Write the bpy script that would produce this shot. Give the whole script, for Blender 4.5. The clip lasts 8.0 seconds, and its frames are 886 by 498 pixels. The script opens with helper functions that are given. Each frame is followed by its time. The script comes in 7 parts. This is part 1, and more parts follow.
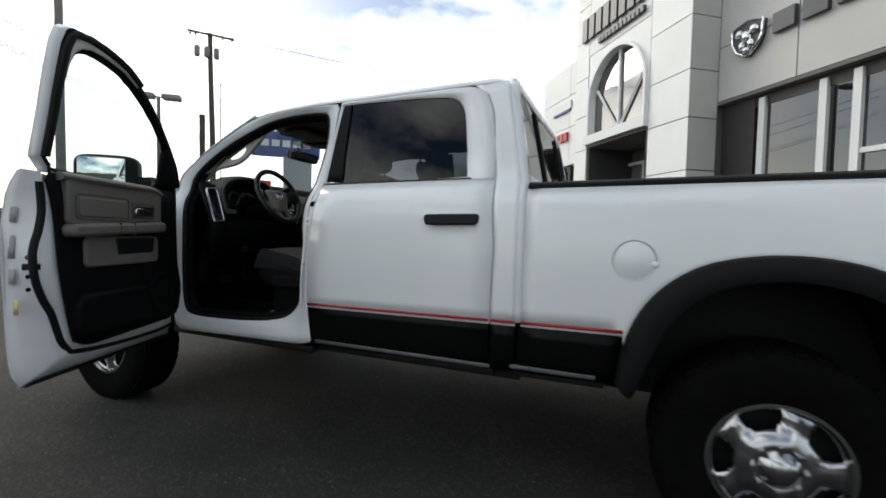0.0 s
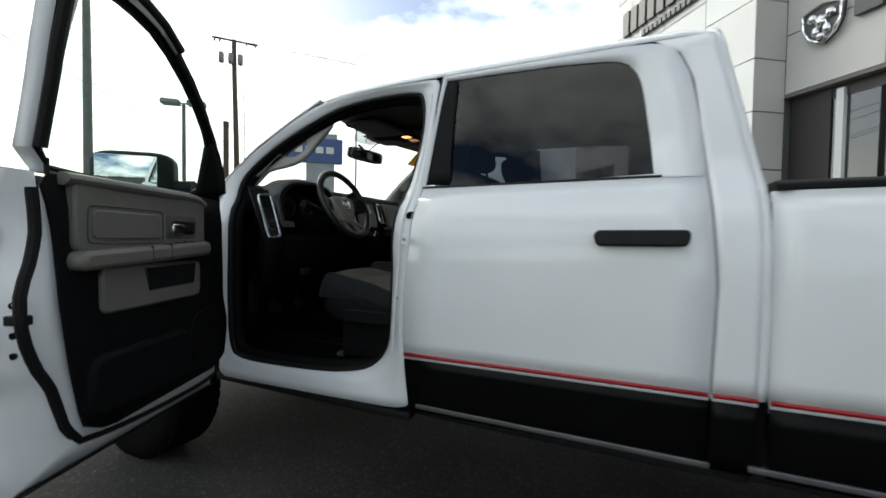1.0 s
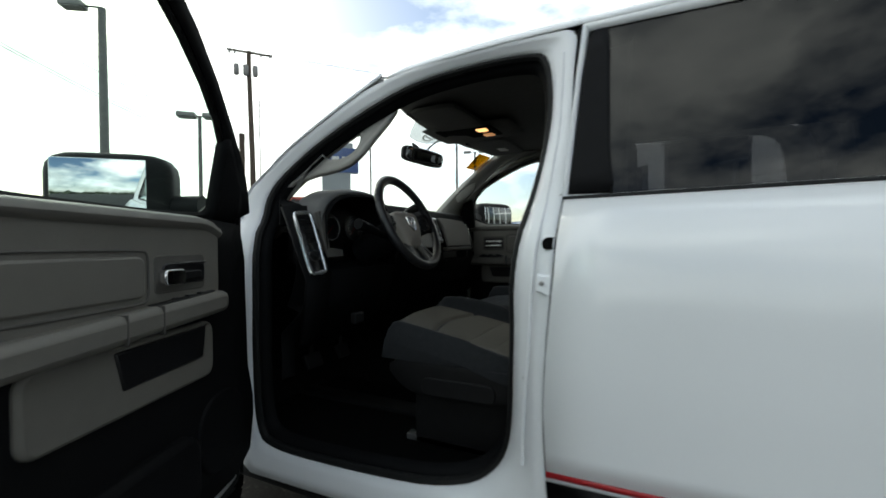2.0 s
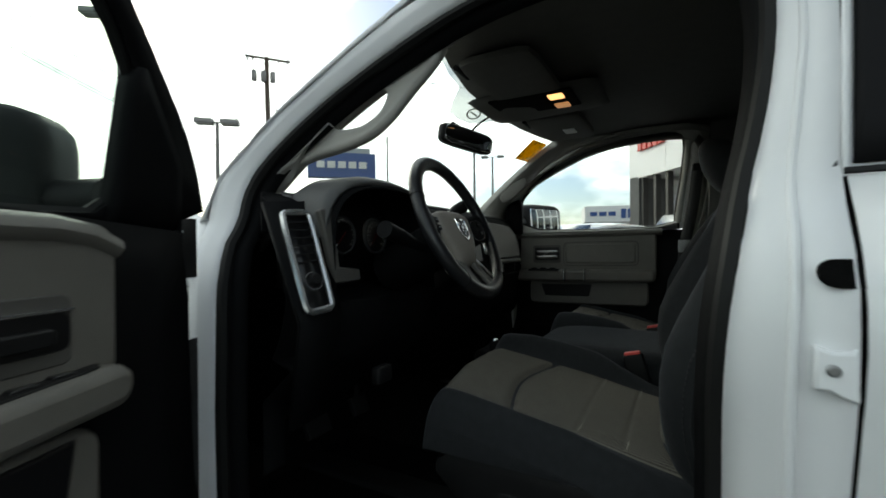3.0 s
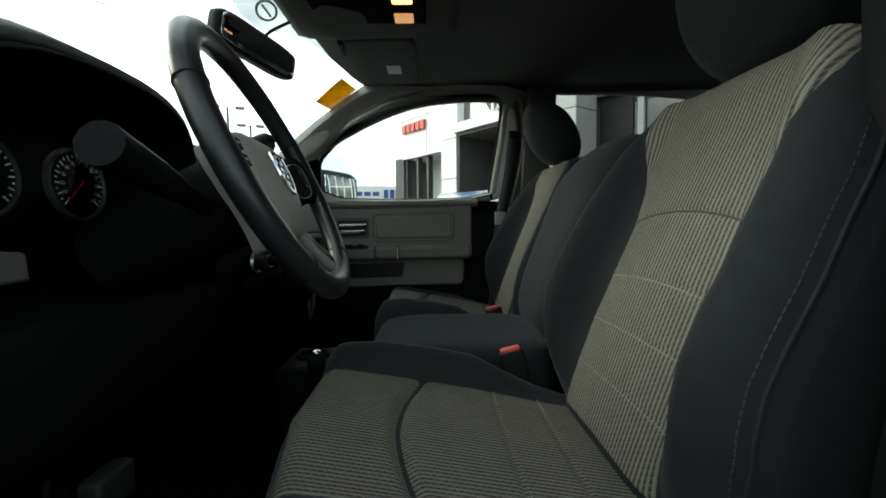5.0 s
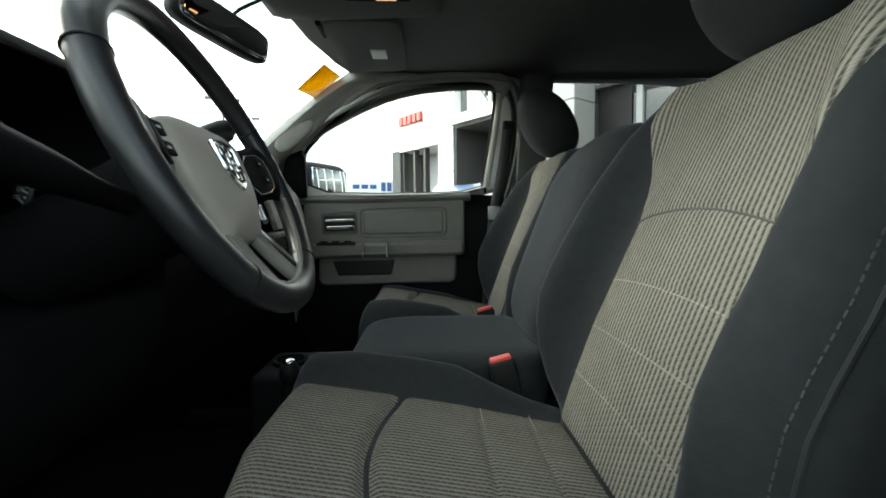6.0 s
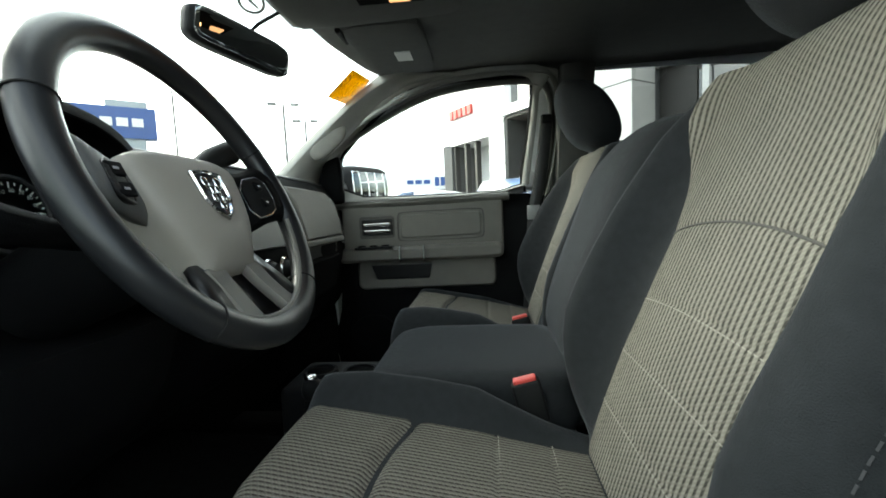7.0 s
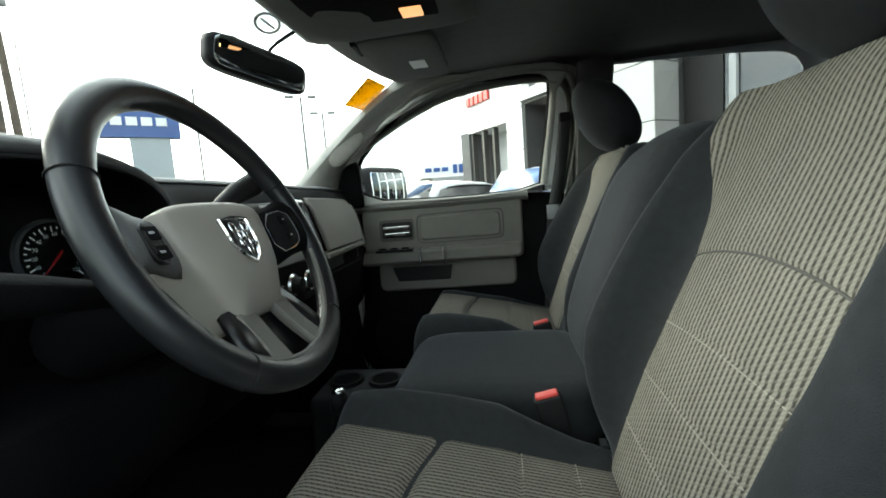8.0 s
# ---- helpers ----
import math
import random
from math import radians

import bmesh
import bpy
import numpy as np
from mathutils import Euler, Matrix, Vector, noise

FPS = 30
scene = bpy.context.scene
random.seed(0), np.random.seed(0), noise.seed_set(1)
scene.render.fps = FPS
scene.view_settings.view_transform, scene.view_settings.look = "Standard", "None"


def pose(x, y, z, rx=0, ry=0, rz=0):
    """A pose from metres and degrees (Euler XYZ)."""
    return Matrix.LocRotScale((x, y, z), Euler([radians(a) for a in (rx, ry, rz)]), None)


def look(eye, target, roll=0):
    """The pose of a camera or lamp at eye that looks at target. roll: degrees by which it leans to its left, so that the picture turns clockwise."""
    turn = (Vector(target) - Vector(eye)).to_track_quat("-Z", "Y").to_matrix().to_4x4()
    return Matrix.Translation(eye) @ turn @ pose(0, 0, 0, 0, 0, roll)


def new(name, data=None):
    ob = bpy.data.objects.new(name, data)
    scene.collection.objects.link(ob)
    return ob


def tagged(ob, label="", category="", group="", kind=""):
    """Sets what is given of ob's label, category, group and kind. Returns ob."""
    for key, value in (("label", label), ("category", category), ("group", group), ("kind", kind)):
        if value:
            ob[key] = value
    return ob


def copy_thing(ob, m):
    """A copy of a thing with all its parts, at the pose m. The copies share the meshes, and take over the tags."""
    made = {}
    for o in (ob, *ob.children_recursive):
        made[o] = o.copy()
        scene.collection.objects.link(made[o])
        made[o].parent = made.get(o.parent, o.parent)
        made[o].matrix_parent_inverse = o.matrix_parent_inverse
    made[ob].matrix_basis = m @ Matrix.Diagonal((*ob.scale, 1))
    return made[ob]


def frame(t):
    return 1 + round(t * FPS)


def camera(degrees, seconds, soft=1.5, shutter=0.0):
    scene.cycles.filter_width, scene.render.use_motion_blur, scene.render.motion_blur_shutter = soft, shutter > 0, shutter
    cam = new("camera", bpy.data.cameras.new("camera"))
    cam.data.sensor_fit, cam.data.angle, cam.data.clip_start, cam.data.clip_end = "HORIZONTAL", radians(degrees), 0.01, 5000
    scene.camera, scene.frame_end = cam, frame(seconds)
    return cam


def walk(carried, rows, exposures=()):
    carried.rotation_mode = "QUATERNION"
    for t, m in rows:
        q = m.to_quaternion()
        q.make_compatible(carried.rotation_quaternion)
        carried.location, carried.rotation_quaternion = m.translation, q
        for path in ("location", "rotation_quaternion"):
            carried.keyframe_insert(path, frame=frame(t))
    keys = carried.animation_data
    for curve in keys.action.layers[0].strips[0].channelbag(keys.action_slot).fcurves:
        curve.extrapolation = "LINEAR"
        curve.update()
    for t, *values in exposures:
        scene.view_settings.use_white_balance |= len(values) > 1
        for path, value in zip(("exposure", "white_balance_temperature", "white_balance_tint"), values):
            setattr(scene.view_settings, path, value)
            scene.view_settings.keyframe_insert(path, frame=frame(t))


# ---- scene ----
cam = camera(91.6, 8.0, 1.7, 0.35)
METRES, EYE, TILT, LEAN, TURN = 2.92, 1.20, -2.4, -1.2, 22.6
X0, Y0 = 1.5, -1.82
ROWS = [
    (0.0, 0.0, 0.0, 0.0, -0.0, 0.0, -0.0),
    (0.5, -0.0898, 0.1166, 0.0154, 0.08, 1.21, 1.1),
    (1.0, -0.1714, 0.2193, 0.0315, 2.22, 0.56, 0.28),
    (1.5, -0.2433, 0.3215, 0.0578, 1.96, 1.03, 1.34),
    (2.8, -0.3466, 0.5903, 0.0822, 7.46, 1.90, 0.9),
    (3.0, -0.3546, 0.6206, 0.0872, 6.21, 2.33, 1.4),
    (3.5, -0.3711, 0.6868, 0.0967, -1.11, 3.13, 0.9),
    (4.0, -0.3766, 0.7409, 0.0927, -10.88, 2.84, 1.56),
    (4.5, -0.3987, 0.7681, 0.0851, -23.57, 0.16, 2.53),
    (6.0, -0.3731, 0.8012, 0.089, -24.52, -2.5, 2.71),
    (6.5, -0.3528, 0.8056, 0.0943, -19.59, -2.58, 3.42),
    (7.0, -0.3429, 0.8074, 0.0999, -17.21, -2.97, 4.44),
    (7.5, -0.3408, 0.8061, 0.1115, -14.89, -3.36, 5.03),
    (8.0, -0.3415, 0.8046, 0.1202, -14.64, -4.44, 6.12),
]
walk(cam, [(t, pose(X0, Y0, EYE, TILT, LEAN, TURN) @ pose(METRES * x, METRES * y, METRES * z, 90 + pitch, roll, yaw)) for t, x, y, z, yaw, pitch, roll in ROWS],
     [(0.0, 0.03, 6700, 6), (1.0, 0.18, 6680, 3), (1.5, 0.24, 6650, 2), (3.0, 0.16, 6750, -2), (4.0, 0.34, 6750, -5), (4.7, 0.57, 6650, -6), (6.0, 1.70, 6650, -4), (6.5, 1.80, 6650, -4), (7.0, 1.90, 6650, -4), (8.0, 1.78, 6650, -5)])

# ---------------------------------------------------------------- world and sun
world = bpy.data.worlds.new("sky")
scene.world = world
world.use_nodes = True
wn, wl = world.node_tree.nodes, world.node_tree.links
wn.clear()
w_out = wn.new("ShaderNodeOutputWorld")
w_bg = wn.new("ShaderNodeBackground")
w_sky = wn.new("ShaderNodeTexSky")
w_sky.sky_type, w_sky.sun_disc = "NISHITA", False
w_sky.sun_elevation, w_sky.sun_rotation = radians(28), radians(293)
w_sky.air_density, w_sky.dust_density = 1.0, 1.5
w_co = wn.new("ShaderNodeTexCoord")
w_map = wn.new("ShaderNodeMapping")
w_map.inputs["Scale"].default_value = (1.0, 1.0, 2.2)
w_map.inputs["Location"].default_value = (0.35, 0.1, 0.0)
w_noise = wn.new("ShaderNodeTexNoise")
w_noise.inputs["Scale"].default_value = 2.1
w_noise.inputs["Detail"].default_value = 7.0
w_noise.inputs["Roughness"].default_value = 0.55
w_ramp = wn.new("ShaderNodeValToRGB")
w_ramp.color_ramp.elements[0].position, w_ramp.color_ramp.elements[1].position = 0.42, 0.58
w_shade = wn.new("ShaderNodeTexNoise")
w_shade.inputs["Scale"].default_value = 3.4
w_shade.inputs["Detail"].default_value = 5.0
w_sramp = wn.new("ShaderNodeValToRGB")
w_sramp.color_ramp.elements[0].position, w_sramp.color_ramp.elements[1].position = 0.33, 0.62
w_sramp.color_ramp.elements[0].color = (10.0, 10.7, 11.4, 1)
w_sramp.color_ramp.elements[1].color = (22.0, 22.3, 22.5, 1)
w_mix = wn.new("ShaderNodeMix")
w_mix.data_type = "RGBA"
wl.new(w_co.outputs["Generated"], w_map.inputs["Vector"])
wl.new(w_map.outputs["Vector"], w_noise.inputs["Vector"])
wl.new(w_map.outputs["Vector"], w_shade.inputs["Vector"])
wl.new(w_noise.outputs["Fac"], w_ramp.inputs["Fac"])
wl.new(w_shade.outputs["Fac"], w_sramp.inputs["Fac"])
wl.new(w_ramp.outputs["Color"], w_mix.inputs["Factor"])
w_gain = wn.new("ShaderNodeMix")
w_gain.data_type, w_gain.blend_type = "RGBA", "MULTIPLY"
w_gain.inputs["Factor"].default_value = 1.0
w_gain.inputs["B"].default_value = (1.25, 1.3, 1.42, 1)
wl.new(w_sky.outputs["Color"], w_gain.inputs["A"])
wl.new(w_gain.outputs["Result"], w_mix.inputs["A"])
wl.new(w_sramp.outputs["Color"], w_mix.inputs["B"])
# added side gain: whole sky dimmed away from the sun to balance the light
w_dot = wn.new("ShaderNodeVectorMath")
w_dot.operation = "DOT_PRODUCT"
w_dot.inputs[1].default_value = (-0.70, 0.64, 0.30)
w_side = wn.new("ShaderNodeMapRange")
w_side.interpolation_type = "SMOOTHSTEP"
w_side.inputs["From Min"].default_value, w_side.inputs["From Max"].default_value = -0.8, 0.5
w_side.inputs["To Min"].default_value, w_side.inputs["To Max"].default_value = 0.78, 1.05
w_dim = wn.new("ShaderNodeMix")
w_dim.data_type, w_dim.blend_type = "RGBA", "MULTIPLY"
w_dim.inputs["Factor"].default_value = 1.0
wl.new(w_co.outputs["Generated"], w_dot.inputs[0])
wl.new(w_dot.outputs["Value"], w_side.inputs["Value"])
wl.new(w_mix.outputs["Result"], w_dim.inputs["A"])
wl.new(w_side.outputs["Result"], w_dim.inputs["B"])
wl.new(w_dim.outputs["Result"], w_bg.inputs["Color"])
wl.new(w_bg.outputs["Background"], w_out.inputs["Surface"])
w_bg.inputs["Strength"].default_value = 0.10
sun = new("sun", bpy.data.lights.new("sun", "SUN"))
sun.data.energy, sun.data.angle, sun.data.color = 0.85, radians(22), (1.0, 0.96, 0.9)
sun.matrix_world = look((0, 0, 30), (8.3, -3.6, 25.2), 0)


# ---------------------------------------------------------------- materials
def mat(name, color, rough=0.5, metal=0.0, vary=0.12, scale=14.0, bump=0.0, bscale=180.0, coat=0.0, spec=0.5, pieces=0.0):
    m = bpy.data.materials.new(name)
    m.use_nodes = True
    nt = m.node_tree
    b = nt.nodes["Principled BSDF"]
    b.inputs["Roughness"].default_value = rough
    b.inputs["Metallic"].default_value = metal
    b.inputs["Coat Weight"].default_value = coat
    b.inputs["Coat Roughness"].default_value = 0.04
    b.inputs["Specular IOR Level"].default_value = spec
    co = nt.nodes.new("ShaderNodeTexCoord")
    n1 = nt.nodes.new("ShaderNodeTexNoise")
    n1.inputs["Scale"].default_value, n1.inputs["Detail"].default_value = scale, 6.0
    nt.links.new(co.outputs["Object"], n1.inputs["Vector"])
    mr = nt.nodes.new("ShaderNodeMapRange")
    mr.inputs["From Min"].default_value, mr.inputs["From Max"].default_value = 0.25, 0.75
    mr.inputs["To Min"].default_value, mr.inputs["To Max"].default_value = 1 - vary, 1 + vary
    nt.links.new(n1.outputs["Fac"], mr.inputs["Value"])
    mx = nt.nodes.new("ShaderNodeMix")
    mx.data_type, mx.blend_type = "RGBA", "MULTIPLY"
    mx.inputs["Factor"].default_value = 1.0
    mx.inputs["A"].default_value = (*color, 1)
    nt.links.new(mr.outputs["Result"], mx.inputs["B"])
    last = mx.outputs["Result"]
    if pieces:
        oi = nt.nodes.new("ShaderNodeObjectInfo")
        m2 = nt.nodes.new("ShaderNodeMapRange")
        m2.inputs["To Min"].default_value, m2.inputs["To Max"].default_value = 1 - pieces, 1 + pieces
        nt.links.new(oi.outputs["Random"], m2.inputs["Value"])
        mx2 = nt.nodes.new("ShaderNodeMix")
        mx2.data_type, mx2.blend_type = "RGBA", "MULTIPLY"
        mx2.inputs["Factor"].default_value = 1.0
        nt.links.new(last, mx2.inputs["A"])
        nt.links.new(m2.outputs["Result"], mx2.inputs["B"])
        last = mx2.outputs["Result"]
    nt.links.new(last, b.inputs["Base Color"])
    if bump:
        n2 = nt.nodes.new("ShaderNodeTexNoise")
        n2.inputs["Scale"].default_value, n2.inputs["Detail"].default_value = bscale, 4.0
        nt.links.new(co.outputs["Object"], n2.inputs["Vector"])
        bp = nt.nodes.new("ShaderNodeBump")
        bp.inputs["Strength"].default_value, bp.inputs["Distance"].default_value = bump, 0.002
        nt.links.new(n2.outputs["Fac"], bp.inputs["Height"])
        nt.links.new(bp.outputs["Normal"], b.inputs["Normal"])
    return m


def thin_glass(name, tint, gloss=1.0):
    m = bpy.data.materials.new(name)
    m.use_nodes = True
    nt = m.node_tree
    nt.nodes.clear()
    out = nt.nodes.new("ShaderNodeOutputMaterial")
    tr = nt.nodes.new("ShaderNodeBsdfTransparent")
    tr.inputs["Color"].default_value = (*tint, 1)
    gl = nt.nodes.new("ShaderNodeBsdfGlossy")
    gl.inputs["Roughness"].default_value = 0.01
    lw = nt.nodes.new("ShaderNodeLayerWeight")
    lw.inputs["Blend"].default_value = 0.5
    po = nt.nodes.new("ShaderNodeMath")
    po.operation = "POWER"
    po.inputs[1].default_value = 5.0
    mu = nt.nodes.new("ShaderNodeMath")
    mu.operation = "MULTIPLY_ADD"
    mu.inputs[1].default_value = 0.9 * min(gloss, 1.0)
    mu.inputs[2].default_value = 0.045 * gloss
    mx = nt.nodes.new("ShaderNodeMixShader")
    nt.links.new(lw.outputs["Facing"], po.inputs[0])
    nt.links.new(po.outputs["Value"], mu.inputs[0])
    nt.links.new(mu.outputs["Value"], mx.inputs["Fac"])
    nt.links.new(tr.outputs["BSDF"], mx.inputs[1])
    nt.links.new(gl.outputs["BSDF"], mx.inputs[2])
    nt.links.new(mx.outputs["Shader"], out.inputs["Surface"])
    return m


def ribbed(name, light, groove, dash, pitch, along):
    """Woven seat cloth: pale cords along the seat, between them a grey groove with staggered dark stitches."""
    m = mat(name, light, 0.92, 0, 0.10, 35, 0.35, 700, spec=0.12)
    nt = m.node_tree

    def calc(op, a, c=0.0):
        n = nt.nodes.new("ShaderNodeMath")
        n.operation = op
        for i, v in enumerate((a, c)):
            if isinstance(v, (int, float)):
                n.inputs[i].default_value = v
            else:
                nt.links.new(v, n.inputs[i])
        return n.outputs["Value"]

    co = [n for n in nt.nodes if n.type == "TEX_COORD"][0]
    wob = nt.nodes.new("ShaderNodeTexNoise")
    wob.inputs["Scale"].default_value = 60.0
    nt.links.new(co.outputs["Object"], wob.inputs["Vector"])
    xyz = nt.nodes.new("ShaderNodeSeparateXYZ")
    nt.links.new(co.outputs["Object"], xyz.inputs["Vector"])
    u = calc("ADD", calc("MULTIPLY", xyz.outputs["Y"], 1 / pitch), calc("MULTIPLY", wob.outputs["Fac"], 0.10))
    row, f = calc("FLOOR", u), calc("FRACT", u)
    v = calc("ADD", calc("MULTIPLY", xyz.outputs[along], 1 / 0.0088), calc("MULTIPLY", row, 0.5))
    cord = calc("COSINE", calc("MULTIPLY", calc("SUBTRACT", f, 0.32), 6.28319))
    rp = nt.nodes.new("ShaderNodeValToRGB")
    rp.color_ramp.elements[0].position, rp.color_ramp.elements[1].position = 0.36, 0.62
    rp.color_ramp.elements[0].color, rp.color_ramp.elements[1].color = (*groove, 1), (*light, 1)
    nt.links.new(calc("ADD", calc("MULTIPLY", cord, 0.5), 0.5), rp.inputs["Fac"])
    st = calc("MULTIPLY", calc("LESS_THAN", calc("FRACT", calc("ADD", v, f)), 0.64), calc("LESS_THAN", calc("ABSOLUTE", calc("SUBTRACT", f, 0.82)), 0.15))
    dm = nt.nodes.new("ShaderNodeMix")
    dm.data_type = "RGBA"
    nt.links.new(st, dm.inputs[0])
    nt.links.new(rp.outputs["Color"], dm.inputs[6])
    dm.inputs[7].default_value = (*dash, 1)
    mx = [n for n in nt.nodes if n.type == "MIX" and n != dm][0]
    hatch = calc("ADD", calc("MULTIPLY", calc("SINE", calc("MULTIPLY", calc("ADD", calc("MULTIPLY", v, 2.0), calc("MULTIPLY", f, 1.3)), 6.28319)), 0.10), 0.93)
    hm = nt.nodes.new("ShaderNodeMix")
    hm.data_type, hm.blend_type = "RGBA", "MULTIPLY"
    hm.inputs[0].default_value = 1.0
    nt.links.new(dm.outputs[2], hm.inputs[6])
    nt.links.new(hatch, hm.inputs[7])
    nt.links.new(hm.outputs[2], mx.inputs["A"])
    bp = [n for n in nt.nodes if n.type == "BUMP"][0]
    bp.inputs["Strength"].default_value, bp.inputs["Distance"].default_value = 0.6, 0.002
    nt.links.new(calc("SUBTRACT", calc("MULTIPLY", cord, 0.5), calc("MULTIPLY", st, 0.4)), bp.inputs["Height"])
    return m


def glow(name, color, strength):
    m = bpy.data.materials.new(name)
    m.use_nodes = True
    b = m.node_tree.nodes["Principled BSDF"]
    b.inputs["Base Color"].default_value = (*color, 1)
    b.inputs["Emission Color"].default_value = (*color, 1)
    b.inputs["Emission Strength"].default_value = strength
    return m


WHITE = mat("white_paint", (0.80, 0.81, 0.83), 0.28, 0, 0.02, 3, 0.02, 30, coat=0.8)
JAMB = mat("white_jamb_paint", (0.76, 0.77, 0.79), 0.4, 0, 0.04, 6, 0.05, 40, coat=0.3)
BLACKP = mat("black_satin_paint", (0.0022, 0.0022, 0.0025), 0.35, 0, 0.2, 8, 0.03, 60, spec=0.12)
RED = mat("red_stripe", (0.34, 0.009, 0.015), 0.35, 0, 0.05)
PLASTIC = mat("black_grained_plastic", (0.009, 0.009, 0.0095), 0.55, 0, 0.2, 30, 0.25, 500, spec=0.2)
FLARE = mat("charcoal_flare_plastic", (0.008, 0.008, 0.009), 0.65, 0, 0.15, 20, 0.2, 450, spec=0.12)
RUBBER = mat("tyre_rubber", (0.0045, 0.0043, 0.0042), 0.95, 0, 0.3, 25, 0.3, 220, spec=0.04)
WHEELCHROME = mat("wheel_chrome", (0.46, 0.46, 0.47), 0.20, 1.0, 0.08, 30)
FRIT = thin_glass("grey_frit_band", (0.42, 0.44, 0.44), 0.6)
SEAL = mat("seal_rubber", (0.008, 0.008, 0.008), 0.6, 0, 0.2, spec=0.2)
GAP = mat("grey_panel_gap", (0.42, 0.42, 0.44), 0.7, 0, 0.1)
FUELGAP = mat("grey_gap", (0.38, 0.38, 0.39), 0.6, 0, 0.05)
CHROME = mat("chrome", (0.75, 0.75, 0.76), 0.08, 1.0, 0.04)
SILVER = mat("satin_silver_trim", (0.62, 0.63, 0.64), 0.25, 0.9, 0.04)
CREAM = mat("cream_label", (0.62, 0.52, 0.26), 0.6, 0, 0.2, 90)
# dull metal of the gauge rings, also the painted gleam along the sill
METAL_GLEAM = mat("dull_metal_and_sill_gleam", (0.12, 0.12, 0.125), 0.45, 0.6, 0.3, 9)
STEEL = mat("dull_steel", (0.30, 0.30, 0.30), 0.5, 0.8, 0.2)
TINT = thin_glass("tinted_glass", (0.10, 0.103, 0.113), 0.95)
# same glass as TINT, lightened for the bright view on the far side
TINT_L = thin_glass("tinted_glass_lightened", (0.46, 0.47, 0.47), 1.2)
CLEAR = thin_glass("clear_glass", (0.97, 0.985, 0.975), 0.7)
GREEN = thin_glass("greenish_glass", (0.76, 0.87, 0.825), 0.7)
SHOPGLASS = thin_glass("shop_glass", (0.10, 0.105, 0.11), 3.6)
ARCHGLASS = thin_glass("arch_glass", (0.10, 0.105, 0.11), 8.0)
MIRROR = mat("mirror_glass", (0.82, 0.86, 0.88), 0.02, 1.0, 0.01)
TAUPE = mat("taupe_door_plastic", (0.125, 0.1185, 0.105), 0.55, 0, 0.06, 20, 0.3, 600)
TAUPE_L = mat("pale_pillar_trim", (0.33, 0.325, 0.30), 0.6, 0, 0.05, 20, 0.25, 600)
DASHTOP = mat("grey_dash_top", (0.085, 0.085, 0.085), 0.6, 0, 0.1, 20, 0.3, 600)
# darker than real trim; shade in the cabin is put into the colour
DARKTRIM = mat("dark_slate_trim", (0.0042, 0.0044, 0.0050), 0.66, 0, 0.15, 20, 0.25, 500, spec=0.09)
LEATHER = mat("wheel_leather", (0.0115, 0.012, 0.0138), 0.34, 0, 0.12, 25, 0.15, 900)
AIRBAG = mat("taupe_airbag_cover", (0.265, 0.242, 0.215), 0.5, 0, 0.04, 20, 0.2, 900)
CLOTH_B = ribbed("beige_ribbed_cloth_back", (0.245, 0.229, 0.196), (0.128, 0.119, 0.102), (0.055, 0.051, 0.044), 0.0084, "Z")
# same cloth for the cushion, with its shade put into the colours
CLOTH_C = ribbed("beige_ribbed_cloth_shaded", (0.188, 0.175, 0.150), (0.104, 0.097, 0.084), (0.048, 0.038, 0.034), 0.0078, "X")
CLOTH_D = mat("slate_seat_cloth", (0.0215, 0.023, 0.0252), 0.9, 0, 0.12, 60, 0.4, 900, spec=0.12)
cloth = CLOTH_D.node_tree.nodes["Principled BSDF"]
cloth.inputs["Sheen Weight"].default_value, cloth.inputs["Sheen Roughness"].default_value = 0.10, 0.35
cloth.inputs["Sheen Tint"].default_value = (0.85, 0.9, 1.0, 1)
GREYTHREAD = mat("grey_thread", (0.030, 0.031, 0.034), 0.8)
THREAD = mat("pale_thread", (0.30, 0.28, 0.24), 0.8)
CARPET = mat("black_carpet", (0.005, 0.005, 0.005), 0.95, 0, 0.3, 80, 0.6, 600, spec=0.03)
HEADLINER = mat("grey_headliner", (0.108, 0.107, 0.101), 0.95, 0, 0.06, 30, 0.25, 800, spec=0.1)
BELT = mat("black_belt_webbing", (0.02, 0.02, 0.021), 0.7, 0, 0.1, 60, 0.3, 900)
BUCKLE = mat("red_buckle_button", (0.62, 0.06, 0.05), 0.4, 0, 0.05)
YFILM = thin_glass("yellow_film_clear", (0.40, 0.245, 0.02), 0.5)
# dark taupe with shade put in, for grooves, recesses and seams
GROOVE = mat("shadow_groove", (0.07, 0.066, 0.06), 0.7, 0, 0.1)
PODGREY = mat("grey_speaker_cloth", (0.15, 0.145, 0.13), 0.9, 0, 0.1, 40, 0.4, 700)
PAPER = mat("white_paper", (0.75, 0.75, 0.72), 0.8, 0, 0.05)
GREYPAPER = mat("grey_print", (0.35, 0.35, 0.36), 0.8, 0, 0.05)
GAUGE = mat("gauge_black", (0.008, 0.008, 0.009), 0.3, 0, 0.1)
AMBER = glow("amber_lamp", (1.0, 0.50, 0.20), 1.7)
AMBER_DIM = glow("amber_lamp_dim", (1.0, 0.45, 0.20), 0.35)
ASPHALT = mat("asphalt", (0.039, 0.0352, 0.0315), 0.9, 0, 0.35, 1.3, 0.9, 120, spec=0.25)
nt = ASPHALT.node_tree
vo = nt.nodes.new("ShaderNodeTexVoronoi")
vo.inputs["Scale"].default_value = 95.0
nt.links.new([n for n in nt.nodes if n.type == "TEX_COORD"][0].outputs["Object"], vo.inputs["Vector"])
ag = nt.nodes.new("ShaderNodeValToRGB")
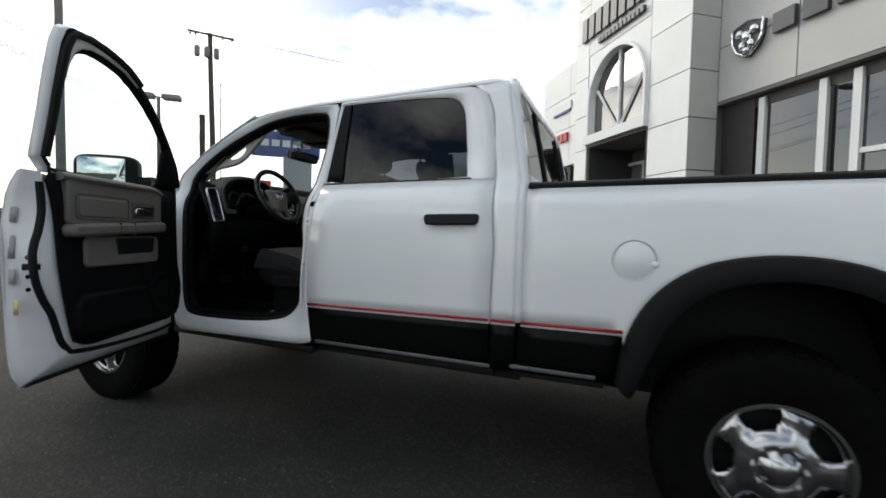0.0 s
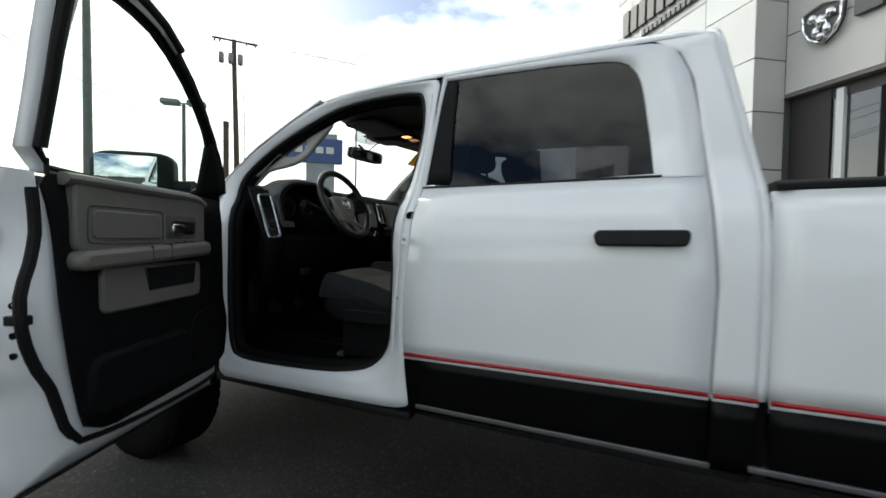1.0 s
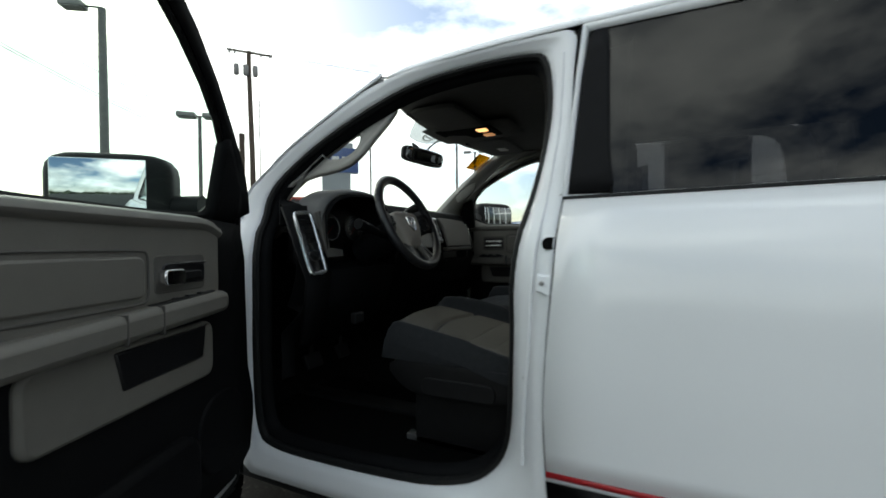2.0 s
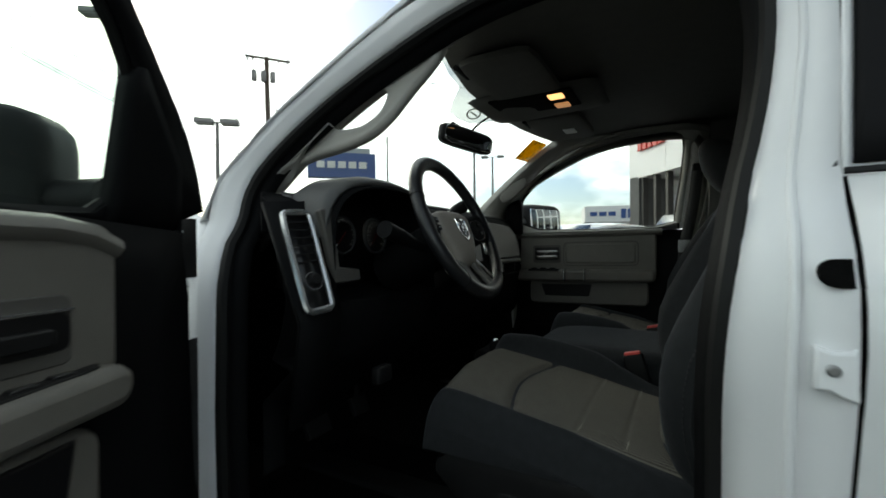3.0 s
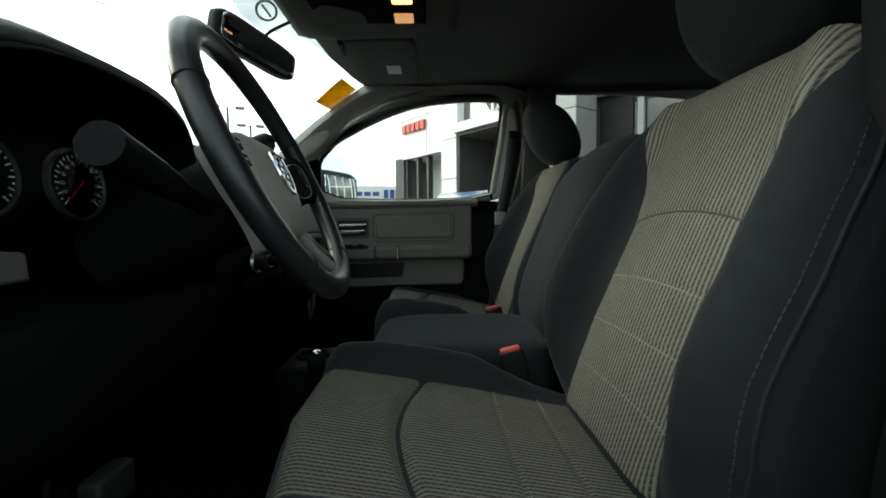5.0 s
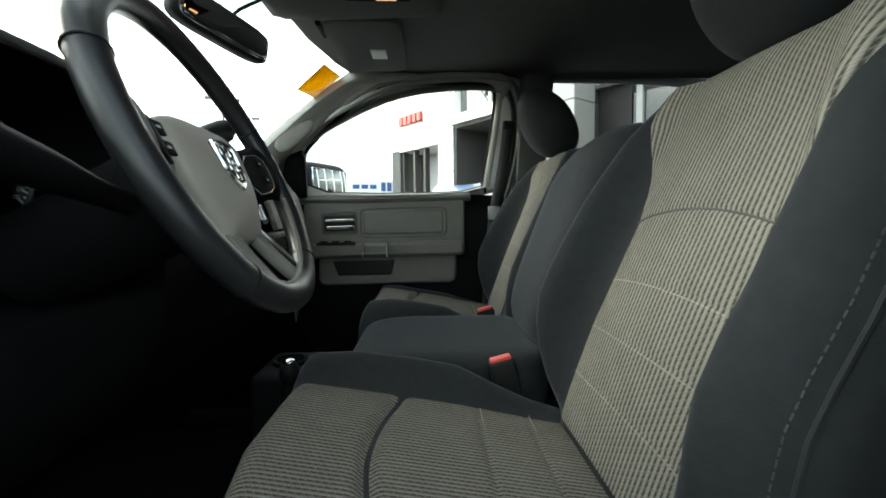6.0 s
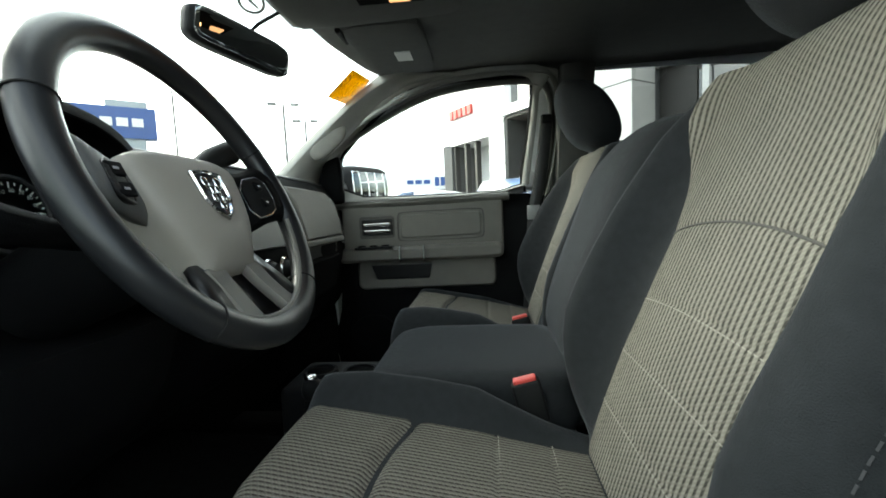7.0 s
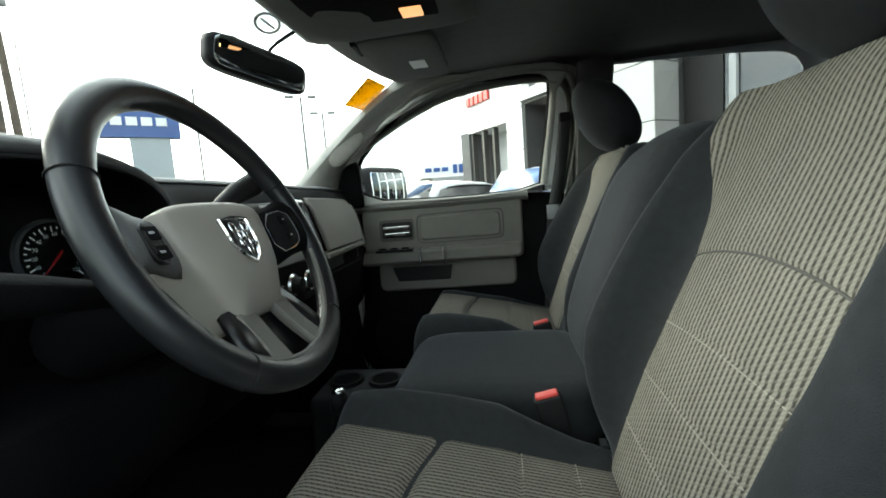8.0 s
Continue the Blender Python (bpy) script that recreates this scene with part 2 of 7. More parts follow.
ag.color_ramp.elements[0].position, ag.color_ramp.elements[1].position = 0.72, 1.0
ag.color_ramp.elements[0].color, ag.color_ramp.elements[1].color = (0.0295, 0.028, 0.026, 1), (0.062, 0.059, 0.053, 1)
sx = nt.nodes.new("ShaderNodeSeparateXYZ")
nt.links.new(vo.outputs["Color"], sx.inputs["Vector"])
nt.links.new(sx.outputs["X"], ag.inputs["Fac"])
mix = [n for n in nt.nodes if n.type == "MIX"][0]
# scattered pale pebbles and bits of litter
v2 = nt.nodes.new("ShaderNodeTexVoronoi")
v2.inputs["Scale"].default_value = 34.0
nt.links.new([n for n in nt.nodes if n.type == "TEX_COORD"][0].outputs["Object"], v2.inputs["Vector"])
s2 = nt.nodes.new("ShaderNodeSeparateXYZ")
nt.links.new(v2.outputs["Color"], s2.inputs["Vector"])
rare, near = nt.nodes.new("ShaderNodeMath"), nt.nodes.new("ShaderNodeMath")
rare.operation, near.operation = "GREATER_THAN", "LESS_THAN"
rare.inputs[1].default_value, near.inputs[1].default_value = 0.93, 0.17
nt.links.new(s2.outputs["X"], rare.inputs[0])
nt.links.new(v2.outputs["Distance"], near.inputs[0])
both = nt.nodes.new("ShaderNodeMath")
both.operation = "MULTIPLY"
nt.links.new(rare.outputs["Value"], both.inputs[0])
nt.links.new(near.outputs["Value"], both.inputs[1])
peb = nt.nodes.new("ShaderNodeMix")
peb.data_type = "RGBA"
peb.inputs[7].default_value = (0.16, 0.145, 0.12, 1)
nt.links.new(both.outputs["Value"], peb.inputs[0])
nt.links.new(ag.outputs["Color"], peb.inputs[6])
nt.links.new(peb.outputs[2], mix.inputs["A"])
PANEL = mat("pale_metal_cladding", (0.87, 0.865, 0.85), 0.5, 0, 0.03, 1.2, 0.03, 20, pieces=0.03)
PANEL_G = mat("grey_metal_cladding", (0.54, 0.525, 0.505), 0.5, 0, 0.04, 1.2, 0.03, 20, pieces=0.03)
JOINT = mat("dark_joint", (0.10, 0.10, 0.10), 0.8)
TRIMW = mat("white_window_frame", (0.78, 0.78, 0.77), 0.45, 0, 0.03)
DARKMET = mat("dark_bronze_frame", (0.045, 0.042, 0.04), 0.5, 0.2, 0.1)
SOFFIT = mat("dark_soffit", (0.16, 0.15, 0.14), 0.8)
LETTER = mat("grey_metal_letter", (0.075, 0.075, 0.08), 0.4, 0.3, 0.06)
LETTER_R = mat("red_letter", (0.55, 0.05, 0.04), 0.4)
BLUE = mat("blue_sign_face", (0.028, 0.075, 0.25), 0.35, 0, 0.06, 2)
SIGNGREY = mat("grey_sign_pylon", (0.33, 0.36, 0.37), 0.5, 0, 0.06, 2)
WOOD = mat("weathered_pole_wood", (0.10, 0.075, 0.055), 0.9, 0, 0.3, 6, 0.5, 60)
POLE = mat("galvanised_pole", (0.20, 0.19, 0.18), 0.6, 0.4, 0.15, 5)
WIRE = mat("cable", (0.03, 0.03, 0.03), 0.7)
LAMPG = mat("lamp_housing", (0.28, 0.27, 0.26), 0.5, 0.2, 0.1)
INSIDE = mat("showroom_interior", (0.10, 0.09, 0.08), 0.9, 0, 0.3, 0.8)
CARW = mat("car_white_paint", (0.72, 0.74, 0.76), 0.2, 0, 0.03, 3, coat=1.0)
CARS = mat("car_silver_paint", (0.45, 0.47, 0.50), 0.25, 0.5, 0.03, 3, coat=1.0)
CARB = mat("car_grey_paint", (0.16, 0.17, 0.19), 0.25, 0.4, 0.03, 3, coat=1.0)
FARGREEN = mat("distant_trees", (0.05, 0.065, 0.04), 0.9, 0, 0.4, 0.5)


# ---------------------------------------------------------------- mesh helpers
def thing(name, label, category, at=(0, 0, 0), group="", kind=""):
    ob = new(name)
    ob.location = at
    ob.empty_display_size = 0.1
    return tagged(ob, label, category, group, kind)


def part(name, bm, material, parent=None, label="", smooth=40, solid=0.0, bevel=0.0, offset=0.0, recalc=True):
    """Links a bmesh, built in world coordinates, as one mesh under its thing or part."""
    if recalc:
        bmesh.ops.recalc_face_normals(bm, faces=bm.faces)
    me = bpy.data.meshes.new(name)
    bm.to_mesh(me)
    bm.free()
    me.materials.append(material)
    ob = new(name, me)
    if parent is not None:
        ob.parent = parent
        if parent.type == "EMPTY":
            ob.matrix_parent_inverse = Matrix.Translation(-Vector(parent.location))
    if label:
        ob["label"] = label
    if solid:
        s = ob.modifiers.new("solid", "SOLIDIFY")
        s.thickness, s.offset, s.use_even_offset = solid, offset, False
    if bevel:
        b = ob.modifiers.new("bevel", "BEVEL")
        b.width, b.segments, b.limit_method, b.angle_limit = bevel, 2, "ANGLE", radians(40)
    if smooth:
        me.polygons.foreach_set("use_smooth", [True] * len(me.polygons))
        me.set_sharp_from_angle(angle=radians(smooth))
    return ob


def single(name, bm, material, label, category, group="", kind="", **kw):
    return tagged(part(name, bm, material, None, label, **kw), label, category, group, kind)


def box(bm, x0, x1, y0, y1, z0, z1, m=None, bevel=0.0):
    tmp = bmesh.new()
    bmesh.ops.create_cube(tmp, size=1.0)
    t = Matrix.Translation(((x0 + x1) / 2, (y0 + y1) / 2, (z0 + z1) / 2)) @ Matrix.Diagonal((abs(x1 - x0), abs(y1 - y0), abs(z1 - z0), 1))
    bmesh.ops.transform(tmp, matrix=t, verts=tmp.verts)
    if bevel:
        bmesh.ops.bevel(tmp, geom=tmp.edges[:], offset=bevel, segments=3, profile=0.5, affect="EDGES")
    if m is not None:
        bmesh.ops.transform(tmp, matrix=m, verts=tmp.verts)
    me = bpy.data.meshes.new("tmp")
    tmp.to_mesh(me)
    tmp.free()
    bm.from_mesh(me)
    bpy.data.meshes.remove(me)
    return bm


def loft(bm, rows, close_u=False, close_v=False, cap=False):
    """Faces between equally long rows of points."""
    vr = [[bm.verts.new(p) for p in row] for row in rows]
    n, k = len(vr), len(vr[0])
    for i in range(n if close_u else n - 1):
        a, b = vr[i], vr[(i + 1) % n]
        for j in range(k if close_v else k - 1):
            q = (a[j], a[(j + 1) % k], b[(j + 1) % k], b[j])
            try:
                bm.faces.new(q)
            except ValueError:
                pass
    if cap:
        for row in (vr[0], vr[-1]):
            try:
                bm.faces.new(row)
            except ValueError:
                pass
    return bm


def resample(pts, n, closed=True):
    p = [Vector(q) for q in pts]
    if closed:
        p = p + [p[0]]
    d = [0.0]
    for a, b in zip(p, p[1:]):
        d.append(d[-1] + (b - a).length)
    out = []
    steps = n if closed else n - 1
    for i in range(n):
        s = d[-1] * i / steps
        j = max(k for k in range(len(p) - 1) if d[k] <= s + 1e-9)
        f = (s - d[j]) / max(d[j + 1] - d[j], 1e-9)
        out.append(p[j].lerp(p[j + 1], min(f, 1)))
    return out


def smooth_loop(pts, times=2, closed=True):
    p = [Vector(q) for q in pts]
    for _ in range(times):
        q = []
        n = len(p)
        rng = range(n) if closed else range(n - 1)
        if not closed:
            q.append(p[0])
        for i in rng:
            a, b = p[i], p[(i + 1) % n]
            q += [a.lerp(b, 0.25), a.lerp(b, 0.75)]
        if not closed:
            q.append(p[-1])
        p = q
    return p


def sweep(bm, path, radius, sides=8, closed=False, flat=1.0, up=(0, 0, 1)):
    """A round bar along a line of points; radius a number or one for each point; flat squeezes it along up."""
    p = [Vector(q) for q in path]
    n = len(p)
    rows = []
    for i in range(n):
        a = p[(i - 1) % n] if closed or i > 0 else p[i]
        b = p[(i + 1) % n] if closed or i < n - 1 else p[i]
        t = (b - a).normalized()
        u = Vector(up)
        if abs(t.dot(u)) > 0.97:
            u = Vector((1, 0, 0)) if abs(t.x) < 0.9 else Vector((0, 1, 0))
        s = t.cross(u).normalized()
        if flat == 1.0 and rows and (side_ - t * t.dot(side_)).length > 0.2:
            s = (side_ - t * t.dot(side_)).normalized()
        side_ = s
        w = s.cross(t).normalized()
        r = radius[i] if isinstance(radius, (list, tuple)) else radius
        rows.append([p[i] + s * (r * math.cos(2 * math.pi * k / sides)) + w * (r * flat * math.sin(2 * math.pi * k / sides)) for k in range(sides)])
    loft(bm, rows, close_u=closed, close_v=True, cap=not closed)
    return bm


def lathe(bm, prof, centre, axis="y", seg=48):
    """Turns a profile of (radius, along) about an axis."""
    rows = []
    for k in range(seg):
        a = 2 * math.pi * k / seg
        c, s = math.cos(a), math.sin(a)
        row = []
        for r, h in prof:
            v = {"y": (r * c, h, r * s), "z": (r * c, r * s, h), "x": (h, r * c, r * s)}[axis]
            row.append(Vector(centre) + Vector(v))
        rows.append(row)
    return loft(bm, rows, close_u=True)


def prism(bm, outline, fn, depth):
    """A flat outline of (a, b), placed by fn(a, b, h) with h from 0 to depth."""
    lo = [bm.verts.new(fn(a, b, 0)) for a, b in outline]
    hi = [bm.verts.new(fn(a, b, depth)) for a, b in outline]
    n = len(lo)
    bm.faces.new(lo)
    bm.faces.new(list(reversed(hi)))
    for i in range(n):
        bm.faces.new((lo[i], lo[(i + 1) % n], hi[(i + 1) % n], hi[i]))
    return bm


def pillow(bm, x0, x1, y0, y1, z0, z1, fn=None, n=10, power=4.0):
    """A soft cushion: a rounded box with bulging faces; fn bends each point."""
    c = Vector(((x0 + x1) / 2, (y0 + y1) / 2, (z0 + z1) / 2))
    h = Vector((abs(x1 - x0) / 2, abs(y1 - y0) / 2, abs(z1 - z0) / 2))
    g = [math.tan(math.pi / 4 * (2 * i / (n + 1) - 1)) for i in range(n + 2)]
    for axis in range(3):
        for side in (-1, 1):
            rows = []
            for u in g:
                row = []
                for w in g:
                    p = [0.0, 0.0, 0.0]
                    p[axis], p[(axis + 1) % 3], p[(axis + 2) % 3] = side, u, w
                    k = (abs(p[0]) ** power + abs(p[1]) ** power + abs(p[2]) ** power) ** (1 / power)
                    q = c + Vector((p[0] / k * h.x, p[1] / k * h.y, p[2] / k * h.z))
                    row.append(fn(q) if fn else q)
                rows.append(row)
            loft(bm, rows)
    bmesh.ops.remove_doubles(bm, verts=bm.verts, dist=1e-6)
    return bm


def bm_new():
    return bmesh.new()


# ---------------------------------------------------------------- ground
bm = bm_new()
bmesh.ops.create_grid(bm, x_segments=40, y_segments=40, size=900)
single("ground", bm, ASPHALT, "worn dark grey asphalt of the sales lot", "ground", kind="structure", smooth=0)


# ---------------------------------------------------------------- pickup truck: body
YC, RAKE = 0.97, 0.012
SIDE = ((0.30, 0.06), (0.52, 0.05), (0.57, 0.012), (0.62, -0.002), (0.80, -0.0065), (1.0, -0.009), (1.22, 0.0), (1.31, 0.014), (1.37, 0.042), (1.43, 0.09),
        (1.905, 0.206), (1.935, 0.245), (1.955, 0.31), (1.985, 0.55))


def side_y(z):
    return float(np.interp(z, [a for a, _ in SIDE], [b for _, b in SIDE]))


def sp(x, z, off=0.0, far=False):
    """A point of the truck's side; off: metres inwards."""
    y = side_y(z) + off
    return Vector((x, 2 * YC - y if far else y, z + RAKE * x))


def along(pairs, z):
    return float(np.interp(z, [a for a, _ in pairs], [b for _, b in pairs]))


def side_patch(z0, z1, front, rear, off=0.0, far=False, nz=10, nx=8):
    bm = bm_new()
    rows = []
    for i in range(nz + 1):
        z = z0 + (z1 - z0) * i / nz
        xf, xr = along(front, z), along(rear, z)
        rows.append([sp(xf + (xr - xf) * j / nx, z, off, far) for j in range(nx + 1)])
    return loft(bm, rows)


def side_ring(outer, inner, off_o=0.0, off_i=0.0, far=False, n=72, mid=2, exact=False):
    a = [Vector((x, z)) for x, z in outer]
    b = [Vector((x, z)) for x, z in inner]
    if not exact:
        a, b = resample(a, n), resample(b, n)
    rows = []
    for k in range(mid + 1):
        f = k / mid
        row = []
        for p, q in zip(a, b):
            c = p.lerp(q, f)
            row.append(sp(c.x, c.y, off_o + (off_i - off_o) * f, far))
        rows.append(row)
    return loft(bm_new(), rows, close_v=True)


def side_fill(loop, off=0.0, far=False, n=48):
    """A filled outline on the side surface, with rows so that it follows the curve."""
    p = resample([Vector((x, z)) for x, z in loop], n)
    c = sum(p, Vector((0, 0))) / n
    rows = []
    for f in (1.0, 0.75, 0.5, 0.25, 0.0):
        rows.append([sp(*(c.lerp(q, f)), off, far) for q in p])
    bm = loft(bm_new(), rows, close_v=True)
    bmesh.ops.remove_doubles(bm, verts=bm.verts, dist=1e-6)
    return bm


truck = thing("pickup_truck", "white crew-cab pickup truck with black sills and open driver door", "truck", (0.2, YC, 0))

OPEN = [(-1.012, .70), (-1.015, 1.0), (-1.024, 1.28), (-1.080, 1.435), (-1.062, 1.55), (-.900, 1.68), (-.69, 1.785), (-.50, 1.853), (-.288, 1.872), (-.12, 1.868), (-.062, 1.845), (-.042, 1.70),
        (-.056, 1.55), (-.096, 1.38), (-.118, 1.228), (-.118, 1.066), (-.122, .9), (-.135, .79), (-.2, .71), (-.294, .683), (-.5, .667), (-.72, .66), (-.93, .662)]
CUT = [(-1.07, .57), (-1.066, 1.0), (-1.075, 1.28), (-1.145, 1.43), (-1.145, 1.53), (-1.0, 1.66), (-.80, 1.78), (-.60, 1.88), (-.3, 1.902), (-.05, 1.902), (.02, 1.895), (.012, 1.80),
       (.012, 1.62), (-.003, 1.42), (-.008, 1.25), (-.024, 1.07), (-.03, .93), (-.022, .76), (-.01, .66), (0, .578), (-.3, .574), (-.7, .57), (-.95, .568)]
CREASE = ((.80, -.082), (.9, -.078), (1.07, -.066), (1.25, -.058), (1.42, -.045), (1.62, -.02), (1.80, -.018), (1.85, -.02))
for far in (False, True):
    a = smooth_loop([Vector(p) for p in CUT], 1)
    b = smooth_loop([Vector(p) for p in OPEN], 2)
    a = smooth_loop(a, 1)
    deep = [.035 + .042 * max(0.0, min(1.0, (p.x + .35) / .2)) * max(0.0, min(1.0, (1.42 - p.y) / .30)) for p in b]
    bm = loft(bm_new(), [[sp(*p.lerp(q, k / 3), .004 + (d_ - .004) * k / 3, far) for p, q, d_ in zip(a, b, deep)] for k in range(4)], close_v=True)
    fr = part("door_frame", bm, JAMB, truck, "white door opening frame with worn sill", solid=0.004)
    bm = bm_new()
    sweep(bm, [sp(p.x, p.y, d_ + .011, far) for p, d_ in zip(b, deep)], 0.007 if far else 0.015, 8, True)
    part("door_seal", bm, TAUPE_L if far else SEAL, fr, "rubber door seal")
    tr_in = [Vector((p.x + (-.5 - p.x) * (.05 if far else .06), p.y + (1.25 - p.y) * (.052 if far else .06))) for p in b]
    bm = loft(bm_new(), [[sp(*p.lerp(q, k / 2), d_ + .015 + (.045 if far else .035) * k / 2, far) for p, q, d_ in zip(b, tr_in, deep)] for k in range(3)], close_v=True)
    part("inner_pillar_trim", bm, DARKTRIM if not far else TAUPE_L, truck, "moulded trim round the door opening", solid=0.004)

    # striker side of the frame: oval hole (black disc, shade in its colour), pressed striker bracket, folded crease
    bm = bm_new()
    prism(bm, [(-.008 + .0155 * math.cos(radians(a_)) + (-.012 if math.cos(radians(a_)) < 0 else .006), 1.328 + .0145 * math.sin(radians(a_))) for a_ in range(0, 360, 15)],
          lambda p, q, h: sp(p, q, .003 + h, far), .012)
    part("frame_hole", bm, CARPET, fr, "black oval disc for the shade of a hole in the frame")
    bm = bm_new()
    prism(bm, [(-.043, 1.258), (-.03, 1.253), (-.016, 1.254), (-.010, 1.259), (-.011, 1.206), (-.024, 1.21), (-.034, 1.216), (-.045, 1.215)], lambda p, q, h: sp(p, q, .000 + h, far), .02)
    part("striker_bracket", bm, JAMB, fr, "pressed striker bracket", bevel=.004)
    bm = bm_new()
    sweep(bm, [sp(-.03, 1.236, .004, far), sp(-.03, 1.236, -.004, far)], .006, 10)
    part("striker_bolt", bm, STEEL, fr, "steel striker bolt", bevel=.002)
    part("frame_crease", sweep(bm_new(), [sp(along(CREASE, z_), z_, .0175, far) for z_ in np.linspace(.80, 1.84, 32)], .005, 8), JAMB, fr, "folded crease in the frame")

# rear doors, both sides
RF = ((.58, 0.0), (.76, -.022), (.95, -.03), (1.07, -.024), (1.25, -.008), (1.43, -.001), (1.905, .032))
RR = ((.58, .97), (.80, .976), (1.12, .985), (1.43, .962), (1.76, .922), (1.867, .876))
RWIN_OUT = [(-.001, 1.432), (.007, 1.55), (.02, 1.75), (.032, 1.902), (.2, 1.902), (.5, 1.902), (.72, 1.901), (.80, 1.896), (.832, 1.886), (.870, 1.867), (.887, 1.835), (.913, 1.775), (.945, 1.6), (.962, 1.432), (.7, 1.431), (.4, 1.431), (.1, 1.431)]
RWIN_IN = [(.011, 1.446), (.019, 1.55), (.032, 1.74), (.046, 1.884), (.2, 1.882), (.5, 1.874), (.66, 1.861), (.70, 1.853), (.733, 1.836), (.757, 1.806), (.773, 1.765), (.784, 1.71), (.803, 1.58), (.818, 1.446), (.65, 1.442), (.4, 1.442), (.12, 1.442)]
GLASS_R = [(.118, 1.446), (.105, 1.55), (.10, 1.74), (.10, 1.878), (.2, 1.88), (.5, 1.872), (.66, 1.861), (.70, 1.853), (.733, 1.836), (.757, 1.806), (.773, 1.765), (.784, 1.71), (.80, 1.58), (.815, 1.447), (.5, 1.444)]


def gap_edges(pairs, d):
    return [(z, x + d) for z, x in pairs]


for far in (False, True):
    door = part("rear_door", side_patch(.805, 1.432, gap_edges(RF, .004), gap_edges(RR, -.004), 0, far, 14), WHITE, truck, "white closed rear door", solid=0.004, offset=-1)
    part("lower_panel", side_patch(.585, .785, gap_edges(RF, .004), gap_edges(RR, -.004), 0, far, 6), BLACKP, door, "black lower door panel", solid=0.004)
    part("stripe_edge", side_patch(.784, .806, gap_edges(RF, .004), gap_edges(RR, -.004), 0, far, 2), WHITE, door, "white line under the stripe", solid=0.004)
    part("pinstripe", side_patch(.795, .808, gap_edges(RF, .005), gap_edges(RR, -.005), -.004, far, 1), RED, door, "thin red pinstripe", solid=0.002)
    part("window_frame", side_ring(RWIN_OUT, RWIN_IN, 0, .012, far, exact=True), WHITE, door, "white door window frame", solid=0.004)
    part("pillar_cover", side_fill([(.012, 1.448), (.02, 1.55), (.033, 1.74), (.048, 1.88), (.098, 1.88), (.10, 1.74), (.105, 1.55), (.117, 1.448)], .008, far, 32), FLARE, door, "matt charcoal pillar cover", solid=0.004)
    # far pane lighter than the near one: the light difference is in the tint
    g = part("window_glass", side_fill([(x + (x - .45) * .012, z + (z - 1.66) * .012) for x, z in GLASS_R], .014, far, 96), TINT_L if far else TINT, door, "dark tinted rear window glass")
    bm = bm_new()
    sweep(bm, [sp(x, 1.436, .004, far) for x in np.linspace(.0, .84, 12)], .007, 6)
    part("belt_moulding", bm, PLASTIC, door, "black belt moulding")
    # handle: recessed cup and a black pull bar
    bm = bm_new()
    prism(bm, [(.655 + .26 * f, 1.213 + w) for f, w in ((0, .0), (.02, -.018), (.06, -.024), (.94, -.024), (.98, -.018), (1, 0), (1, .014), (.97, .024), (.05, .024), (.0, .016))],
          lambda a, b, h: sp(a, b + .031, -.002 - h, far), .032)
    part("door_handle", bm, PLASTIC, door, "black plastic pull handle", bevel=.006)
    # cab corner behind the door
    CR = ((.58, 1.083), (.80, 1.087), (1.22, 1.089), (1.40, 1.083), (1.90, .985))
    post = part("cab_corner", side_patch(.805, 1.90, gap_edges([(z, x) for z, x in RR] + [(1.905, .80)], .004), CR, 0, far, 22, 5), WHITE, truck, "white cab corner panel", solid=0.004)
    part("lower_panel", side_patch(.585, .785, gap_edges(RR, .004), CR, 0, far, 4, 3), BLACKP, post, "black lower panel", solid=0.004)
    part("pinstripe", side_patch(.795, .808, gap_edges(RR, .005), CR, -.004, far, 1, 3), RED, post, "thin red pinstripe", solid=0.002)
    part("stripe_edge", side_patch(.784, .806, gap_edges(RR, .004), CR, 0, far, 1, 3), WHITE, post, "white line", solid=0.004)
    # dark gap fillers behind the panel joints
    bm = bm_new()
    sweep(bm, [sp(along(RR, z), z, .009, far) for z in np.linspace(.79, 1.86, 20)], .007, 6)
    part("panel_gap", bm, GAP, truck, "grey shadow gap behind the rear door")
    bm = bm_new()
    sweep(bm, [sp(along(RF, z) - .004, z, .02, far) for z in np.linspace(.58, 1.9, 20)], .012, 6)
    part("panel_gap", bm, SEAL, truck, "dark rubber in the door gap")

# roof
ROOF_X = list(np.linspace(-0.62, 0.90, 15)) + [.94, .965, .985, 1.0]
CROSS = [(.206, 1.903), (.212, 1.916), (.226, 1.930), (.25, 1.942), (.30, 1.954), (.38, 1.964), (.50, 1.973), (.70, 1.981), (.97, 1.985)]


def roof_rows(inner=False):
    prof = [(y, z) for y, z in CROSS] + [(2 * YC - y, z) for y, z in reversed(CROSS[:-1])]
    rows = []
    for x in ROOF_X:
        row = []
        f = max(0.0, (-x - 0.05) / 0.57)
        bk = max(0.0, (x - 0.88) / 0.12)
        for y, z in prof:
            v = (y - YC) / .764
            s = abs(v)
            w = 1 - s ** 8
            z2 = z - .045 * f ** 2.2 * (1 - .35 * s) - .062 * bk ** 2.0 * (.4 + .6 * w)
            y2 = y
            if inner:
                z2 -= .012 + .062 * (1 - s ** 6)
                y2 = YC + (y - YC) * .965
            row.append(Vector((x - .15 * (1 - v * v) * f, y2, z2 + RAKE * x)))
        rows.append(row)
    return rows


part("roof", loft(bm_new(), roof_rows()), WHITE, truck, "white roof panel", solid=0.003, smooth=60)
part("headliner", loft(bm_new(), roof_rows(True)), HEADLINER, truck, "grey fabric headliner", solid=0.004)

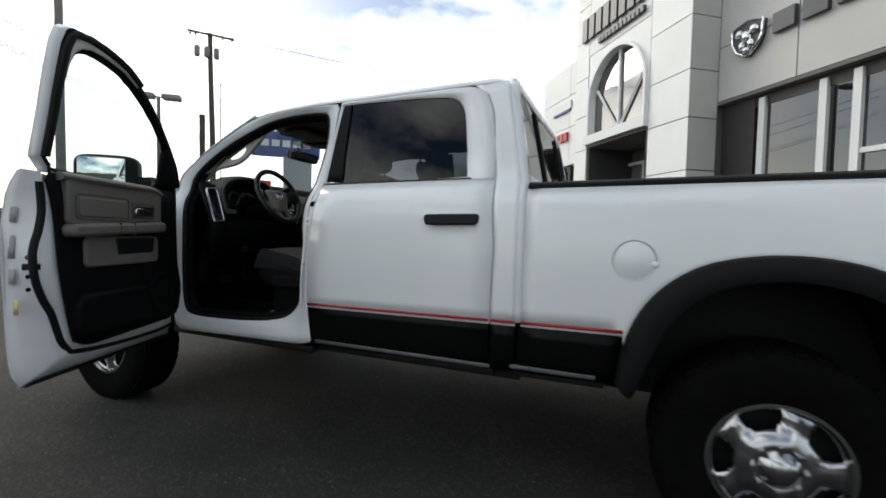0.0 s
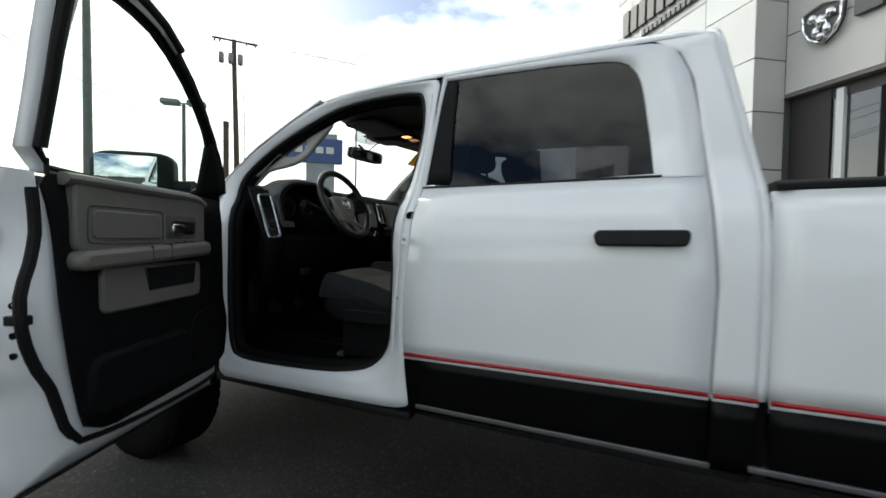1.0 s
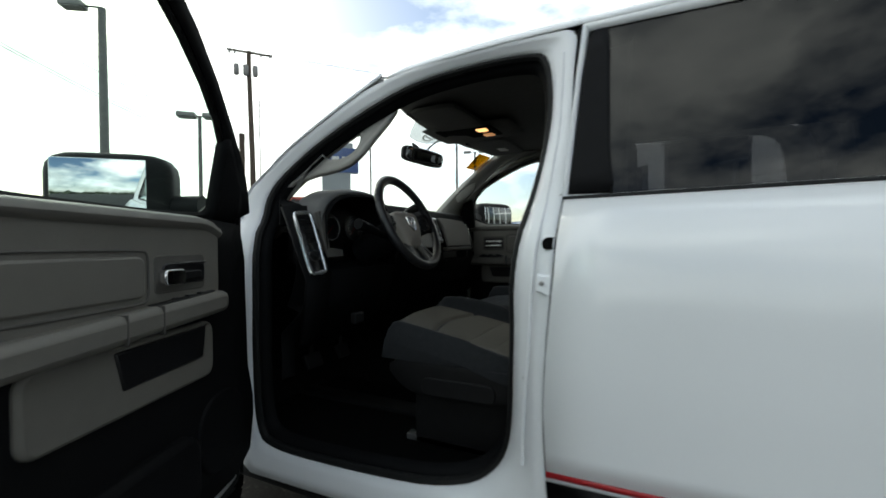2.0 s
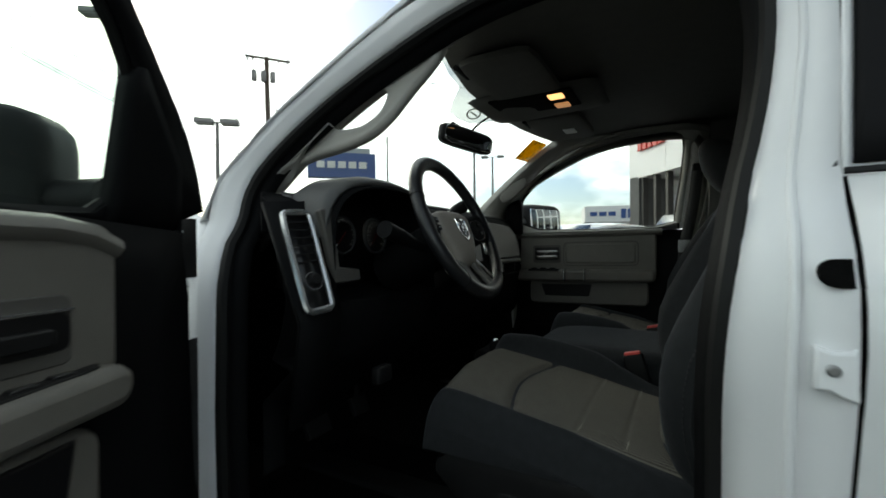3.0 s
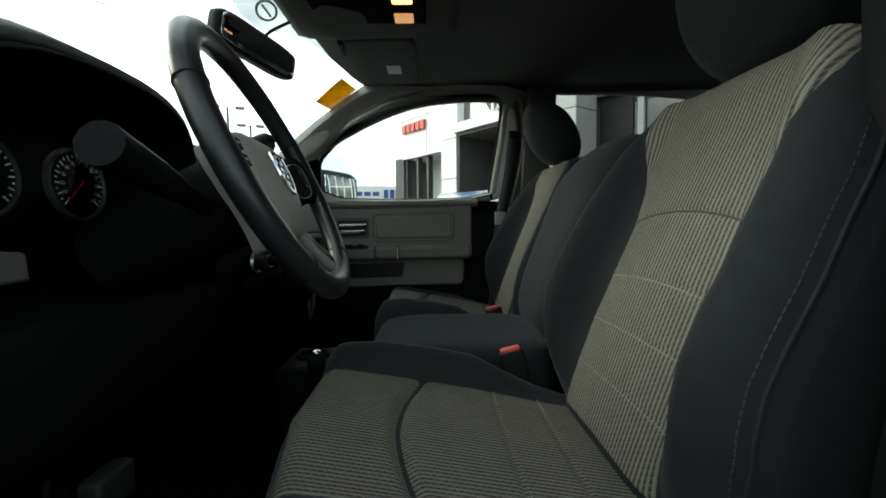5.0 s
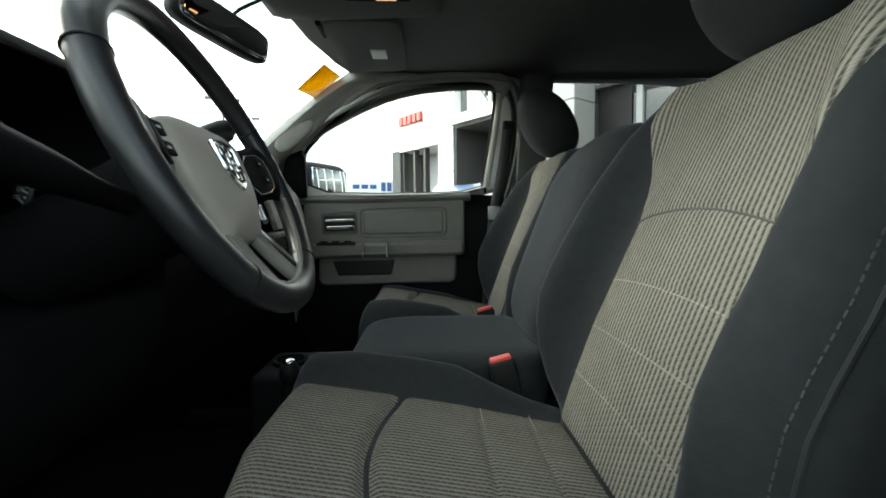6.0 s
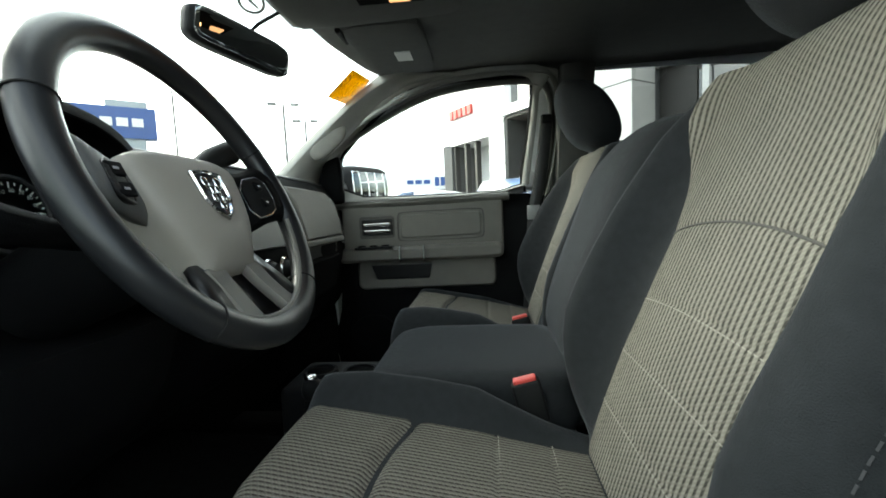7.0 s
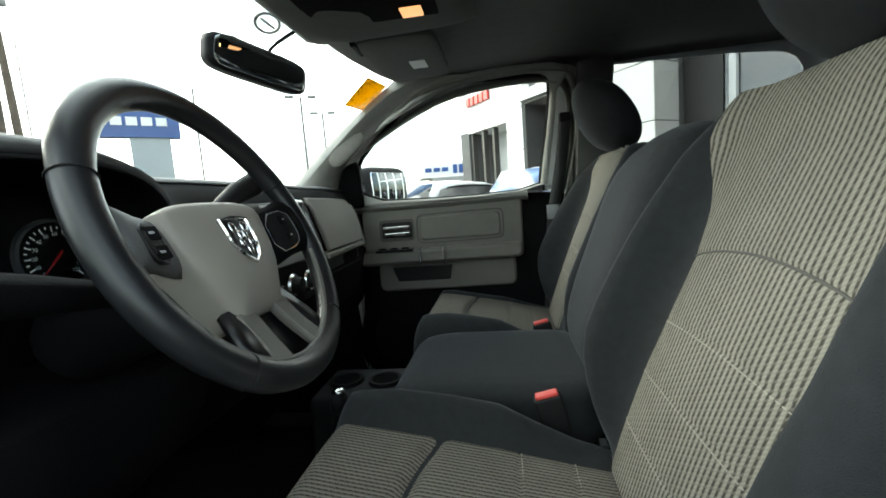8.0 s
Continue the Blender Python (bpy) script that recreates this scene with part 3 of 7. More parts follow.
# rounded rear corners, back wall and window
CRE = ((.58, 1.083), (.80, 1.087), (1.22, 1.089), (1.40, 1.083), (1.90, .985), (1.95, .97))
for far in (False, True):
    rows = []
    for z in np.linspace(.80, 1.925, 26):
        xr = along(CRE, z)
        rows.append([sp(xr - .002, z, .0, far), sp(xr + .012, z, .005, far), sp(xr + .022, z, .016, far), sp(xr + .027, z, .035, far), sp(xr + .028, z, .075, far)])
    part("rear_corner", loft(bm_new(), rows), WHITE, truck, "rounded white cab corner", solid=.003, smooth=60)
bm = bm_new()
for z0, z1 in ((.80, 1.45), (1.87, 1.925)):
    rows = []
    for z in np.linspace(z0, z1, 6):
        a, b = sp(along(CRE, z) + .028, z, .07), sp(along(CRE, z) + .028, z, .07, True)
        rows.append([a, b])
    loft(bm, rows)
part("cab_back", bm, WHITE, truck, "white cab back wall", solid=0.004)
bm = loft(bm_new(), [[sp(along(CRE, z) + .026, z, .07), sp(along(CRE, z) + .026, z, .07, True)] for z in (1.44, 1.6, 1.75, 1.88)])
part("back_window", bm, TINT, truck, "dark tinted back window")
bm = bm_new()
for y in (.60, 1.34):
    bm = box(bm_new(), 1.01, 1.075, y, y + .03, 1.45, 1.86, Matrix.Translation((1.04, 0, 1.65)) @ Matrix.Rotation(radians(-11), 4, "Y") @ Matrix.Translation((-1.04, 0, -1.65)))
    part("slider_frame", bm, PLASTIC, truck, "black sliding window frame")

# A pillars outside, windscreen, cowl, bonnet, fenders
def screen_point(f, v, inward=.005):
    xb, xt, zt = -1.52 + .30 * v * v, -.80 + .17 * v * v, 1.905 - .045 * v * v
    return Vector((xb + (xt - xb) * f + inward, YC + v * (.83 - .13 * f), 1.37 + (zt - 1.37) * f + .035 * math.sin(math.pi * f) - inward * 1.2))


SCREEN = []
for i in range(9):
    f = i / 8
    row = []
    for v in np.linspace(-1, 1, 17):
        xb, zb, hb = -1.52 + .30 * v * v, 1.37, .83
        xt, zt, ht = -.80 + .17 * v * v, 1.905 - .045 * v * v, .70
        row.append(Vector((xb + (xt - xb) * f, YC + v * (hb + (ht - hb) * f), zb + (zt - zb) * f + .035 * math.sin(math.pi * f))))
    SCREEN.append(row)
part("windscreen", loft(bm_new(), SCREEN), CLEAR, truck, "clear windscreen")
for far in (False, True):
    s = 1 if far else -1
    edge = [r[-1 if far else 0] for r in SCREEN]
    bm = bm_new()
    rows = []
    for k, p in enumerate(edge):
        f = k / 8
        q = sp(float(np.interp(f, (0, .25, .58, .85, 1), (-1.150, -1.145, -1.0, -.80, -.60))), float(np.interp(f, (0, .25, .58, .85, 1), (1.44, 1.53, 1.66, 1.78, 1.885))), .0, far)
        o = p + Vector((0, 0, .012))
        m_ = (o + q) / 2 + Vector((-.006, s * .014, .014))
        rows.append([o, o.lerp(m_, .6) + Vector((0, 0, .008)), m_, m_.lerp(q, .6) + Vector((0, s * .006, .004)), q])
    loft(bm, rows)
    part("windscreen_pillar", bm, WHITE, truck, "white windscreen pillar", solid=.004)
    bm = side_fill([(-1.080, 1.29), (-1.098, 1.35), (-1.146, 1.44), (-1.22, 1.465), (-1.40, 1.405), (-1.46, 1.35), (-1.30, 1.30)], .008, far)
    part("cowl_side", bm, WHITE, truck, "white panel at the pillar foot", solid=.004)
    # fender with wheel arch
    bm = bm_new()
    rows = []
    for x in np.linspace(-2.62, -1.088 if far else -1.19, 40):
        dx = (x + 1.745) / .52
        zl = .60 if abs(dx) > 1 else max(.60, .50 + .52 * math.sqrt(1 - dx * dx) + .03)
        top = 1.36 - .10 * max(0, (-1.5 - x)) ** 1.4
        nose = max(0, (-2.2 - x)) ** 2 * .6
        rows.append([sp(x, zl + (top - zl) * j / 8, nose + .006, far) for j in range(9)])
    part("front_fender", loft(bm, rows), WHITE, truck, "white front fender", solid=.004)
    if not far:
        # black sheet behind the fender, put in as the hinge space's shade
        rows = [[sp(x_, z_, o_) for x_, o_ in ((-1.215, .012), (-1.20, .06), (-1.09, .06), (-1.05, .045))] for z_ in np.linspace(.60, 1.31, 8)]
        part("hinge_gap", loft(bm_new(), rows), CARPET, truck, "dark sheet for the shade in the hinge space", solid=.003)
    bm = bm_new()
    rows = []
    for a in np.linspace(0, 180, 25):
        c, q = math.cos(radians(a)), math.sin(radians(a))
        row = []
        for r, o in ((.485, .0), (.49, -.045), (.54, -.05), (.575, -.01)):
            row.append(sp(-1.745 - r * c, .52 + r * q * 1.02, o, far))
        rows.append(row)
    part("wheel_flare", loft(bm, rows), FLARE, truck, "charcoal plastic wheel flare", solid=.006)
bm = bm_new()
rows = []
for x in np.linspace(-2.62, -1.22, 14):
    row = []
    for v in np.linspace(-1, 1, 21):
        s = abs(v)
        z = 1.40 - .05 * max(0, (-1.6 - x)) - .16 * max(0, (-2.2 - x)) ** 1.5 - .035 * s ** 4 + (.025 if .25 < s < .75 else 0)
        row.append(Vector((x - (.30 * (1 - v * v) if x > -1.3 else 0), YC + v * .90, z + RAKE * x)))
    rows.append(row)
part("bonnet", loft(bm, rows), WHITE, truck, "white bonnet", solid=.004)
bm = bm_new()
box(bm, -2.72, -2.60, .12, 1.82, .62, 1.22, bevel=.05)
box(bm, -2.80, -2.62, .02, 1.92, .48, .68, bevel=.05)
part("front_end", bm, CHROME, truck, "chrome grille and bumper")
bm = loft(bm_new(), [[(-1.53 + .3 * v * v, YC + .83 * v, 1.385), (-1.38 + .25 * v * v, YC + .80 * v, 1.40)] for v in np.linspace(-1, 1, 11)])
part("cowl", bm, PLASTIC, truck, "black wiper cowl", solid=.01)

# bed
FLARE_OUT = [(1.493, .60), (1.520, .78), (1.60, .94), (1.725, 1.05), (1.86, 1.10), (2.03, 1.118), (2.20, 1.10), (2.335, 1.05), (2.46, .94), (2.54, .78), (2.567, .60)]
FLARE_IN = [(1.545, .545), (1.60, .70), (1.675, .875), (1.78, .975), (1.90, 1.02), (2.03, 1.035), (2.16, 1.02), (2.28, .975), (2.385, .875), (2.46, .70), (2.515, .545)]
for far in (False, True):
    def low(x):
        fo = smooth_loop([Vector(p) for p in FLARE_OUT], 2, False)
        xs, zs = [p.x for p in fo], [p.y for p in fo]
        return float(np.interp(x, xs, zs)) - .015 if 1.50 < x < 2.56 else .805
    xs = sorted(list(np.linspace(1.112, 3.08, 30)) + list(np.linspace(1.49, 2.57, 60)))
    rows = []
    for x in xs:
        zl = low(x)
        rows.append([sp(x, zl + (1.375 - zl) * j / 10, max(0, .03 - (x - 1.112) * .9) * .6, far) for j in range(11)])
    bed = part("bed_side", loft(bm_new(), rows), WHITE, truck, "white pickup bed side", solid=.004)
    for x0, x1 in ((1.114, 1.515), (2.55, 3.08)):
        e0, e1 = [(.5, x0), (1.0, x0)], [(.5, x1), (1.0, x1)]
        part("lower_panel", side_patch(.585, .785, e0, e1, 0, far, 4, 4), BLACKP, bed, "black lower panel", solid=.004)
        part("pinstripe", side_patch(.795, .808, e0, e1, -.004, far, 1, 4), RED, bed, "thin red pinstripe", solid=.002)
        part("stripe_edge", side_patch(.784, .806, e0, e1, 0, far, 1, 4), WHITE, bed, "white line", solid=.004)
    fo, fi = smooth_loop([Vector(p) for p in FLARE_OUT], 2, False), smooth_loop([Vector(p) for p in FLARE_IN], 2, False)
    rows = []
    for a, b in zip(fo, fi):
        rows.append([sp(a.x, a.y, .0, far), sp(*a.lerp(b, .12), -.035, far), sp(*a.lerp(b, .35), -.052, far), sp(*a.lerp(b, .75), -.058, far), sp(b.x, b.y, -.05, far), sp(b.x + (2.03 - b.x) * .03, b.y - .01, .02, far)])
    part("wheel_flare", loft(bm_new(), rows), FLARE, truck, "charcoal plastic wheel flare", solid=.006)
    rows = [[sp(p.x, p.y, .0, far), sp(p.x, p.y + .03, .42, far)] for p in fi]
    part("wheel_well", loft(bm_new(), rows), PLASTIC, truck, "black wheel well liner", solid=.01)
    bm = bm_new()
    prism(bm, [(-.012, 1.378), (-.014, 1.395), (.0, 1.405), (.09, 1.405), (.095, 1.378)], lambda a, b, h: Vector((1.12 + h, (2 * YC - (.055 + a)) if far else .055 + a, b + RAKE * (1.12 + h))), 1.96)
    part("bed_rail_cap", bm, PLASTIC, bed, "black plastic bed rail cap", bevel=.004)
    bm = box(bm_new(), 1.13, 3.07, (1.75 if far else .13), (1.81 if far else .19), 1.10, 1.38)
    part("bed_inner_wall", bm, WHITE, bed, "white inner bed wall")
fuel_c = sp(1.545, 1.082, -.002)
bm = lathe(bm_new(), [(.0, -.004), (.072, -.003), (.076, .0), (.078, .006), (.0795, .0), (.083, -.001)], fuel_c, "y", 40)
fd = part("fuel_door", bm, WHITE, truck, "round white fuel door")
bm = lathe(bm_new(), [(.0772, .001), (.0778, -.0045), (.0790, -.0045), (.0796, .001)], fuel_c, "y", 48)
part("fuel_door_gap", bm, FUELGAP, fd, "fine grey gap ring")
bm = pillow(bm_new(), 1.605, 1.632, -.016, .0, 1.075, 1.101, n=4, power=2.5)
part("finger_pull", bm, WHITE, fd, "white finger pull")
for y_ in (.44, 1.48):
    part("inner_well_wall", box(bm_new(), 1.2, 2.75, y_, y_ + .02, .45, 1.12), PLASTIC, truck, "black inner wheel well wall")
    y0, y1, yi = (.13, .475, .463) if y_ < YC else (1.465, 1.81, 1.465)
    bm = box(bm_new(), 1.17, 2.78, y0, y1, 1.125, 1.14, bevel=.006)
    box(bm, 1.17, 2.78, yi, yi + .012, .75, 1.13)
    for x_ in (1.165, 2.77):
        box(bm, x_, x_ + .014, y0, y1, .75, 1.13)
    part("wheel_house", bm, WHITE, bed, "white wheel house inside the bed")
bm = box(bm_new(), 1.12, 3.07, .47, 1.47, .70, .75)
box(bm, 3.04, 3.09, .06, 1.88, .62, 1.38)
box(bm, 1.12, 1.16, .1, 1.84, .75, 1.38)
part("bed_floor", bm, WHITE, truck, "white bed floor, head board and tailgate")
bm = box(bm_new(), 3.06, 3.22, .05, 1.89, .52, .70, bevel=.04)
part("rear_bumper", bm, CHROME, truck, "chrome rear bumper")
# chassis
bm = bm_new()
for y in (.47, 1.37):
    box(bm, -2.5, 3.1, y, y + .10, .50, .66, bevel=.01)
for x in (-1.745, 2.03):
    sweep(bm, [(x, .2, .42), (x, 1.74, .42)], .05, 10)
    pillow(bm, x - .16, x + .16, .80, 1.12, .28, .56, n=4, power=2.3)
box(bm, -1.2, 1.09, .10, 1.84, .53, .58)
box(bm, 1.2, 1.8, .55, 1.3, .40, .62, bevel=.04)
part("chassis", bm, PLASTIC, truck, "black chassis frame and axles")
bm = bm_new()
for x0, x1 in ((.05, .99), (1.08, 1.45)):
    box(bm, x0, x1, .035, .06, .555 + RAKE * x0, .585 + RAKE * x0, bevel=.006)
box(bm, -1.1, -.01, .022, .08, .528, .566, bevel=.012)
part("rocker_flange", bm, PLASTIC, truck, "black rocker flange below the doors")
# strips painted in for the reflection on the glossy lower body
for x0, x1 in ((.03, .98), (1.07, 1.42)):
    part("sill_strip", box(bm_new(), x0, x1, -.007, .012, .599 + RAKE * x0, .617 + RAKE * x0, bevel=.004), METAL_GLEAM, truck, "grey strip for the reflection along the sill")
# dark box in the open gap, put in as its shade
bm = box(bm_new(), 1.086, 1.118, .05, 1.89, .60, 1.36)
part("bed_gap", bm, SEAL, truck, "dark filler for the shade between cab and bed")


# ---------------------------------------------------------------- wheels
def wheel(x, y, far):
    s = 1 if far else -1
    c = Vector((x, y, .400))
    prof = [(.215, .105), (.225, .125), (.26, .135), (.33, .142), (.368, .138), (.390, .122), (.398, .10), (.400, .0), (.398, -.10), (.390, -.122), (.368, -.138), (.33, -.142), (.26, -.135), (.225, -.125), (.215, -.105)]
    bm = lathe(bm_new(), [(r, -s * h if not far else h) for r, h in prof], c, "y", 64)
    tyre = part("wheel", bm, RUBBER, truck, "black all-terrain tyre on a chrome wheel")
    bm = bm_new()
    for k in range(42):
        a = 2 * math.pi * k / 42
        for side, da in ((-.09, 0), (-.03, .5), (.03, 0), (.09, .5)):
            ang = a + da * 2 * math.pi / 42
            box(bm, -.024, .024, side - .026, side + .026, .394, .4065, Matrix.Translation(c) @ Matrix.Rotation(ang, 4, "Y"))
    tagged(part("tread", bm, RUBBER, tyre), kind="stuff")
    o = s * .105
    bm = lathe(bm_new(), [(.226, o), (.222, o + s * .022), (.210, o + s * .022), (.202, o + s * .006), (.198, o - s * .03), (.190, o - s * .10)], c, "y", 56)
    part("rim", bm, WHEELCHROME, tyre, "polished wheel rim")
    # pressed face with five windows near its edge
    bm = bm_new()
    radii = ((.05, .055), (.085, .052), (.115, .040), (.130, .030), (.148, .026), (.168, .024), (.184, .024), (.196, .020), (.205, .010))
    seg, grid_ = 70, []
    for r, h in radii:
        row = []
        for k in range(seg):
            a = 2 * math.pi * k / seg
            d = abs((k + 7) % 14 - 7) / 7
            ridge = .007 * math.exp(-((d - .0) / .28) ** 2) * (1 if .1 < r < .19 else 0)
            row.append(bm.verts.new(c + Vector((r * math.cos(a), o + s * (h + ridge - .02), r * math.sin(a)))))
        grid_.append(row)
    for i in range(len(radii) - 1):
        for k in range(seg):
            d = abs(((k + .5) + 7) % 14 - 7)
            if 3 <= i <= 6 and d > (4.0, 3.3, 2.9, 2.9)[i - 3]:
                continue
            bm.faces.new((grid_[i][k], grid_[i][(k + 1) % seg], grid_[i + 1][(k + 1) % seg], grid_[i + 1][k]))
    part("spokes", bm, WHEELCHROME, tyre, "five polished spokes", solid=.02)
    bm = lathe(bm_new(), [(.0, o + s * .075), (.03, o + s * .073), (.05, o + s * .062), (.062, o + s * .045), (.095, o + s * .035), (.10, o + s * .01)], c, "y", 32)
    cap = part("hub_cap", bm, WHEELCHROME, tyre, "chrome hub cap")
    for k in range(8):
        a = 2 * math.pi * k / 8
        bm = bm_new()
        bmesh.ops.create_cone(bm, cap_ends=True, segments=6, radius1=.013, radius2=.009, depth=.03, matrix=Matrix.Translation(c + Vector((.078 * math.cos(a), o + s * .05, .078 * math.sin(a)))) @ Matrix.Rotation(radians(90 * s), 4, "X"))
        part("lug_nut", bm, WHEELCHROME, tyre)
    # disc in black, not steel: the shade behind the spokes is its colour
    bm = lathe(bm_new(), [(.0, o - s * .06), (.2, o - s * .06)], c, "y", 24)
    part("brake_disc", bm, SEAL, tyre, "brake disc blackened for the shade behind the spokes")


wheel(2.03, .12, False)
wheel(-1.745, .12, False)
wheel(2.03, 1.82, True)
wheel(-1.745, 1.82, True)


# ---------------------------------------------------------------- front doors
FW_OUT = [(-1.15, 1.44), (-1.06, 1.59), (-.98, 1.66), (-.80, 1.79), (-.66, 1.87), (-.50, 1.90), (-.36, 1.91), (-.2, 1.91), (-.08, 1.905), (-.03, 1.86), (-.04, 1.70), (-.05, 1.53), (-.06, 1.44), (-.5, 1.435)]
WINF = [(-.925, 1.46), (-.925, 1.60), (-.895, 1.65), (-.73, 1.786), (-.63, 1.847), (-.495, 1.875), (-.366, 1.88), (-.22, 1.874), (-.153, 1.864), (-.131, 1.83), (-.145, 1.69), (-.171, 1.526), (-.18, 1.45), (-.54, 1.443)]
FN_OUT = [(-1.06, 1.41), (-.985, 1.52), (-.90, 1.60), (-.69, 1.782), (-.48, 1.903), (-.28, 1.946), (-.05, 1.962), (-.008, 1.93), (-.014, 1.75), (-.026, 1.6), (-.033, 1.41), (-.3, 1.402), (-.5, 1.402), (-.7, 1.402)]
WINN = [(-.85, 1.42), (-.845, 1.54), (-.828, 1.62), (-.665, 1.755), (-.45, 1.868), (-.3, 1.893), (-.2, 1.89), (-.152, 1.845), (-.142, 1.70), (-.145, 1.57), (-.15, 1.42), (-.3, 1.412), (-.5, 1.411), (-.7, 1.411)]
HINGE = Vector((-1.12, -.03, 0))
SWING = Matrix.Translation(HINGE) @ Matrix.Rotation(radians(-66.7), 4, "Z") @ Matrix.Translation(-HINGE)
DOOR_RN = ((.54, -.138), (.60, -.130), (.72, -.123), (.92, -.118), (1.12, -.106), (1.28, -.112), (1.43, -.105))
# wavy line of the seal on the shut face, and the rear edge of the inner trim
SHUT = ((.625, -.30), (.71, -.232), (.84, -.190), (.90, -.152), (.96, -.130), (1.02, -.116), (1.10, -.116), (1.18, -.146), (1.25, -.158), (1.31, -.155), (1.42, -.142))
DOOR_F = ((.58, -1.078), (1.28, -1.082), (1.43, -1.15))
DOOR_R = ((.58, -.062), (.76, -.080), (.95, -.094), (1.07, -.094), (1.25, -.085), (1.43, -.08))


def flat_fill(loop, yfun, n=56):
    p = resample([Vector(q) for q in loop], n)
    c = sum(p, Vector((0, 0))) / n
    return loft(bm_new(), [[Vector((q.x, yfun(q.x, q.y), q.y + RAKE * q.x)) for q in (c.lerp(r, f) for r in p)] for f in (1, .8, .6, .4, .2, .02)], close_v=True)


def dsp(x, z, off=0.0):
    """A point of the driver door's window frame, which leans in evenly."""
    return Vector((x, side_y(min(z, 1.90)) + max(0.0, z - 1.90) * .25 + off, z + RAKE * x))


def door_ring(outer, inner, off_o, off_i, mid=2):
    return loft(bm_new(), [[dsp(*p.lerp(q, k / mid), off_o + (off_i - off_o) * k / mid) for p, q in zip(outer, inner)] for k in range(mid + 1)], close_v=True)


def slab(x0, x1, z0, z1, y0, y1, r=.02, dz=0.0, taper=0.0):
    """A rounded panel standing on the door; dz lifts its front end."""
    o = []
    for cx, cz, a0 in ((x1 - r, z1 - r, 0), (x0 + r, z1 - r, 90), (x0 + r, z0 + r, 180), (x1 - r, z0 + r, 270)):
        for k in range(6):
            a = radians(a0 + 90 * k / 5)
            o.append((cx + r * math.cos(a), cz + r * math.sin(a)))
    bm = bm_new()
    prism(bm, o, lambda a, b, h: Vector((a, y0 + (y1 - y0) * h, b + RAKE * a + dz * (x1 - a) / (x1 - x0))), 1.0)
    return bm


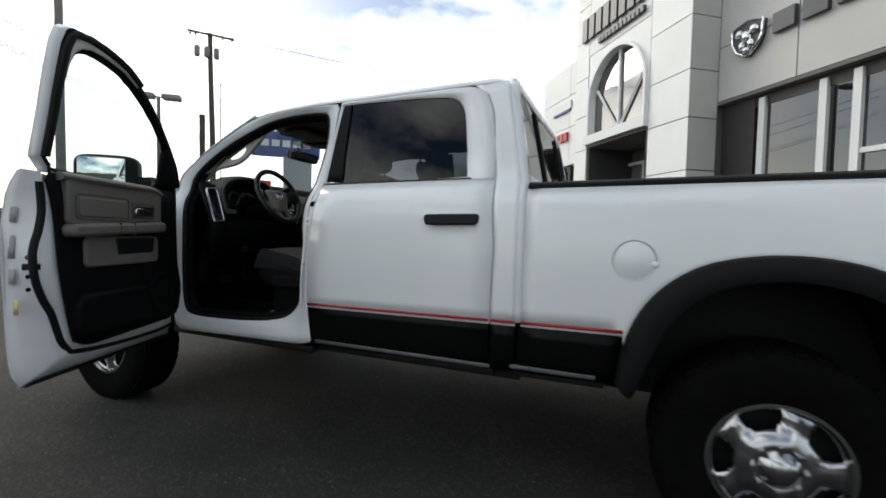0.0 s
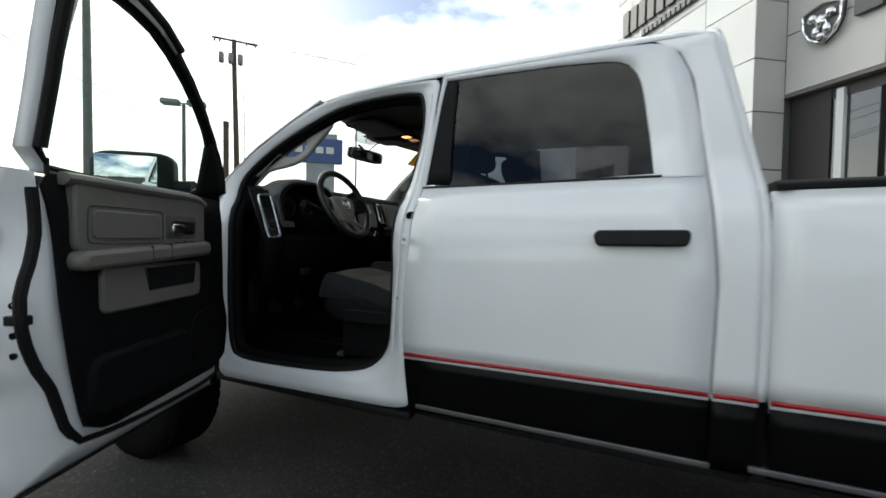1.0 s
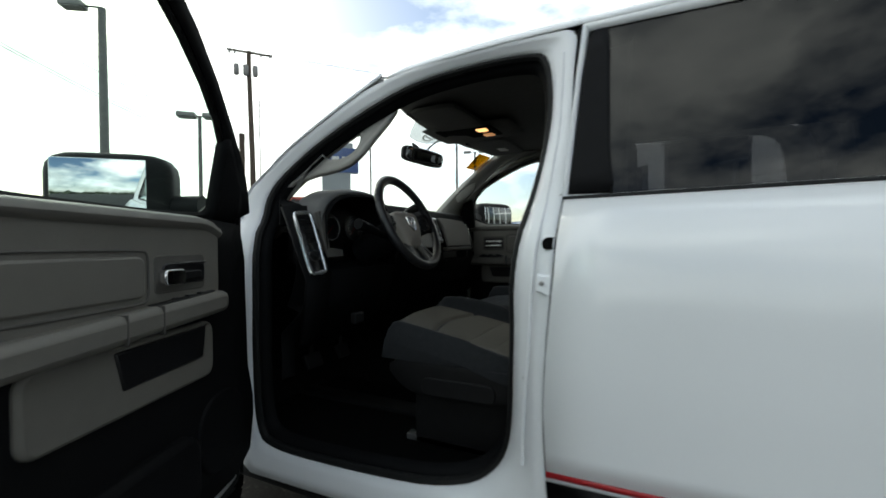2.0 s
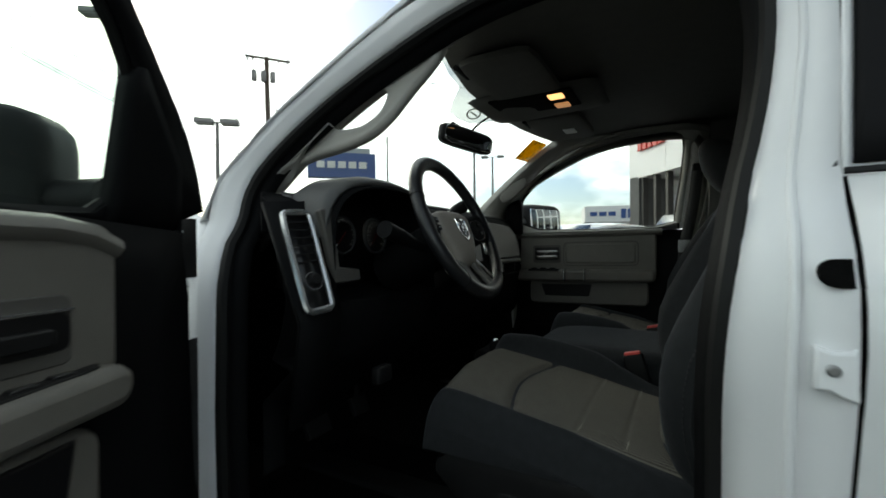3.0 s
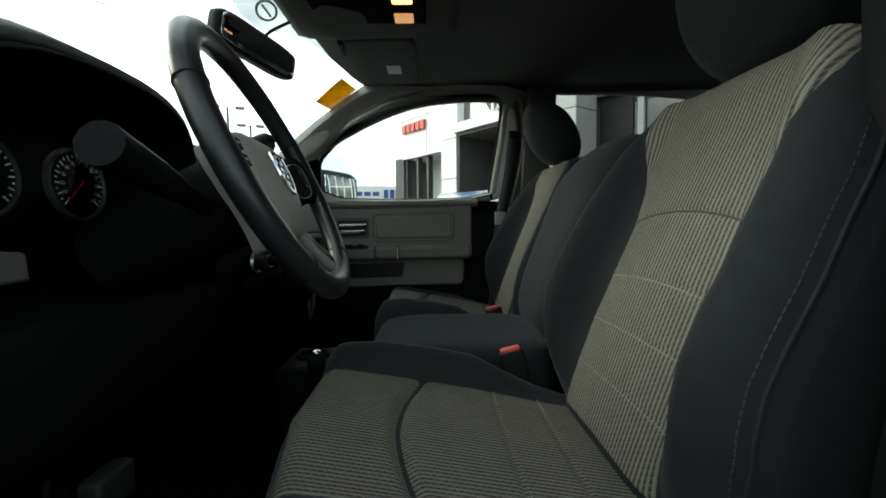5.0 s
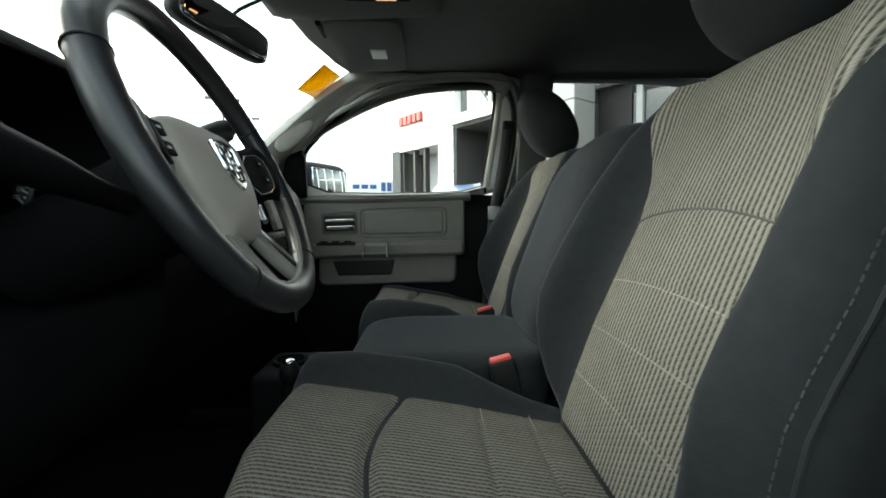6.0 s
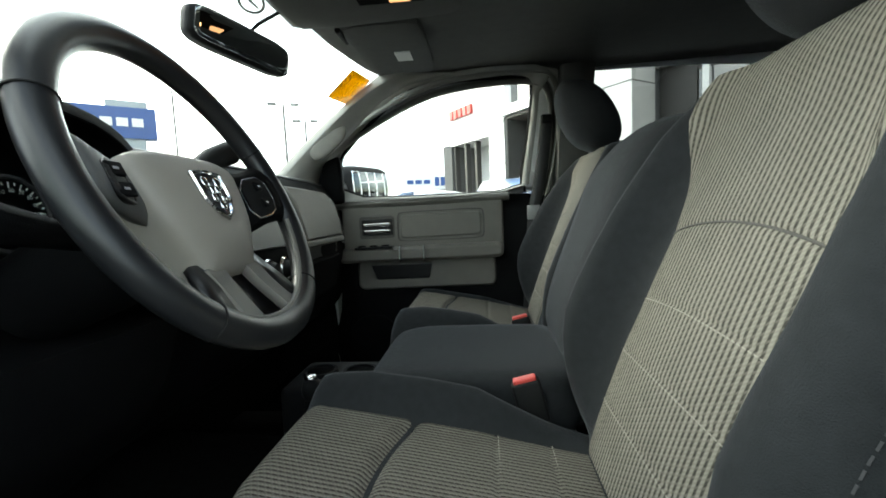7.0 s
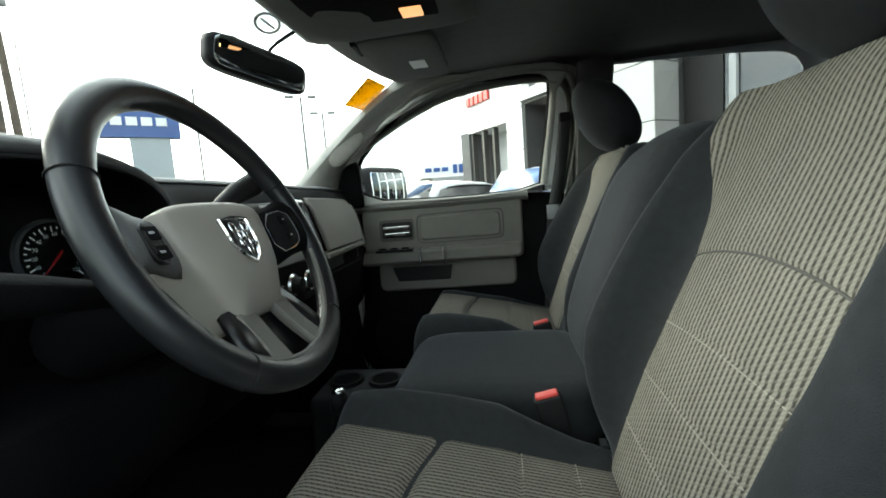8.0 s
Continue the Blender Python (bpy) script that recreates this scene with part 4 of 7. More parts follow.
def front_door(far):
    def go(bm):
        if far:
            bmesh.ops.transform(bm, matrix=Matrix.Translation((0, 2 * YC, 0)) @ Matrix.Diagonal((1, -1, 1, 1)), verts=bm.verts)
        else:
            bmesh.ops.transform(bm, matrix=SWING, verts=bm.verts)
        return bm
    rear = [(z, x - (.045 if not far else -.055)) for z, x in DOOR_R]
    if far:
        skin = side_patch(.585, 1.432, DOOR_F, rear, 0, False, 16, 10)
    else:
        skin = side_patch(.545, 1.40, ((.54, -1.078), (1.28, -1.082), (1.34, -1.075), (1.43, -1.05)), DOOR_RN, 0, False, 18, 10)
    door = part("front_door", go(skin), WHITE, truck, "white driver door standing open" if not far else "closed white passenger door", solid=.003)
    a = smooth_loop([Vector((x, max(z, .60))) for x, z in CUT], 2)
    b = smooth_loop([Vector(p) for p in OPEN], 2)
    sh = 0.0 if far else 1.0

    if not far:
        a = [Vector((max(p.x, -1.05), min(p.y, 1.405))) for p in a]
        b = [Vector((max(p.x, -.965), min(p.y, 1.40))) for p in b]

    def pull(loop, d):
        return [Vector((p[0] - sh * d * max(0, min(1, (p[0] + .5) / .35)), p[1])) for p in loop]
    a, b = pull(a, .095), pull(b, .035)
    if not far:
        a = [Vector((min(p.x, along(DOOR_RN, p.y)), p.y if p.y > .66 else .548)) for p in a]
        b = [Vector((p.x, p.y - .035 * max(0, min(1, (.80 - p.y) / .1)))) for p in b]
        b = [Vector((along(SHUT, p.y) if p.x > -.31 else p.x, p.y)) for p in b]
    rows = []
    for k in range(5):
        row = []
        for p, q in zip(a, b):
            c = p.lerp(q, k / 4)
            y1 = side_y(q.y) + .115
            if not far:
                y1 += (.122 - y1) * max(0, min(1, (1.56 - q.y) / .12))
            y0 = side_y(p.y) + .006
            row.append(Vector((c.x, y0 + (y1 - y0) * k / 4, c.y + RAKE * c.x)))
        rows.append(row)
    part("door_edge", go(loft(bm_new(), rows, close_v=True)), TAUPE_L if far else JAMB, door, "inner door edge", solid=.003)
    if not far:
        rows = [[Vector((x, y, z)) for x, y in ((-1.060, .008), (-1.02, .068), (-.970, .132))] for z in np.linspace(.64, 1.42, 8)]
        # boot and shroud: added black sheets that stand for the hinge gap's shade
        boot = [[Vector((x, y, z)) for x, y in ((-1.112, .058), (-1.06, .060), (-.975, .126))] for z in np.linspace(.66, 1.175, 6)]
        shroud = [[p + Vector((0, 0, z - p.z)) for p in boot[0]] for z in (1.30, 1.36, 1.42)]
        part("hinge_shroud", go(loft(bm_new(), shroud)), SEAL, door, "added black sheet for the upper hinge gap's shade", solid=.004)
        part("hinge_boot", go(loft(bm_new(), boot)), SEAL, door, "added black sheet for the hinge gap's shade", solid=.004)
        part("hinge_cover", go(loft(bm_new(), rows)), DARKTRIM, door, "black hinge side of the door", solid=.003)
        lo, hi = Vector((0, side_y(.55) + .006, .550)), Vector((0, .112, .603))
        rows = [[lo.lerp(hi, f) + Vector((x, .003, -.006 + RAKE * x)) for f in (-.03, .2, .48)] for x in np.linspace(-1.03, -.155, 14)]
        part("bottom_rubber", go(loft(bm_new(), rows)), SEAL, door, "black rubber strip along the door bottom", solid=.006)
    ins = [p.lerp(q, .62) for p, q in zip(a, b)]
    if far:
        bm = sweep(bm_new(), [sp(p.x, p.y, .088) for p in ins], .011, 8, True)
    else:
        low = [p for p in b if p.y < 1.39]
        k = max(range(len(low)), key=lambda i: (low[i] - low[i - 1]).length)
        low = low[k:] + low[:k]
        bm = sweep(bm_new(), [Vector((p.x + .003, .112, p.y + RAKE * p.x)) for p in low], .0135, 8)
        part("inner_sheet", go(flat_fill([(p.x - .004 * (p.x > -.5), p.y) for p in low], lambda x, z: .120, 64)), JAMB, door, "white inner sheet of the door", solid=.003)
    part("door_seal", go(bm), TAUPE_L if far else SEAL, door, "rubber door seal")
    fo = pull(smooth_loop([Vector(p) for p in (FW_OUT if far else FN_OUT)], 1), .085)
    fi = smooth_loop([Vector(p) for p in (WINF if far else WINN)], 1)
    fm = [p.lerp(q, .12) for p, q in zip(fo, fi)]
    if not far:
        part("frame_edge", go(door_ring(fo, fm, .0, .045)), JAMB, door, "white painted edge of the window frame", solid=.003)
    part("window_frame", go(side_ring(fo, fi, .02, .045, False, exact=True) if far else door_ring(fo, fi, .0, .026)), WHITE if far else JAMB, door, "white window frame", solid=.006)
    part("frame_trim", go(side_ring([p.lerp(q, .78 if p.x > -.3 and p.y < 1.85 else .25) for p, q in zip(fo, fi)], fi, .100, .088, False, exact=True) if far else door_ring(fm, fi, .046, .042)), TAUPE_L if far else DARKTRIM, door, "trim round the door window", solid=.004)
    if not far:
        idx = [i for i in range(len(fo)) if fo[i].x > -.60 and fo[i].y > 1.45]
        rows = [[dsp(*fo[i].lerp(fi[i], f), .056) for i in idx] for f in (.50, .68, .90)]
        part("frame_band", go(loft(bm_new(), rows)), JAMB, door, "white inner band of the window frame", solid=.003)
        part("frame_seal", go(sweep(bm_new(), [dsp(*fo[i].lerp(fi[i], .36), .058) for i in idx], .015, 8)), SEAL, door, "black frame seal")
    bm = sweep(bm_new(), [sp(p.x, p.y, .052 if far else .03) for p in fi], .009 if far else .009, 6, True)
    part("glass_channel", go(bm), SEAL, door, "black glass channel")
    part("window_glass", go(side_fill(fi, .05 if far else .028)), GREEN if not far else CLEAR, door, "greenish door glass")
    # inner panel

    def gt(bm):
        if far:
            bmesh.ops.transform(bm, matrix=Matrix.Translation((-.085, 0, .032)), verts=bm.verts)
        return go(bm)
    outline = [(-.955, 1.43), (-.955, 1.25), (-.965, .98), (-1.0, .86), (-.97, .72), (-.88, .685), (-.32, .672), (-.255, .705), (-.218, .88), (-.192, 1.06), (-.176, 1.22), (-.150, 1.43), (-.4, 1.445), (-.7, 1.445)]
    if far:
        outline = [(x + (.085 if x > -.26 else 0), z) for x, z in outline]
    else:
        outline = [(x, z - .033 if z > 1.4 else z) for x, z in outline]
    part("door_panel", go(flat_fill(outline, lambda x, z: .145 - .02 * max(0, (z - 1.3) / .14))), DARKTRIM, door, "black moulded door panel", solid=.02, offset=0)
    part("upper_trim", go(slab(-.935, -.255, 1.195, 1.436, .135, .172, .03) if far else slab(-.797, -.205, 1.195, 1.400, .135, .172, .03)), TAUPE, door, "taupe upper door trim", bevel=.008)
    xa, xl, zr, droop = (-.955, .725, 1.428, 0) if far else (-.80, .615, 1.390, .022)
    part("top_roll", go(sweep(bm_new(), [(xa + xl * i / 14, .155 + .008 * math.sin(math.pi * i / 14), zr - droop * max(0, 1 - i / 2) ** 2 + RAKE * (xa + xl * i / 14)) for i in range(15)], .024, 10, flat=.75)), TAUPE, door, "soft door top roll")
    x0, x1, z0, z1 = (-.598, -.262, 1.245, 1.342) if far else (-.535, -.255, 1.232, 1.315)
    part("trim_insert", gt(slab(x0, x1, z0, z1, .165, .178, .018)), TAUPE, door, "padded taupe insert", bevel=.005)
    rim = [(x0 - .012, z0 - .012), (x1 + .012, z0 - .012), (x1 + .012, z1 + .012), (x0 - .012, z1 + .012)]
    # dark bead round the insert, holding the shade of its groove
    part("insert_groove", gt(sweep(bm_new(), [Vector((x, .1725, z + RAKE * x)) for x, z in smooth_loop([Vector(a_).lerp(Vector(b_), f_) for a_, b_ in zip(rim, rim[1:] + rim[:1]) for f_ in (.06, .5, .94)], 2)], .003, 6, True)), GROOVE, door, "dark bead for the groove's shade")
    part("armrest", gt(slab(-.865, -.172, 1.15, 1.212, .14, .208, .025) if far else slab(-.790, -.195, 1.145, 1.199, .14, .206, .025, .026)), TAUPE, door, "taupe armrest", bevel=.014)
    if far:
        part("switch_panel", gt(slab(-.79, -.63, 1.206, 1.216, .165, .215, .004)), PLASTIC, door, "black window switch panel", bevel=.002)
        for i in range(3):
            part("window_switch", gt(slab(-.78 + .05 * i, -.75 + .05 * i, 1.213, 1.222, .178, .20, .003)), DARKTRIM, door, bevel=.002)
    else:
        def arm_top(x):
            return 1.199 + .026 * (-.195 - x) / .595 + RAKE * x
        plate = [(-.735, .151), (-.752, .156), (-.762, .167), (-.762, .178), (-.754, .187), (-.735, .191), (-.64, .193), (-.55, .193), (-.545, .188), (-.545, .155), (-.55, .150), (-.64, .150)]
        panel = part("switch_panel", go(prism(bm_new(), plate, lambda a_, b_, h: Vector((a_, b_, arm_top(a_) - .004 + h)), .0065)), PLASTIC, door, "flat black window switch panel", bevel=.0015)
        for x, y in ((-.715, .160), (-.715, .178), (-.672, .160), (-.672, .178), (-.63, .169)):
            bm = prism(bm_new(), [(x - .014, y - .006), (x + .014, y - .006), (x + .014, y + .006), (x - .014, y + .006)], lambda a_, b_, h: Vector((a_, b_, arm_top(a_) + h * (1 + 12 * (a_ - x)))), .005)
            part("window_switch", go(bm), GAUGE, panel, bevel=.0015)
    for x in (-.60, -.50) if far else (-.548, -.455):
        lift = 0 if far else .026 * (-.195 - x) / .595 - .009
        part("armrest_joint", gt(slab(x, x + (.005 if far else .003), 1.152 + lift, (1.2135 if far else 1.2085) + lift, .15, .2295 if far else .2068, .001)), SILVER if far else GROOVE, door, "narrow joint in the armrest")
    part("lower_trim", gt(slab(-.795, -.205, 1.03, 1.158, .135, .168, .03) if far else slab(-.775, -.296, 1.012, 1.150, .135, .168, .03)), TAUPE, door, "taupe lower trim", bevel=.008)
    # no opening here: a dark block carries the pocket's shade
    bm = bm_new()
    prism(bm, [(-.735, 1.135), (-.47, 1.135), (-.485, 1.072), (-.71, 1.072)] if far else [(-.738, 1.143), (-.464, 1.138), (-.484, 1.062), (-.725, 1.066)], lambda a_, b_, h: Vector((a_, .15 + .0225 * h, b_ + RAKE * a_)), 1.0)
    part("map_pocket", gt(bm), GAUGE, door, "dark block for the shade in the map pocket", bevel=.004)
    dx, dz = (0, 0) if far else (.062, -.026)
    # raised plate; the recess shade is put into its dark taupe
    part("handle_bezel", gt(slab(-.775 + dx * .7, -.625 + dx, 1.248 + dz * .5, 1.342 + dz, .165, .1735, .012)), GROOVE, door, "taupe plate darkened for the recess shade", bevel=.002)
    # handle hollow drawn as a dark plate, its shade in the colour
    if far:
        part("handle_recess", gt(slab(-.765, -.632, 1.262, 1.330, .168, .1765, .010)), GAUGE, door, "dark plate for the shade behind the handle", bevel=.002)
        part("handle_plate", gt(slab(-.755, -.640, 1.268, 1.286, .174, .184, .006)), CHROME, door, "chrome lower lever", bevel=.003)
    else:
        part("handle_recess", go(slab(-.728, -.585, 1.252, 1.297, .168, .1765, .012)), GAUGE, door, "dark plate for the shade behind the handle", bevel=.002)
        # silver strip painted in as the highlight on the recess's upper edge
        part("recess_lip", go(slab(-.730, -.60, 1.297, 1.300, .170, .1785, .001)), SILVER, door, "silver strip for the highlight on the recess edge")
    part("inside_handle", gt(slab(-.758, -.636, 1.300, 1.314, .172, .190, .005) if far else slab(-.638, -.573, 1.252, 1.286, .172, .192, .010)), CHROME, door, "chrome inside handle", bevel=.003)
    if not far:
        part("lock_lever", go(slab(-.703, -.640, 1.260, 1.280, .172, .186, .006)), PLASTIC, door, "black lock lever", bevel=.003)
    part("sail_panel", go((side_fill([(-1.07, 1.44), (-1.02, 1.52), (-.97, 1.608), (-.915, 1.625), (-.905, 1.60), (-.91, 1.44)], .10) if far else side_fill([(-.965, 1.40), (-.935, 1.505), (-.87, 1.575), (-.825, 1.625), (-.815, 1.60), (-.83, 1.40)], .04))), DARKTRIM, door, "black mirror sail panel", solid=.03)
    part("speaker_grille", go(slab(-.93, -.72, .74, .95, .145, .162, .09)), DARKTRIM, door, "round speaker grille", bevel=.006)
    part("lower_pocket", go(slab(-.70, -.24, .72, .90, .14, .185, .05)), DARKTRIM, door, "long lower door pocket", bevel=.015)
    bm = sweep(bm_new(), [(-.163, .14, 1.44), (-.163, .14, 1.485)] if far else [(-.175, .125, 1.395), (-.175, .125, 1.438)], .006, 8)
    part("lock_knob", go(bm), PLASTIC, door, "black lock knob")
    # outside mirror, turned towards the cabin
    if far:
        at, angle, half, wide, low, high, deep = (-.95, -.33), 24, (-.160, .132), (-.205, .175), 1.395, 1.635, -.14
    else:
        at, angle, half, wide, low, high, deep = (-.790, -.138), 20, (-.105, .107), (-.134, .160), 1.385, 1.576, -.125
    turn = Matrix.Translation((*at, 0)) @ Matrix.Rotation(radians(angle), 4, "Z")
    part("mirror_housing", go(pillow(bm_new(), deep, .014, *wide, low, high, lambda w: turn @ w, 8, 5)), PLASTIC, door, "black mirror housing")
    part("mirror_glass", go(box(bm_new(), .006, .0175, *half, low + .037, high - (.035 if far else .022), turn, .0015)), MIRROR, door, "mirror glass")
    if far:
        ar = sweep(bm_new(), [Vector((-1.0, .06, 1.47)), Vector((-1.02, -.04, 1.49)), turn @ Vector((-.06, .14, 1.52))], [.045, .035, .04], 10)
    else:
        ar = sweep(bm_new(), [Vector((-.885, .075, 1.436)), Vector((-.88, .02, 1.436)), turn @ Vector((-.06, .09, 1.436))], [.032, .030, .034], 10)
    part("mirror_arm", go(ar), PLASTIC, door, "black mirror arm")
    if not far:
        def edge_point(z, f):
            return sp(-.128 + .01 * f, z, .012 + .1 * f)
        for z0, z1, f0, f1, m_, lab in ((1.20, 1.26, .12, .40, GREYPAPER, "printed sticker"), (1.06, 1.15, .1, .38, GREYPAPER, "printed sticker"), (.96, 1.02, .15, .42, GREYPAPER, "printed sticker"), (.84, .90, .3, .52, CREAM, "cream and yellow label")):
            bm = loft(bm_new(), [[edge_point(z, f) + Vector((.012, 0, 0)) for f in (f0, f1)] for z in (z0, z1)])
            part("label", go(bm), m_, door, lab, solid=.001)
        bm = box(bm_new(), -.135, -.105, .075, .125, 1.015, 1.04, bevel=.004)
        part("latch", go(bm), SEAL, door, "black door latch")
        for z in (.99, 1.065, .94):
            part("bolt", go(lathe(bm_new(), [(0, .0), (.008, .0), (.009, .006)], (-.115, .095, z), "x", 10)), SEAL, door)
    return door


front_door(False)
front_door(True)
rows = [[Vector((x, y, z + RAKE * x)) for x, y in ((-1.075, .062), (-1.115, .078), (-1.185, .074), (-1.205, .050))] for z in np.linspace(.64, 1.35, 8)]
part("hinge_pillar", loft(bm_new(), rows), JAMB, truck, "white pillar face behind the hinges", solid=.003)
for z in (.80, 1.185):
    bm = box(bm_new(), -1.175, -1.10, .03, .062, z, z + .085, bevel=.006)
    box(bm, -1.165, -1.14, -.005, .04, z + .008, z + .077, bevel=.006)
    hinge = part("door_hinge", bm, JAMB, truck, "white door hinge")
    for dz in (.024, .06):
        part("hinge_bolt", lathe(bm_new(), [(0, .0), (.009, .0), (.010, .006)], (-1.122, .026, z + dz), "y", 10), STEEL, hinge)

# striker on the pillar
bm = sweep(bm_new(), [(-.075, .055, 1.005), (-.075, .02, 1.005)], .006, 8)
part("door_striker", bm, STEEL, truck, "steel door striker")

# ---------------------------------------------------------------- cabin shell
bm = bm_new()
box(bm, -1.30, 1.07, .09, 1.85, .58, .645)
box(bm, -1.34, -1.26, .10, 1.84, .58, 1.38)
loft(bm, [[(-1.05, .10, .64), (-1.05, .12, 1.36)], [(-1.27, .10, .64), (-1.27, .12, 1.36)]])
loft(bm, [[(-.98, 1.83, .64), (-1.05, 1.83, 1.40)], [(-1.27, 1.83, .64), (-1.27, 1.83, 1.40)]])
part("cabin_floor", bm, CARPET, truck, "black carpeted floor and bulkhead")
bm = bm_new()
rows = []
for x in np.linspace(-1.28, 1.05, 12):
    rows.append([(x, YC + v * .22, .64 + (.13 + .06 * max(0, -x - .4)) * math.cos(v * math.pi / 2) ** .6 if abs(v) < 1 else .64) for v in np.linspace(-1, 1, 9)])
part("tunnel", loft(bm, rows), CARPET, truck, "carpeted transmission tunnel")
# rear doors inside
for far in (False, True):
    y = (lambda v: 2 * YC - v) if far else (lambda v: v)
    bm = bm_new()
    loft(bm, [[(x, y(.11), z) for x in (.06, .95)] for z in (.64, 1.43)])
    part("rear_door_panel", bm, DARKTRIM, truck, "dark rear door panel", solid=.02)
    # far trim takes the darker headliner grey, so its shade is painted
    bm = loft(bm_new(), [[sp(x0 + (0 if far else .06) + .03 * (z - 1.4), z, o, far) for x0, o in ((-.055, .10), (-.045, .135), (.0, .145), (.06, .135), (.075, .09))] for z in np.linspace(1.44, 1.88, 8)])
    part("centre_pillar_trim", bm, HEADLINER if far else TAUPE_L, truck, "centre pillar trim, the far one darkened for shade", solid=.004)
    if not far:
        continue
    bm = box(bm_new(), -.06, .07, y(.11), y(.155), .64, 1.44, bevel=.02)
    part("lower_pillar_trim", bm, DARKTRIM, truck, "dark lower pillar trim")

# windscreen pillar trim inside, with speaker pods and driver grab handle
for far in (False, True):
    s = 1 if far else -1
    bm = bm_new()
    rows = []
    for k in range(9):
        f = k / 8
        p = screen_point(f, .80 if far else -.88, .008)
        if far:
            q = sp(float(np.interp(f, (0, .3, .45, .7, .85, 1), (-1.03, -.968, -.89, -.738, -.637, -.42))), float(np.interp(f, (0, .3, .45, .7, .85, 1), (1.47, 1.615, 1.664, 1.795, 1.857, 1.888))), .115, True)
        else:
            q = sp(float(np.interp(f, (0, .16, .32, .5, .75, 1), (-1.10, -1.02, -.95, -.866, -.735, -.56))), float(np.interp(f, (0, .16, .32, .5, .75, 1), (1.504, 1.59, 1.648, 1.712, 1.76, 1.83))), .112)
        mid_ = p.lerp(q, .5) + Vector((.02, -s * (.035 if far else .01), -.01))
        rows.append([p, p.lerp(mid_, .5) + Vector((.0, -s * .012, 0)), mid_, mid_.lerp(q, .5) + Vector((.006, -s * .004, 0)), q])
    tr = part("windscreen_pillar_trim", loft(bm, rows), TAUPE_L, truck, "pale windscreen pillar trim", solid=.006)
    if far:
        c = Vector(rows[4][2]) + Vector((.004, -.010, -.004))
        bm = pillow(bm_new(), c.x - .085, c.x + .085, c.y - .012, c.y + .012, c.z - .035, c.z + .035, lambda w: c + Matrix.Rotation(radians(-38), 3, "Y") @ (w - c), 5, 2.5)
        part("speaker_cover", bm, PODGREY, tr, "grey tweeter cover")
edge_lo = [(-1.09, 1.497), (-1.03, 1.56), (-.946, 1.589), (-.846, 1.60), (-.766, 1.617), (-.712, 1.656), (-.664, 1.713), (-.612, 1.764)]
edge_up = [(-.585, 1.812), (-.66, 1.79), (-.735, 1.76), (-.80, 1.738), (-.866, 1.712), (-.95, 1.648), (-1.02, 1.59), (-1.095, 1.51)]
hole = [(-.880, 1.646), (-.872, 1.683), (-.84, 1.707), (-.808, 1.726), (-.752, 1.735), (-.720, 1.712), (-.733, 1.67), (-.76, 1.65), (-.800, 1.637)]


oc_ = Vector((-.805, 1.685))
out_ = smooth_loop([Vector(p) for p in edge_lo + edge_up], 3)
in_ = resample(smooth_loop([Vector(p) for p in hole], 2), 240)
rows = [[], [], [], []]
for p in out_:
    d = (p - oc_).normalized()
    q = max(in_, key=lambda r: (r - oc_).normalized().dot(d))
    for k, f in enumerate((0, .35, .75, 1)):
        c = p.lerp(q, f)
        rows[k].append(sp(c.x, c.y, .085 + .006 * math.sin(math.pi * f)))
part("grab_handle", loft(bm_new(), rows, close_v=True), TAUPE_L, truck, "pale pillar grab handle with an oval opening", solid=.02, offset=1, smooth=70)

# ---------------------------------------------------------------- dashboard
dash_prof = [(-1.42, 1.395), (-1.20, 1.455), (-1.02, 1.487), (-.90, 1.482), (-.845, 1.46), (-.815, 1.40), (-.80, 1.30), (-.795, 1.23), (-.83, 1.12), (-.90, 1.05), (-1.02, .95), (-1.2, .85)]
dp = smooth_loop([Vector(p) for p in dash_prof], 2, False)


def dash_shift(y, z):
    """The dash stands further forward right of the instruments."""
    a = max(0, min(1, (y - .57) / .10))
    c = max(0, min(1, (y - 1.12) / .18))
    return -(.075 * a + .02 * c + .045 * max(0, y - 1.5) / .3) * max(.25, min(1, (z - .95) / .2))


def dash_x(z, y=1.0):
    face = [(p.y, p.x) for p in dp if p.x > -.93 and p.y > 1.0]
    face.sort()
    return float(np.interp(z, [a for a, _ in face], [c for _, c in face])) + dash_shift(y, z)


def dash_point(p, yy, up=0.0):
    x = p.x + dash_shift(yy, p.y) - (.10 * max(0, .27 - yy) / .155 * (1 if p.y > 1.1 else .3))
    z = p.y + up + .030 * max(0, min(1, (yy - .585) / .05)) * max(0, min(1, (p.y - 1.43) / .04))
    if .166 < yy < .574 and p.y > 1.245 and x > -.972:
        x = -.972
    if yy < .18:
        x = max(x, -.975)
    return (x, yy, z)


bm = bm_new()
rows = []
dash_ys = sorted(list(np.linspace(YC - .86, YC + .86, 31)) + [.165, .168, .573, .576])
for yy in dash_ys:
    rows.append([dash_point(p, yy) for p in dp])
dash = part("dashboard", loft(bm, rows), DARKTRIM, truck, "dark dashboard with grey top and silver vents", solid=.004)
bm = bm_new()
rows = []
for yy in dash_ys[1:-1]:
    rows.append([dash_point(p, yy, .005) for p in dp[:17]])
part("dash_top_pad", loft(bm, rows), DASHTOP, dash, "grey dash top pad", solid=.003)
# instrument hood
hood = bm_new()
rows = []
